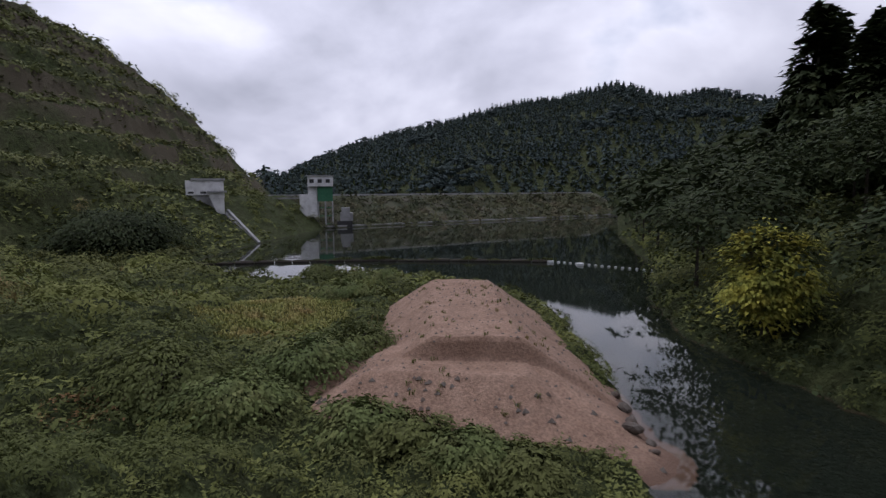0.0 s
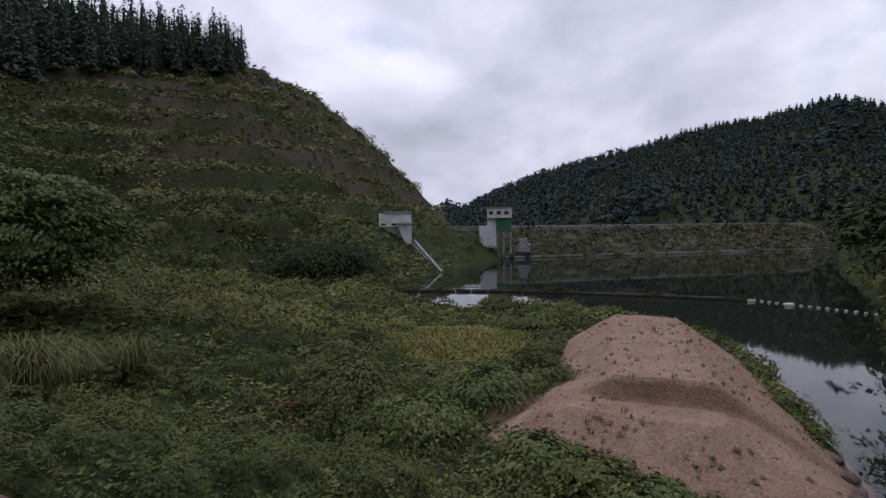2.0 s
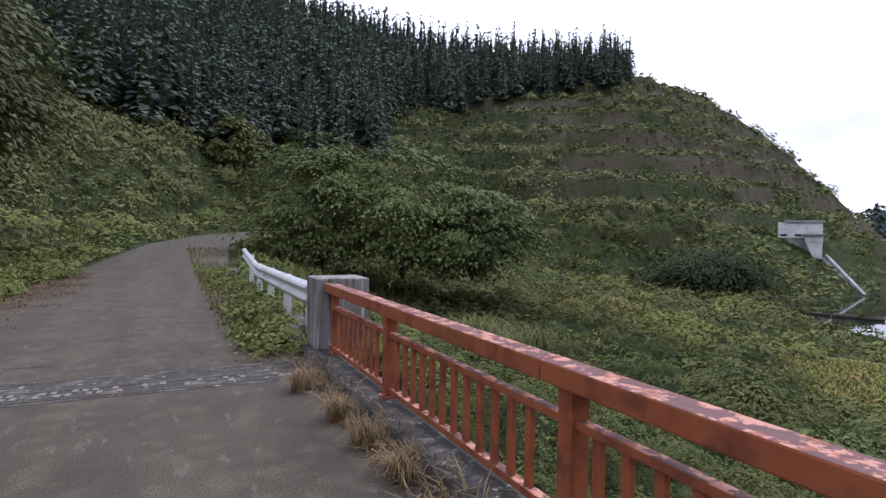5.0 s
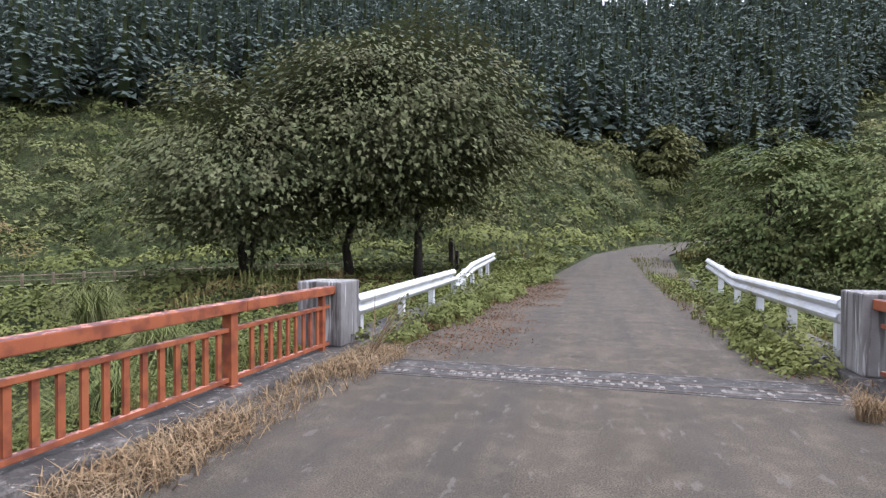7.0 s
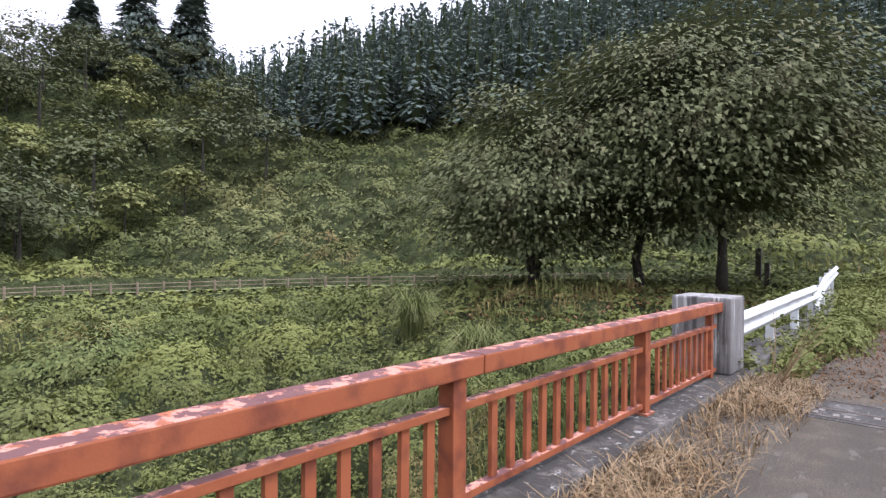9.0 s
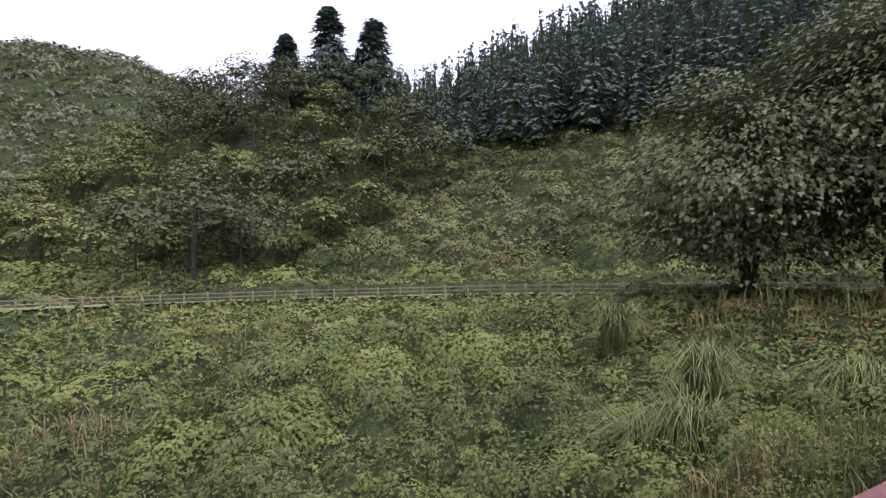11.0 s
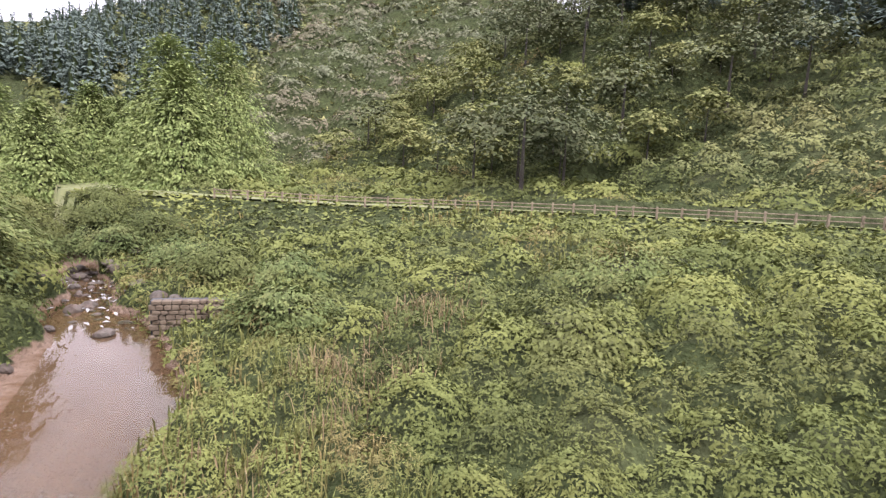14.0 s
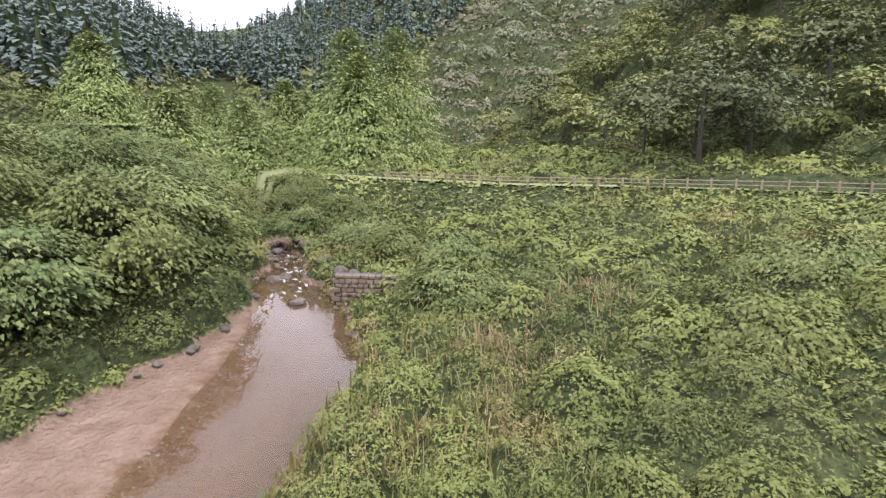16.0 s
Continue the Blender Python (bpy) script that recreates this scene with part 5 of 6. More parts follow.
# ---- single trees ----
def tree_thing(name, label, x, y, h, w, trunk_r, n, leaf, material, clear=0.22, stems=1, flat=1.0, shape="round", group="", droop=0.3, z=None, seed=1, clusters=70, taper=0.7):
    """A tree with a tapered trunk, limbs and a crown of leaf clusters."""
    g = np.random.default_rng(seed)
    ground = float(terrain(np.array([x]), np.array([y]))[0]) if z is None else z
    root = thing(name, x, y, ground - 0.1)
    bm = bmesh.new()
    base, top = clear * h, h
    mid, half = (base + top) / 2, (top - base) / 2
    # cluster centres
    cs = []
    while len(cs) < clusters:
        d = g.normal(size=3)
        d /= np.linalg.norm(d)
        rr = g.uniform(0.45, 1.0) ** 0.6
        p = d * rr
        zz = p[2]
        if shape == "cone":
            f = g.uniform(0, 1) ** 1.35
            a, q = g.uniform(0, 6.283), (1 - f) ** taper * g.uniform(0.7, 1.0)
            c = np.array([math.cos(a) * q * w / 2, math.sin(a) * q * w / 2, base + f * (top - base) * 0.97])
        else:
            lob = 1 + 0.15 * math.sin(3 * math.atan2(p[1], p[0]) + seed)
            c = np.array([p[0] * w / 2 * lob, p[1] * w / 2 * lob, mid + zz * half * (0.8 if zz < 0 else 1.0)])
        cs.append(c)
    cs = np.array(cs)
    for sidx in range(stems):
        a = 6.28 * sidx / stems + seed
        lean = 0.0 if stems == 1 else 0.12 * h
        ends = (math.cos(a) * lean, math.sin(a) * lean)
        hh = h * (0.92 if shape == "cone" else 0.62)
        pts, rad = [], []
        for k in range(6):
            f = k / 5
            pts.append((ends[0] * f + g.normal() * 0.006 * h * (0 < k < 5), ends[1] * f + g.normal() * 0.006 * h * (0 < k < 5), f * hh))
            rad.append(trunk_r / (1.0 if stems == 1 else 1.5) * (1.25 if k == 0 else 1 - 0.75 * f))
        tube(bm, pts, rad, 8)
        picks = g.choice(len(cs), min(len(cs), 16 if stems == 1 else 8), replace=False)
        for i in picks:
            c = cs[i]
            if shape == "cone":
                f0 = max(0.1, (c[2] - 0.12 * h) / hh)
            else:
                f0 = g.uniform(0.35, 0.8)
            f0 = min(f0, 0.95)
            k = int(f0 * 5)
            s0 = Vector(pts[k]).lerp(Vector(pts[min(k + 1, 5)]), f0 * 5 - k)
            e = Vector(c)
            m = s0.lerp(e, 0.5) + Vector((0, 0, 0.06 * h))
            r0 = trunk_r * 0.35 * (1 - 0.5 * f0)
            tube(bm, [s0, m, e], [r0, r0 * 0.65, r0 * 0.25], 5)
    part("trunk", bm, M_BARK, root, smooth=True)
    per = 2 * n // clusters
    size = w * (0.08 if shape == "cone" else 0.115)
    off = g.normal(size=(clusters, per, 3))
    bend = 0.22 * (off[..., 0] ** 2 + off[..., 1] ** 2)
    off = off * np.array([size, size, size * 0.3 * flat])
    off[..., 2] -= size * bend
    p = (cs[:, None] + off).reshape(-1, 3)
    p[:, 2] = np.maximum(p[:, 2], base * 0.75)
    out = p - np.array([0, 0, mid])
    nrm = unit(unit(out) * 0.5 + np.array([0, 0, 0.75]) + g.normal(size=p.shape) * 0.26)
    d = unit(np.stack([out[:, 0], out[:, 1], np.full(len(p), -droop) * np.linalg.norm(out, axis=1)], -1) + g.normal(size=p.shape) * 0.6)
    v, f = leaf_tris(p, nrm, leaf * g.uniform(0.6, 1.3, len(p)), 0.7, along_dir=d)
    quads_mesh("crown", v, f, material, root)
    tagged(root, label, "tree", group)
    return root


# three chestnuts on the terrace
CH = "trees on the terrace"
tree_thing("chestnut_tree", "broad horse chestnut with drooping dark leaves turning brown", -9.4, 29.0, 14.6, 12.0, 0.27, 17000, 0.27, M_CHESTNUT, clear=0.17, group=CH, seed=3, clusters=110, droop=0.8)
tree_thing("chestnut_tree", "tall dark chestnut tree beside a grassy walk", -13.2, 28.4, 14.4, 12.0, 0.27, 17000, 0.27, M_CHESTNUT, clear=0.16, group=CH, seed=4, clusters=100, droop=0.8)
tree_thing("chestnut_tree", "forked tree with reddish brown outer leaves", -17.8, 25.2, 11.0, 11.5, 0.25, 14000, 0.25, M_CHESTNUT, clear=0.13, stems=3, group=CH, seed=5, clusters=100, droop=0.5)
# spreading shrubby trees beside the road
SH = "spreading trees by the road"
for x, y, h, w, sd in ((10.6, 37.5, 10.2, 9.0, 6), (15.6, 35.0, 9.4, 9.5, 7), (19.6, 32.4, 7.0, 8.0, 8)):
    tree_thing("spreading_tree", "low spreading tree with layered light green leaves", x, y, h, w, 0.17, 9000, 0.25, M_BROAD, clear=0.02, stems=3, flat=0.32, group=SH, seed=sd, clusters=90, z=-1.2)
tree_thing("vine_covered_tree", "rounded tree smothered in climbing vines", 9.6, 92.0, 10.5, 7.5, 0.2, 6000, 0.55, M_HILLVINE, clear=0.08, seed=9, clusters=60)
# tall conical trees round the lawn
LW = "conical trees round the lawn"
for x, y, top, w, sd in ((-62, -65, 9.5, 8.0, 10), (-55, -47.5, 9.3, 7.5, 11), (-68.5, -47.8, 11.0, 7.5, 12), (-78, -47.5, 10.5, 7.0, 13), (-73.2, -34.8, 16.0, 10.5, 14), (-78.6, -30.2, 17.0, 11.0, 15), (-83, -64, 14.5, 8.5, 16), (-92, -52, 11, 8, 17), (-68, -31, 12, 8, 18)):
    tree_thing("conical_tree", "light green feathery conical tree on the lawn", x, y, top + 2.6, w * 1.4, 0.24, 8500, 0.36, M_GINKGO, clear=0.03, shape="cone", group=LW, seed=sd, clusters=420, taper=0.85)
# beside the inlet
tree_thing("yellowing_tree", "young tree with yellowing leaves among dark trees", 33.4, -11.6, 6.6, 3.9, 0.13, 5000, 0.24, M_YELLOW, clear=0.1, stems=2, seed=20, clusters=70, flat=1.4, z=-6.1)
for x, y, h, sd in ((64.5, -27.5, 20.5, 21), (67, -30.2, 19.5, 22), (57, -30.5, 16, 28), (53, -33, 17, 29), (60, -37, 19, 30), (62, -34, 20, 23), (46, -31, 15, 24), (70, -36, 18, 25), (42, -27, 13, 26), (80, -36, 15, 27), (70, -25.5, 12, 34), (74, -29, 14, 35), (58, -28.5, 15, 36)):
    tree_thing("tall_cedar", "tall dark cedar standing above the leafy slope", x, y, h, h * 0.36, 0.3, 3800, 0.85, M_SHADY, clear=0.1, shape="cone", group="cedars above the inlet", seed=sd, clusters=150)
# conifer pair on the spur
for x, y, h, sd in ((-107, 37, 21, 31), (-104, 45, 22, 32), (-112, 30, 16, 33)):
    tree_thing("tall_cedar", "tall cedar rising above the wooded spur", x, y, h, h * 0.48, 0.3, 4500, 0.9, M_CONIFER, clear=0.1, shape="cone", group="cedars on the spur", seed=sd, clusters=140)
# leafy trees of the south bank upstream
for x, y, h, w, sd in ((-17, -21.5, 4.5, 6, 41), (-22, -22, 5.2, 7, 42), (-27, -23.5, 5.6, 7, 43), (-32, -26.5, 5.0, 6.5, 44), (-36, -31, 5.5, 7, 45), (-42, -36, 6.5, 8, 46), (-30, -32, 6.5, 8, 47), (-20, -28, 6.0, 8, 48), (-48, -44, 7, 8, 49), (-50, -36.5, 5, 6, 50), (-14, -24, 5, 7, 51), (-38, -40, 7.0, 8.5, 52), (-26, -40, 7.5, 9, 53)):
    tree_thing("bank_tree", "leafy green tree leaning over the stream bank", x, y, h, w, 0.14, 6000, 0.22, M_BROAD if sd % 2 else M_SHRUB, clear=0.06, stems=2, flat=0.5, group="trees of the stream bank", seed=sd, clusters=60)
# shrubs of the north bank
for x, y, h, w, sd in ((-27.3, -7.6, 2.2, 4.2, 61), (-35, -13.5, 2.6, 4.5, 62), (-40, -18, 2.4, 5, 63), (-46, -23, 2.6, 5, 64), (-33, -9, 2.4, 4, 65), (-22, 4, 2.0, 5, 66), (-30, 8, 2.2, 6, 67), (-52, -30, 1.6, 5, 68), (-47.5, -28.3, 1.8, 5, 76), (-45.5, -31.5, 1.8, 5, 77), (-50, -33, 1.8, 6, 78), (-42.5, -24.5, 2.2, 4, 79), (25.4, 9.6, 1.9, 4.2, 69), (28.6, 8.3, 1.7, 4.0, 70), (21, 10.5, 1.8, 4, 71), (22, 14, 2.2, 5, 72), (52, 14, 1.6, 4, 73), (54, 20, 1.6, 4, 74), (44, 14, 1.5, 4, 75), (20.4, 5.6, 1.3, 2.8, 81), (19.8, 3.7, 1.2, 2.6, 82), (19.2, 1.9, 1.1, 2.4, 83), (18.6, 0.3, 0.9, 2.2, 84)):
    tree_thing("bank_shrub", "rounded dense green shrub on the bank", x, y, h, w, 0.06, 2400, 0.18, M_BROAD if sd % 2 else M_SHRUB, clear=0.0, stems=3, group="shrubs of the bank", seed=sd, clusters=45)
tree_thing("vine_covered_tree", "dark tree at the foot of the quarried slope", 72, 57, 7, 15, 0.2, 9000, 0.42, M_SHADY, clear=0.0, seed=80, clusters=130, stems=3, flat=0.6)


# ---- dam, tower and gatehouse ----
def build_dam():
    """Grassed embankment: rows along the crest line, columns across the profile."""
    a, d, nrm = np.array([124.0, 77.4]), np.array([0.678, -0.734]), np.array([0.734, 0.678])
    prof = [(-6.0, -9.6), (0.0, -7.0), (1.6, -6.3), (3.4, -6.25), (10.0, -3.2), (11.4, -3.15), (18.5, 0.4), (21.0, 1.55), (21.6, 1.7), (26.0, 1.7), (27.0, 1.3), (42.0, -5.5)]
    m = 120
    V = []
    for i in range(m):
        o = a + d * (i * 1.35)
        for q, z in prof:
            p = o + nrm * q
            V.append((p[0], p[1], z + 0.12 * float(value_noise(np.array([p[0]]), np.array([p[1]]), 3.0, 71)[0])))
    k = len(prof)
    F = np.array([[i * k + j, (i + 1) * k + j, (i + 1) * k + j + 1, i * k + j + 1] for i in range(m - 1) for j in range(k - 1)])
    root = quads_mesh("dam", np.array(V), F, M_DAM)
    tagged(root, "low embankment dam with a grassy stone face", "dam", kind="structure")
    for q, z, w, h, nm in ((21.4, 1.6, 0.35, 0.55, "parapet"), (1.0, -6.75, 0.9, 0.4, "berm_kerb")):
        bm = bmesh.new()
        o0, o1 = a + nrm * q + d * 6, a + nrm * q + d * 158
        L = float(np.hypot(*(o1 - o0)))
        box(bm, 0, L, -w / 2, w / 2, 0, h, m=Matrix.Translation((o0[0], o0[1], z)) @ Matrix.Rotation(math.atan2(d[1], d[0]), 4, "Z"))
        part(nm, bm, M_GREY, root)


build_dam()


def build_tower():
    root = thing("intake_tower", 149.6, 54.0, -7.2, -69.7)
    # local: x to the right as seen from the bridge, y away
    house = part("gatehouse", box_bm(-6.4, 0.3, -2.5, 2.5, 11.4, 14.1, bevel=0.06), M_WALL, root, "white gatehouse block with dark openings")
    for x in (-5.3, -3.2, -1.1):
        part("opening", box_bm(x - 0.55, x + 0.55, -2.56, -2.3, 12.3, 13.3), M_DARK, house)
    part("roof_slab", box_bm(-6.7, 0.6, -2.8, 2.8, 14.104, 14.35, bevel=0.03), M_GREY, house)
    part("green_casing", box_bm(-3.9, 0.1, -1.9, 1.9, 7.4, 11.396, bevel=0.04), M_GREEN, root, "green painted steel casing")
    for x in (-3.8, -1.9, 0.0):
        for y in (-1.8, 1.8):
            part("leg", box_bm(x - 0.2, x + 0.2, y - 0.2, y + 0.2, -2.0, 7.396), M_GREY, root)
    for z in (1.2, 3.4, 5.6):
        part("brace", box_bm(-3.55, -0.25, -1.95, -1.75, z, z + 0.22), M_GREEN, root)
    part("stair_block", box_bm(-8.6, -4.1, -1.8, 2.2, 3.2, 9.3, bevel=0.05), M_WALL, root, "white stair tower with stained base")
    part("pier", box_bm(-5.0, -4.15, -1.4, 1.6, -2.0, 3.19), M_GREY, root)
    part("landing", box_bm(-6.4, -4.0, -1.2, 1.2, 9.3, 11.39), M_WALL, root)
    part("access_bridge", box_bm(-17.5, -8.62, -0.5, 0.5, 8.1, 8.5), M_GREY, root, "narrow concrete access bridge")
    for x, w, z0, z1 in ((1.2, 4.0, -1.0, 2.0), (2.0, 3.4, 2.004, 4.2), (2.4, 2.2, 4.204, 5.6)):
        part("intake_step", box_bm(x, x + w, -1.0, 3.0, z0, z1, bevel=0.05), M_GREY if z0 > 0 else M_DARK, root)
    tagged(root, "white and green intake tower standing in the reservoir", "intake tower")


build_tower()


def build_gatehouse():
    root = thing("control_building", 103.5, 61.5, -3.2, -59.5)
    part("wall", box_bm(-4.5, 2.3, 0, 6, 5.2, 8.0, bevel=0.04), M_WALL, root)
    part("roof_slab", box_bm(-3.5, 2.6, -0.3, 6.3, 8.004, 8.4), M_GREY, root)
    part("front_block", box_bm(-0.3, 2.4, -2.0, -0.02, 4.6, 5.6, bevel=0.04), M_WALL, root, "white projecting block under a flat hood")
    part("hood", box_bm(-0.7, 2.8, -2.4, -0.04, 5.7, 6.0), M_GREY, root)
    bm = bmesh.new()
    vs = [bm.verts.new(p) for p in ((-0.2, -1.9, 4.59), (2.3, -1.9, 4.59), (2.3, 0.0, 4.59), (-0.2, 0.0, 4.59), (1.0, -1.8, 1.6), (2.3, -1.8, 1.6), (2.3, 0.0, 1.6), (1.0, 0.0, 1.6))]
    for q in ((0, 1, 2, 3), (7, 6, 5, 4), (0, 4, 5, 1), (1, 5, 6, 2), (2, 6, 7, 3), (3, 7, 4, 0)):
        bm.faces.new([vs[i] for i in q])
    part("support", bm, M_WALL, root)
    part("foundation", box_bm(-4.3, 2.1, 0.2, 5.8, -1.0, 5.19), M_GREY, root)
    for x in (-3.6, -1.4):
        part("window", box_bm(x - 0.5, x + 0.5, -0.03, 0.1, 5.5, 5.9), M_DARK, root)
    tagged(root, "white flat-roofed control building on the reservoir bank", "building")
    ch = thing("gate_track", 103.5, 59.5, -3.0, -59.5)
    # the inclined track from the building down to the water
    e = Vector((98.2, 50.9, -7.2))
    s = Vector((103.9, 60.2, -1.3))
    L = (e - s).length
    m = ch.matrix_basis.inverted() @ Matrix.Translation(s) @ (e - s).to_track_quat("X", "Z").to_matrix().to_4x4()
    for y0, y1, z0, z1, nm in ((-1.9, 1.9, -0.8, 0.0, "slab"), (-1.9, -1.4, 0.004, 0.55, "side_wall"), (1.4, 1.9, 0.004, 0.55, "side_wall"), (0.3, 0.5, 0.004, 0.3, "rail"), (-0.6, -0.4, 0.004, 0.3, "rail")):
        part(nm, box_bm(0, L, y0, y1, z0, z1, m=m), M_GREY if nm != "rail" else M_DARK, ch)
    tagged(ch, "inclined concrete gate track running down into the water", "gate track")


build_gatehouse()


def build_boom():
    """Floating boom: debris-grown logs, then white floats."""
    root = thing("floating_boom", 73, 22, WATER)
    pts = [Vector((66, 47, 0)), Vector((71, 33, 0)), Vector((73.4, 22, 0)), Vector((74.2, 8, 0)), Vector((74.0, -2.6, 0))]
    g = random.Random(5)
    o = Vector((73, 22, 0))
    for a, b in zip(pts, pts[1:]):
        k = int((b - a).length / 2.2)
        for i in range(k):
            p, q = a.lerp(b, i / k) - o, a.lerp(b, (i + 0.94) / k) - o
            bm = bmesh.new()
            r = g.uniform(0.2, 0.3)
            tube(bm, [p + Vector((0, 0, 0.1)), p.lerp(q, 0.5) + Vector((g.uniform(-0.1, 0.1), 0, 0.12)), q + Vector((0, 0, 0.1))], [r, r * 1.1, r * 0.9], 7)
            part("log", bm, M_BARK, root)
    a, b = Vector((74.0, -3.2, 0)) - o, Vector((65.5, -15.0, 0)) - o
    for i in range(18):
        bm = bmesh.new()
        c = a.lerp(b, i / 17)
        bmesh.ops.create_uvsphere(bm, u_segments=10, v_segments=6, radius=0.13, matrix=Matrix.Translation(c + Vector((0, 0, 0.06))) @ Matrix.Scale(1.6, 4, (0.5, -0.8, 0)))
        part("float", bm, M_WHITE, root, smooth=True)
    for x, y in ((74.0, -2.2), (71.5, -5.6)):
        bm = bmesh.new()
        box(bm, -0.45, 0.45, -0.4, 0.4, -0.1, 0.28, bevel=0.1, m=Matrix.Translation(Vector((x, y, 0)) - o))
        part("pontoon", bm, M_WHITE, root)
    tagged(root, "floating boom of overgrown logs and white floats", "floating boom")


build_boom()


# ---- walkway, fence, stones, walls ----
def build_walkway():
    V, F = [], []
    n = 0
    for i in range(len(WALKWAY) - 1):
        a, b = np.array(WALKWAY[i], float), np.array(WALKWAY[i + 1], float)
        for k in range(8):
            f = k / 8
            p = a + (b - a) * f
            d = (b - a) / np.hypot(*(b - a))
            s = np.array([-d[1], d[0]]) * 1.15
            z = WALKWAY_Z[i] + f * (WALKWAY_Z[i + 1] - WALKWAY_Z[i])
            for q in (-1, 0, 1):
                V.append((*(p + s * q), z + 0.04 - 0.03 * abs(q)))
            n += 1
    for i in range(n - 1):
        for q in range(2):
            F.append((i * 3 + q, i * 3 + q + 1, i * 3 + q + 4, i * 3 + q + 3))
    ob = quads_mesh("path", np.array(V), np.array(F), M_PATH)
    tagged(ob, "pale grassy walkway along the terrace", "path", kind="structure")


M_PATH = make_material("mown_path_grass", (0.105, 0.119, 0.042), (0.140, 0.147, 0.056), scale=1.2, bump=0.5, bump_scale=12, c3=(0.175, 0.161, 0.091), scale2=0.5, amount2=0.6)
build_walkway()


def build_fence():
    root = thing("wooden_fence", WALKWAY[4][0], WALKWAY[4][1], -2.0)
    o = Vector((WALKWAY[4][0], WALKWAY[4][1], -2.0))
    post = None
    last = None
    for i in range(len(WALKWAY) - 3):
        a, b = Vector((*WALKWAY[i], WALKWAY_Z[i])), Vector((*WALKWAY[i + 1], WALKWAY_Z[i + 1]))
        d = (b - a).normalized()
        s = Vector((-d.y, d.x, 0)) * 1.3
        k = round((b - a).length / 1.9)
        for q in range(k):
            p = a.lerp(b, q / k) + s - o
            if post is None:
                post = part("post", box_bm(-0.075, 0.075, -0.075, 0.075, -0.3, 0.85, bevel=0.015), M_WOOD, root)
                post.location = p
            else:
                ob = new("post", post.data)
                ob.parent, ob.location = root, p
            if last is not None:
                for z in (0.38, 0.7):
                    bm = bmesh.new()
                    tube(bm, [last + Vector((0, 0, z)), p + Vector((0, 0, z))], [0.038, 0.038], 6)
                    part("rail", bm, M_WOOD, root)
            last = p
    tagged(root, "low weathered wooden fence along the terrace path", "fence")


build_fence()


def build_lawn():
    """Mown grass under the conical trees, laid on the ground."""
    n, rings = 64, 14
    u, a = np.meshgrid(np.linspace(0.0, 1.0, rings), np.arange(n) * 2 * np.pi / n, indexing="ij")
    edge = 1 + 0.1 * np.sin(3 * a) + 0.06 * np.sin(7 * a + 1)
    X, Y = -72 + 20 * u * edge * np.cos(a), -39 + 15 * u * edge * np.sin(a)
    V = np.stack([X, Y, terrain(X, Y) + 0.08], -1).reshape(-1, 3)
    i, j = np.meshgrid(np.arange(rings - 1), np.arange(n), indexing="ij")
    j2 = (j + 1) % n
    F = np.stack([i * n + j, (i + 1) * n + j, (i + 1) * n + j2, i * n + j2], -1).reshape(-1, 4)
    tagged(quads_mesh("lawn", V, F[n:], M_PATH, smooth=True), "pale mown lawn under the conical trees", "lawn", kind="structure")


build_lawn()


def stone_mesh(seed, sx, sy, sz):
    bm = bmesh.new()
    bmesh.ops.create_icosphere(bm, subdivisions=2, radius=0.5)
    off = Vector((seed * 3.1, seed * 1.7, 0))
    for v in bm.verts:
        k = 1 + 0.35 * noise.noise(v.co * 1.9 + off) + 0.12 * noise.noise(v.co * 5 + off)
        v.co = Vector((v.co.x * sx * k, v.co.y * sy * k, v.co.z * sz * k))
    me = bpy.data.meshes.new("boulder")
    bm.to_mesh(me)
    bm.free()
    me.materials.append(M_STONE)
    return me


STONES = [stone_mesh(i, 1.0, random.Random(i).uniform(0.7, 1.0), random.Random(i + 9).uniform(0.5, 0.75)) for i in range(7)]


def place_stone(x, y, size, seed, sink=0.2):
    g = random.Random(seed)
    ob = new("boulder", STONES[seed % 7])
    zz = float(terrain(np.array([x]), np.array([y]))[0])
    heap = float(heap_height(np.array([x]), np.array([y]))[0])
    zz = max(zz, heap if heap > -7.2 else -99)
    ob.matrix_basis = Matrix.Translation((x, y, zz + size * sink)) @ Euler((g.uniform(-0.2, 0.2), g.uniform(-0.2, 0.2), g.uniform(0, 6))).to_matrix().to_4x4() @ Matrix.Scale(size, 4)
    tagged(ob, "worn grey-brown boulder in the stream bed", "boulder", "boulders of the stream")


g = random.Random(77)
for i in range(130):
    f = g.random()
    cx, cy = -29.5 - 12.5 * f, -17.0 - 9.0 * f
    place_stone(cx + g.uniform(-1.9, 1.9), cy + g.uniform(-2.9, 2.9), g.choice((0.25, 0.35, 0.4, 0.55, 0.7, 0.95)) * g.uniform(0.8, 1.2), i)
for i, (x, y, sz) in enumerate(((22.6, -3.4, 0.75), (23.6, -3.5, 0.5), (25.0, -3.5, 0.6), (22.0, -3.9, 0.35), (26.4, -3.4, 0.45), (24.3, -3.7, 0.3), (21.2, -3.9, 0.3))):
    place_stone(x, y, sz, 200 + i)
for i in range(7):
    f = g.random()
    place_stone(-13 - 11 * f, -16.6 - 0.6 * f + g.uniform(-0.3, 0.3), g.uniform(0.25, 0.6), 300 + i)


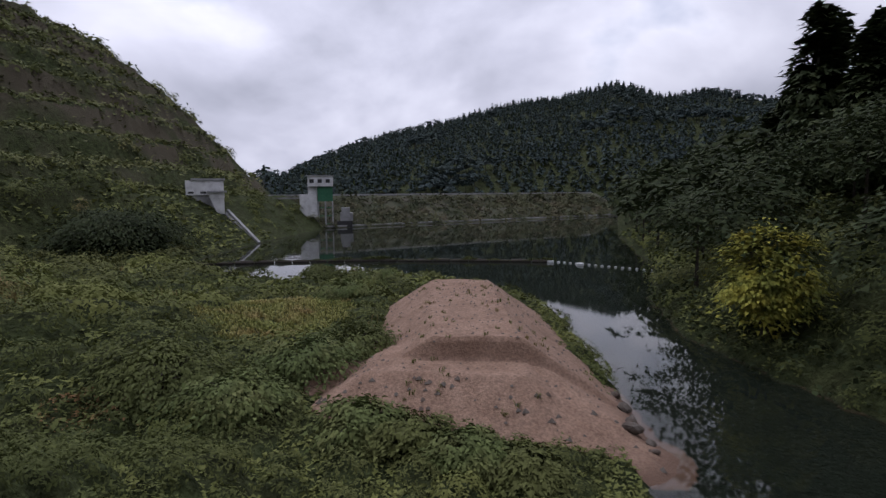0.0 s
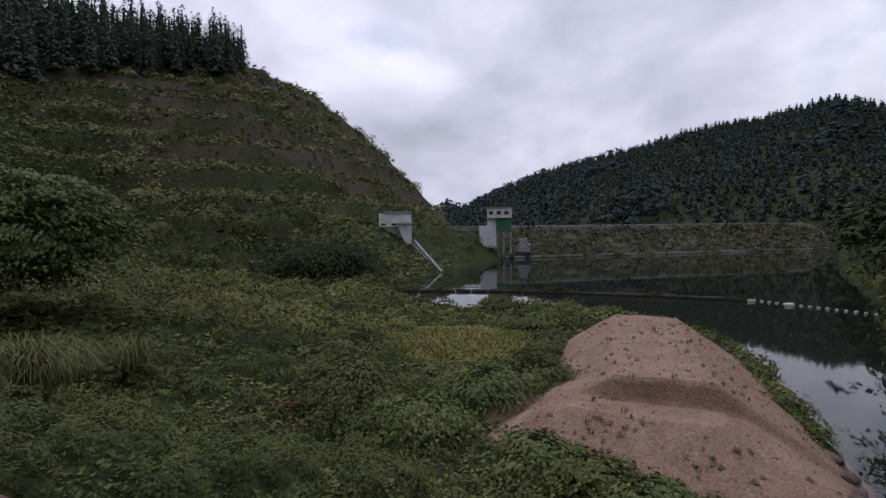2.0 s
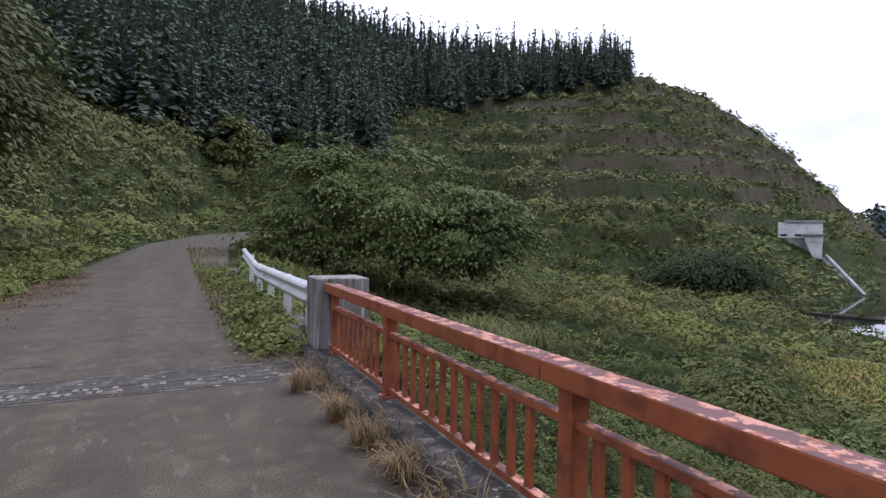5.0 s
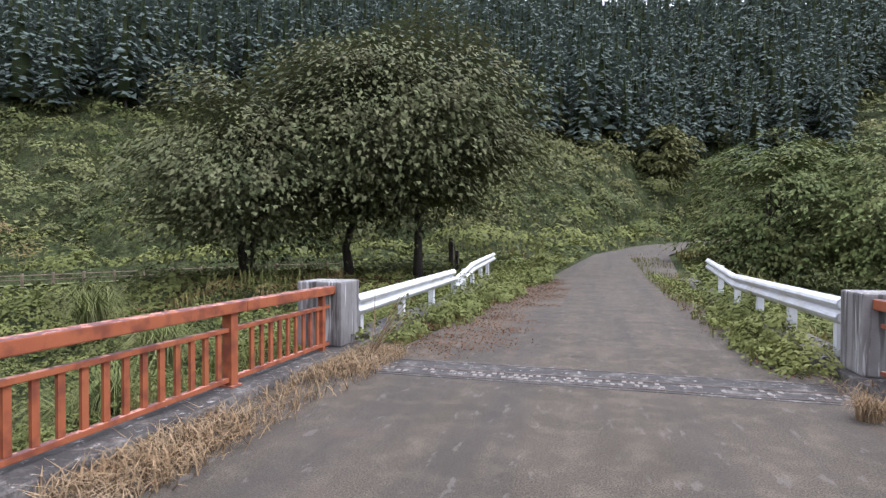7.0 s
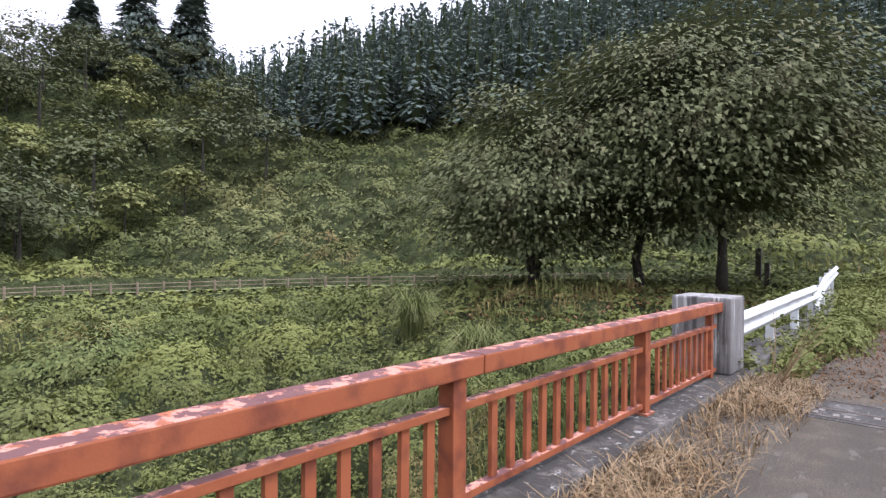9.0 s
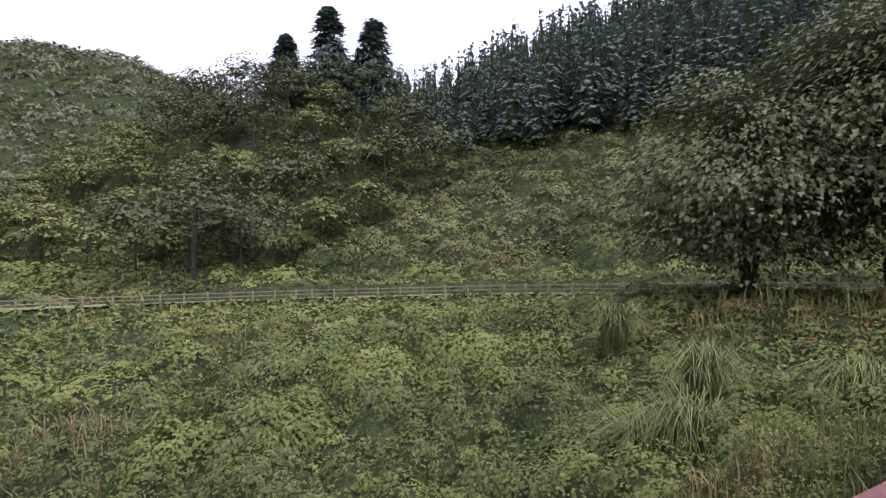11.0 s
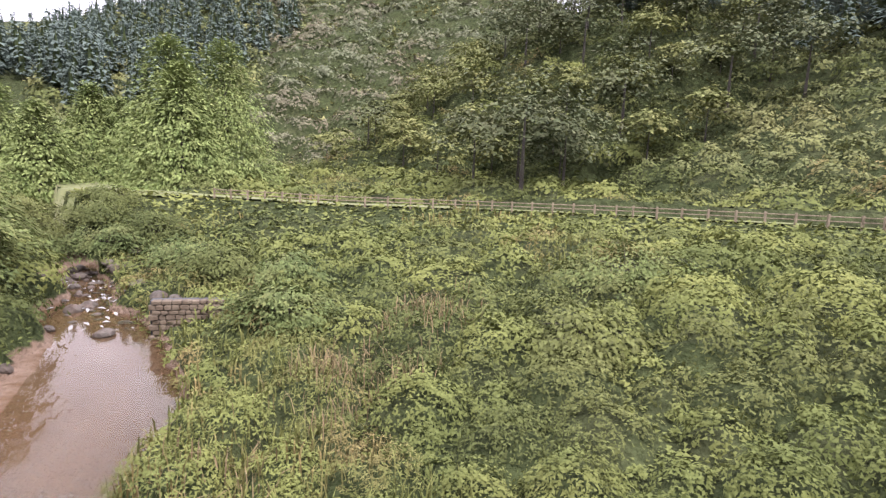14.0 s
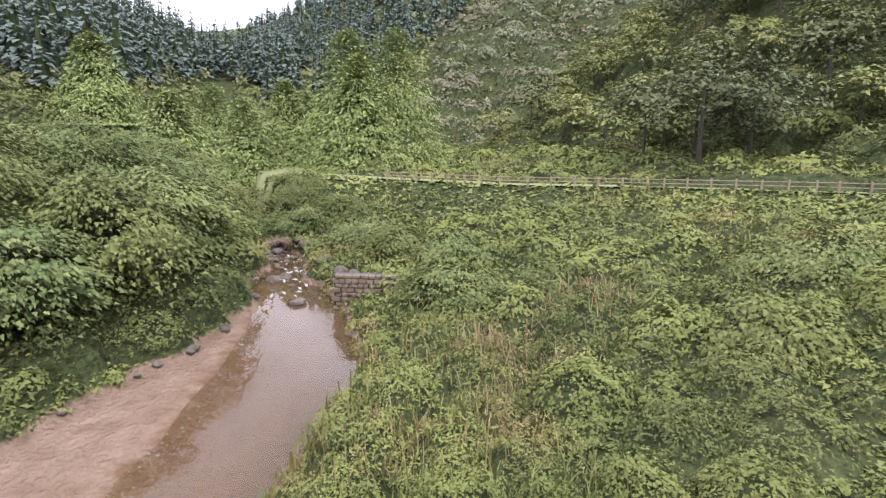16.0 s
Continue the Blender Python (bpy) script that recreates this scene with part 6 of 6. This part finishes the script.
def build_gabion():
    """A dry stone wall end beside the riffle; each stone is a piece of it."""
    root = thing("stone_wall", -29.3, -12.9, -7.1, 103)
    part("core", box_bm(-1.6, 1.6, -0.1, 0.5, 0, 1.85), M_DARK, root)
    q = random.Random(4)
    z = 0.0
    row = 0
    while z < 1.8:
        h = q.uniform(0.2, 0.28)
        x = -1.65 + (row % 2) * 0.15
        while x < 1.5:
            w = q.uniform(0.26, 0.46)
            y0 = -0.32 + q.uniform(-0.05, 0.05)
            part("stone", box_bm(x + 0.012, x + w - 0.012, y0, 0.1, z + 0.012, z + h - 0.012, bevel=0.05), M_WALLSTONE, root)
            x += w
        z += h
        row += 1
    tagged(root, "low dry stone retaining wall half hidden by growth", "stone wall")


build_gabion()


# ---- growth beside the road and on the bridge ----
M_PALE = make_material("pale_joint_mortar", (0.130, 0.115, 0.098), (0.200, 0.178, 0.155), scale=9, rough=0.9, bump=0.3, bump_scale=60)
def strip_blades(name, label, n, x0, x1, y0, y1, h0, h1, w, material, zf, spread=0.9, dens=None):
    x, y = rng.uniform(x0, x1, n), rng.uniform(y0, y1, n)
    if dens is not None:
        keep = rng.random(n) < dens(x, y)
        x, y = x[keep], y[keep]
    v, f = blades(x, y, zf(x, y), rng.uniform(h0, h1, len(x)), np.full(len(x), w) * rng.uniform(0.6, 1.3, len(x)), spread)
    tagged(quads_mesh(name, v, f, material), label, "plants", kind="stuff")


def strip_leaves(name, label, n, x0, x1, y0, y1, hmax, size, material, zf, dens=None):
    x, y = rng.uniform(x0, x1, n), rng.uniform(y0, y1, n)
    if dens is not None:
        keep = rng.random(n) < dens(x, y)
        x, y = x[keep], y[keep]
    k = len(x)
    hump = np.clip(0.55 + 0.6 * value_noise(x, y, 1.1, 81) + 0.2 * value_noise(x, y, 0.4, 82), 0.05, 1.1) * hmax
    z = zf(x, y) + hump * rng.uniform(0.25, 1.0, k)
    nrm = unit(np.array([0, 0, 1.0]) + rng.normal(size=(k, 3)) * 0.5)
    v, f = leaf_quads(np.stack([x, y, z], -1), nrm, size * rng.uniform(0.6, 1.4, k), 0.65)
    tagged(quads_mesh(name, v, f, material), label, "plants", kind="stuff")


def road_z(x, y):
    return along(ROAD, x, y, ROAD_Z)[1] - 0.03


def patchy(size, seed, bias=0.0):
    return lambda x, y: np.clip(0.5 + bias + value_noise(x, y, size, seed), 0, 1)


strip_blades("dry_grass", "bleached dry grass lying along the kerb", 8500, -3.22, -2.35, 0.8, 7.6, 0.03, 0.18, 0.010, M_DRY, lambda x, y: np.where(x < -3.25, KERB_Z, 0.0), 2.2,
             lambda x, y: np.clip((0.25 + 1.3 * value_noise(x, y, 0.9, 91) + 0.35 * smooth_step(3.5, 6.0, y)) * smooth_step(-2.35, -2.9, x + 0.12 * value_noise(x, y, 0.7, 92) - 0.05 * (y - 3)), 0, 1))
strip_blades("dry_grass", "tufts of bleached grass beside the kerb", 900, 2.95, 3.3, 1.5, 7.4, 0.03, 0.16, 0.010, M_DRY, lambda x, y: np.where(x > 3.25, KERB_Z, 0.0), 3.0,
             lambda x, y: np.clip((0.3 + 1.3 * value_noise(x, y, 0.9, 93)), 0, 1))
strip_leaves("roadside_weeds", "green weeds spilling over the road edge", 15000, -5.0, -2.2, 7.4, 30, 0.75, 0.085, M_KUDZU, road_z, lambda x, y: np.clip(0.65 + 0.8 * value_noise(x, y, 2.0, 94), 0, 1) * smooth_step(-2.1, -3.0, x - 0.25 * value_noise(x, y, 2.3, 95)))
strip_leaves("roadside_weeds", "low green weeds along the road edge by the guardrail", 7000, 2.2, 3.4, 7.2, 24, 0.42, 0.085, M_KUDZU, road_z, lambda x, y: np.clip(0.6 + 0.8 * value_noise(x, y, 1.7, 96), 0, 1) * smooth_step(2.2, 2.75, x + 0.2 * value_noise(x, y, 1.9, 97)))
strip_blades("roadside_grass", "short grass growing along the road edge", 2200, -3.3, -2.3, 8, 44, 0.1, 0.3, 0.02, M_GRASS, road_z, 0.7, patchy(1.8, 98, 0.1))
strip_blades("roadside_grass", "short grass growing along the road shoulder", 3600, 2.3, 4.2, 8, 44, 0.1, 0.35, 0.02, M_GRASS, road_z, 0.7, patchy(1.8, 99))

strip_leaves("leaf_litter", "brown leaf litter drifted along the road edge", 20000, -3.2, -0.6, 7.3, 24, 0.03, 0.034, M_LITTER, lambda x, y: road_z(x, y) + 0.01,
             lambda x, y: np.clip(1.1 * smooth_step(-0.7, -1.9, x + 0.6 * value_noise(x, y, 2.0, 131)) + 0.6 * value_noise(x, y, 0.8, 132), 0, 1))
strip_leaves("leaf_litter", "brown leaf litter along the guardrail footing", 1500, 2.0, 3.2, 7.3, 22, 0.03, 0.05, M_LITTER, lambda x, y: road_z(x, y) + 0.01,
             lambda x, y: np.clip(smooth_step(2.1, 2.7, x) + 0.6 * value_noise(x, y, 0.8, 133) - 0.2, 0, 1))


def arching_blades(x, y, h, w, reach):
    """Long blades that rise, bend over and hang: four short strips each."""
    k = len(x)
    a = rng.uniform(0, 2 * np.pi, k)
    d = np.stack([np.cos(a), np.sin(a), np.zeros(k)], -1)
    s = np.stack([-np.sin(a), np.cos(a), np.zeros(k)], -1) * w * 0.5
    far, pts = rng.uniform(0.35, 1.0, k) * reach * h, []
    for u in (0.0, 0.3, 0.6, 0.85, 1.0):
        mid = np.stack([x, y, np.zeros(k)], -1) + d * (far * u ** 1.4)[:, None] + np.array([0, 0, 1.0]) * (h * (2.6 * u - 2.1 * u * u))[:, None]
        pts.append((mid - s * (1 - 0.85 * u), mid + s * (1 - 0.85 * u)))
    v = np.concatenate([np.stack([p[0], p[1], q[1], q[0]], 1) for p, q in zip(pts, pts[1:])]).reshape(-1, 3)
    return v, np.arange(len(v)).reshape(-1, 4)


def tuft(name, label, x, y, n, h, w, spread, radius, material, group, seed, z=None):
    """One clump of arching blades."""
    global rng
    rng = np.random.default_rng(seed)
    a, r = rng.uniform(0, 6.283, n), radius * np.sqrt(rng.uniform(0, 1, n))
    v, f = arching_blades(r * np.cos(a), r * np.sin(a), rng.uniform(0.55, 1.0, n) * h, w, spread)
    ob = quads_mesh(name, v, f, material)
    ob.location = (x, y, float(terrain(np.array([x]), np.array([y]))[0]) if z is None else z)
    tagged(ob, label, "grass", group)


PG = "pampas tufts"
M_PAMPAS = leaf_material("pampas_blades", (0.100, 0.120, 0.040), (0.140, 0.150, 0.055), (0.200, 0.175, 0.090), scale=2, scale2=1.0)
for i, (x, y, h) in enumerate(((-17.0, 15.2, 2.6), (-12.0, 13.0, 2.4), (-10.0, 9.5, 2.0), (15.4, 22.4, 2.4), (17.5, 21.9, 2.4), (12.5, 19.0, 2.3), (-11.5, 10.0, 1.9), (-8.5, 13.5, 2.0), (10.5, 15.5, 2.2))):
    tuft("pampas_tuft", "arching tuft of green pampas grass on the slope", x, y, 340, h, 0.04, 1.1, 0.4, M_PAMPAS, PG, 500 + i)
for i, (x, y) in enumerate(((2.85, 5.7), (2.95, 4.6), (3.0, 3.9), (3.05, 3.2))):
    tuft("dry_tuft", "dried grass tuft lying against the kerb", x, y, 160, 0.3, 0.01, 1.1, 0.1, M_DRY, "dry tufts", 520 + i, z=0.0)


# weeds, pebbles and clods on the sand heap
def on_heap(n, seed):
    q = np.random.default_rng(seed)
    x, y = q.uniform(18.5, 42, n), q.uniform(-4.5, 10.5, n)
    z = heap_height(x, y)
    ok = (z > terrain(x, y) + 0.05) & (z > -6.9)
    return x[ok], y[ok], z[ok], q


x, y, z, q = on_heap(900, 601)
n = len(x)
v0 = np.array([[1, 0, 0], [-0.5, 0.87, 0], [-0.5, -0.87, 0], [0, 0, 0.8]])
f0 = np.array([[0, 1, 3], [1, 2, 3], [2, 0, 3]])
s = q.uniform(0.03, 0.11, n) * (1 + 0.8 * (x < 23))
a = q.uniform(0, 6.28, n)
V = np.stack([np.cos(a)[:, None] * v0[:, 0] - np.sin(a)[:, None] * v0[:, 1], np.sin(a)[:, None] * v0[:, 0] + np.cos(a)[:, None] * v0[:, 1], np.ones((n, 1)) * v0[:, 2] - 0.1], -1) * s[:, None, None]
V += np.stack([x, y, z], -1)[:, None]
F = (np.arange(n)[:, None, None] * 4 + f0).reshape(-1, 3)
tagged(quads_mesh("pebbles", V.reshape(-1, 3), F, M_STONE), "loose pebbles and clods on the sand heap", "stones", kind="stuff")
x, y, z, q = on_heap(260, 602)
ok = value_noise(x, y, 2.2, 63) > -0.1
x, y, z = np.repeat(x[ok], 9), np.repeat(y[ok], 9), np.repeat(z[ok], 9)
x, y = x + q.normal(size=len(x)) * 0.06, y + q.normal(size=len(x)) * 0.06
v, f = blades(x, y, z - 0.02, q.uniform(0.08, 0.26, len(x)), np.full(len(x), 0.03), 1.0)
tagged(quads_mesh("heap_weeds", v, f, M_GRASS), "scattered small weeds sprouting on the sand heap", "plants", kind="stuff")
# growth along the water side of the spit
strip_leaves("spit_growth", "green weeds along the water side of the spit", 9000, 26, 50, -5.5, 6, 0.65, 0.16, M_KUDZU, lambda x, y: looked_up(x, y, 0), lambda x, y: ((heap_height(x, y) < -6.4) & (looked_up(x, y, 1) > -0.3) & (looked_up(x, y, 1) < 1.3)) * 1.0)


strip_leaves("bank_overhang", "vines hanging over the earth bank of the stream", 16000, -46, 2, -34, -14, 0.9, 0.16, M_KUDZU, lambda x, y: np.maximum(looked_up(x, y, 0), WATER) + 0.15,
             lambda x, y: ((-looked_up(x, y, 2) > -0.35 + 0.5 * value_noise(x, y, 1.5, 111)) & (-looked_up(x, y, 2) < 3.5)) * 1.0)
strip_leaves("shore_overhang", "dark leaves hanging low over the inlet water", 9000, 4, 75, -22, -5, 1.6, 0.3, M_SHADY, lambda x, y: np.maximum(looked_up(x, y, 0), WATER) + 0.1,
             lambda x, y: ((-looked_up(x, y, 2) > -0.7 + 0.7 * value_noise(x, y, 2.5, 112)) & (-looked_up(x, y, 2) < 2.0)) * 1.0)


# ---- kerbs under the guardrails, expansion joint bars ----
def guard_kerb(line, label):
    bm = bmesh.new()
    rows = []
    for x, y, z in line:
        rows.append([bm.verts.new(c) for c in ((x - 0.28, y, z - 0.5), (x - 0.28, y, z + 0.12), (x - 0.25, y, z + 0.15), (x + 0.25, y, z + 0.15), (x + 0.28, y, z + 0.12), (x + 0.28, y, z - 0.5))])
    for a, b in zip(rows, rows[1:]):
        for k in range(5):
            bm.faces.new((a[k], b[k], b[k + 1], a[k + 1]))
    bm.faces.new(rows[0])
    bm.faces.new(list(reversed(rows[-1])))
    tagged(mesh_object("guardrail_footing", bm, M_CONCRETE), label, "kerb", "guardrail footings")


guard_kerb([(3.5, 8.02, 0.02), (3.5, 15.3, 0.04), (3.75, 23.8, 0.1)], "stained concrete footing under the guardrail")
guard_kerb([(-3.55, 8.02, 0.02), (-3.55, 14.4, 0.03), (-4.5, 25.2, 0.12)], "stained concrete footing half covered by weeds")
joint = bpy.data.objects["expansion_joint"]
for y in (6.28, 6.62, 6.66, 7.06):
    part("edge_bar", box_bm(-3.2, 3.2, y, y + 0.025, 0.0, 0.012), M_STONE, joint)
q = random.Random(8)
tooth = None
for i in range(67):
    for row in (0, 1):
        x = -3.1 + i * 0.093 + row * 0.045
        if q.random() < 0.5:
            if tooth is None:
                tooth = box_bm(-0.026, 0.026, -0.05, 0.05, 0.004, 0.014)
                tooth = part("tooth", tooth, M_PALE, joint).data
                continue
            ob = new("tooth", tooth)
            ob.parent, ob.location = joint, (x, 6.42 + row * 0.13 + q.uniform(-0.01, 0.01), 0)


# ---- gravel of the shallows ----
def build_gravel():
    q = np.random.default_rng(71)
    n = 2800
    x, y = q.uniform(-24, 4, n), q.uniform(-18, -6, n)
    dn, ds = looked_up(x, y, 1), looked_up(x, y, 2)
    ok = (dn < -0.3) & (ds > 0.3) & (value_noise(x, y, 3.5, 121) + 0.06 * (x + 14) > -0.15) & (looked_up(x, y, 0) < WATER + 0.06)
    x, y = x[ok], y[ok]
    n = len(x)
    s, a = q.uniform(0.02, 0.07, n), q.uniform(0, 6.28, n)
    v0 = np.array([[1, 0, 0], [0.2, 0.75, 0], [-0.9, 0.2, 0], [-0.1, -0.7, 0], [0.1, 0.0, 0.6]])
    f0 = np.array([[0, 1, 4], [1, 2, 4], [2, 3, 4], [3, 0, 4]])
    V = np.stack([np.cos(a)[:, None] * v0[:, 0] - np.sin(a)[:, None] * v0[:, 1], np.sin(a)[:, None] * v0[:, 0] + np.cos(a)[:, None] * v0[:, 1], np.ones((n, 1)) * v0[:, 2] - 0.1], -1) * s[:, None, None]
    V += np.stack([x, y, looked_up(x, y, 0)], -1)[:, None]
    F = (np.arange(n)[:, None, None] * 5 + f0).reshape(-1, 3)
    tagged(quads_mesh("gravel", V.reshape(-1, 3), F, M_PALE), "pale gravel scattered over the sandy shallows", "gravel", kind="stuff")


build_gravel()


# ---- grass of the clearing on the spit, and of the dam face ----
M_FIELD = leaf_material("yellowing_field_grass", (0.200, 0.220, 0.065), (0.280, 0.250, 0.085), (0.300, 0.190, 0.090), scale=0.35, scale2=0.4, amount2=0.7)
strip_blades("field_grass", "short yellowing grass of a clearing on the spit", 16000, 26, 44, 9, 22, 0.12, 0.34, 0.07, M_FIELD, lambda x, y: looked_up(x, y, 0) - 0.02, 1.2,
             lambda x, y: kinds_of_ground(x, y)[1] * 1.0)
M_DAMGRASS = leaf_material("dam_grass", (0.060, 0.070, 0.036), (0.105, 0.105, 0.055), (0.14, 0.115, 0.075), scale=0.12, scale2=0.2, amount2=0.7)
q = np.random.default_rng(91)
n = 1500
u, w = q.uniform(2, 158, n), q.uniform(0.5, 20, n)
zz = np.interp(w, [0.0, 1.6, 3.4, 10.0, 11.4, 18.5, 20.5], [-7.0, -6.3, -6.25, -3.2, -3.15, 0.4, 1.5])
lush = (0.35 + 0.8 * np.clip(value_noise(u, w * 4, 9, 92), 0, 1)) * np.where(np.abs(w - 11) < 1.2, 0.5, 1.0)
build_leaves("dam_grass", "rough grass and low scrub on the dam face", np.stack([124.0 + 0.678 * u + 0.734 * w, 77.4 - 0.734 * u + 0.678 * w, zz - 0.1, q.uniform(0.9, 2.2, n), lush], -1), 0.005, 0.5, 1.2, 0.5, M_DAMGRASS, 0.5)

# weeds grown over the boom, and broken water of the riffle
q = np.random.default_rng(93)
n = 2600
u = q.uniform(0, 1, n)
bx, by = np.interp(u, [0, 0.29, 0.5, 0.78, 1], [66, 71, 73.4, 74.2, 74.0]), np.interp(u, [0, 0.29, 0.5, 0.78, 1], [47, 33, 22, 8, -2.6])
tall = np.clip(0.25 + 0.5 * value_noise(bx * 3, by, 1.6, 94), 0.08, 0.8)
v, f = blades(bx + q.normal(size=n) * 0.16, by + q.normal(size=n) * 0.16, np.full(n, WATER + 0.22), tall * q.uniform(0.5, 1, n), np.full(n, 0.1), 0.8)
tagged(quads_mesh("boom_weeds", v, f, M_SHRUB), "weeds grown along the floating boom", "plants", kind="stuff")
M_FOAM = make_material("white_water", (0.220, 0.215, 0.200), (0.320, 0.310, 0.300), scale=8, rough=0.5, bump=0.3)
n = 60
u = q.uniform(0, 1, n)
c = np.stack([-29.5 - 12.0 * u + q.normal(size=n) * 0.9, -17.2 - 8.6 * u + q.normal(size=n) * 1.1, np.full(n, WATER + 0.03)], -1)
c[:, 2] = np.maximum(c[:, 2], terrain(c[:, 0], c[:, 1]) + 0.04)
v, f = leaf_quads(c, np.array([0.15, 0.1, 1.0]) + q.normal(size=(n, 3)) * 0.25, q.uniform(0.2, 0.5, n), 0.45)
tagged(quads_mesh("foam", v, f, M_FOAM), "small patches of white water between the boulders", "water", kind="stuff")

# leafy clumps at the road edges
q = np.random.default_rng(95)
edge = []
for side, n, y0, y1 in ((-1, 26, 8.3, 26.0), (1, 18, 7.9, 20.0)):
    ys = q.uniform(y0, y1, n)
    xs = side * q.uniform(2.65, 3.3, n) + np.interp(ys, [8, 25], [0, 0.9])
    for x, y in zip(xs, ys):
        rad = q.uniform(0.25, 0.62)
        edge.append((x, y, float(road_z(np.array([x]), np.array([y]))[0]) - 0.05, rad, rad * q.uniform(0.7, 1.3)))
build_leaves("roadside_clumps", "leafy green weed clumps in front of the guardrails", np.array(edge), 0.0062, 0.06, 0.14, 1.1, M_KUDZU, 0.6)


def wooden_post(x, y, h, w):
    bm = box_bm(-w, w, -w, w, -0.3, h, bevel=0.02)
    ob = mesh_object("wooden_post", bm, M_BARK)
    ob.location = (x, y, float(terrain(np.array([x]), np.array([y]))[0]))
    tagged(ob, "dark upright wooden post beside the path", "post", "wooden posts by the path")


wooden_post(-9.15, 35.3, 1.9, 0.14)
wooden_post(-8.45, 34.0, 1.3, 0.12)
q = random.Random(12)
bm = bmesh.new()
for i in range(9):
    a, reach, up = q.uniform(-0.9, 2.2), q.uniform(0.25, 0.8), q.uniform(0.55, 1.0)
    tip = Vector((math.cos(a) * reach, math.sin(a) * reach, up))
    tube(bm, [(q.uniform(-0.08, 0.08), q.uniform(-0.08, 0.08), 0.0), tip * 0.5 + Vector((0, 0, 0.1)), tip], [0.009, 0.007, 0.004], 4)
stalks = mesh_object("dead_stalks", bm, M_DRY)
stalks.location = (-2.85, 7.2, 0.0)
tagged(stalks, "tall bleached dead weed stalks beside the pillar", "weeds")

# reddening vines, dry reddish grass and fallen leaves in patches
M_REDVINE = leaf_material("reddening_vine_leaves", (0.15, 0.105, 0.045), (0.20, 0.11, 0.05), (0.16, 0.15, 0.05), scale=0.6, scale2=0.8)
M_RUSSET = leaf_material("russet_grass", (0.165, 0.120, 0.066), (0.200, 0.145, 0.080), (0.150, 0.150, 0.060), scale=0.7, scale2=0.6)


def patch(cx, cy, rx, ry):
    return lambda x, y: np.clip(1.35 - np.hypot((x - cx) / rx, (y - cy) / ry) + 0.5 * value_noise(x, y, 0.9, 141), 0, 1) * (np.hypot((x - cx) / rx, (y - cy) / ry) < 1.25)


def on_growth(x, y):
    return surface_at(x, y) - 0.1


strip_leaves("reddening_vines", "vines turning reddish brown among the green growth", 2600, 17.5, 22.5, 12.5, 17.0, 0.3, 0.14, M_REDVINE, on_growth, patch(20, 14.8, 1.9, 1.5))
for cx, cy, rx, ry, n in ((-21.0, -2.8, 3.2, 2.0, 620), (-18.6, -4.0, 2.6, 1.6, 420), (-15.0, -5.6, 2.0, 1.2, 260), (-24.5, -1.0, 2.4, 1.8, 300)):
    strip_blades("russet_grass", "dry reddish grass standing among the bank weeds", n, cx - rx * 1.2, cx + rx * 1.2, cy - ry * 1.2, cy + ry * 1.2, 0.3, 0.75, 0.03, M_RUSSET, on_growth, 0.9, patch(cx, cy, rx, ry))
strip_leaves("leaf_litter", "fallen brown leaves on the ground under the chestnuts", 5200, -20, -6, 17, 30, 0.08, 0.16, M_LITTER, lambda x, y: looked_up(x, y, 0) + canopy(x, y) + 0.06, patch(-12.5, 23.5, 7.0, 6.0))
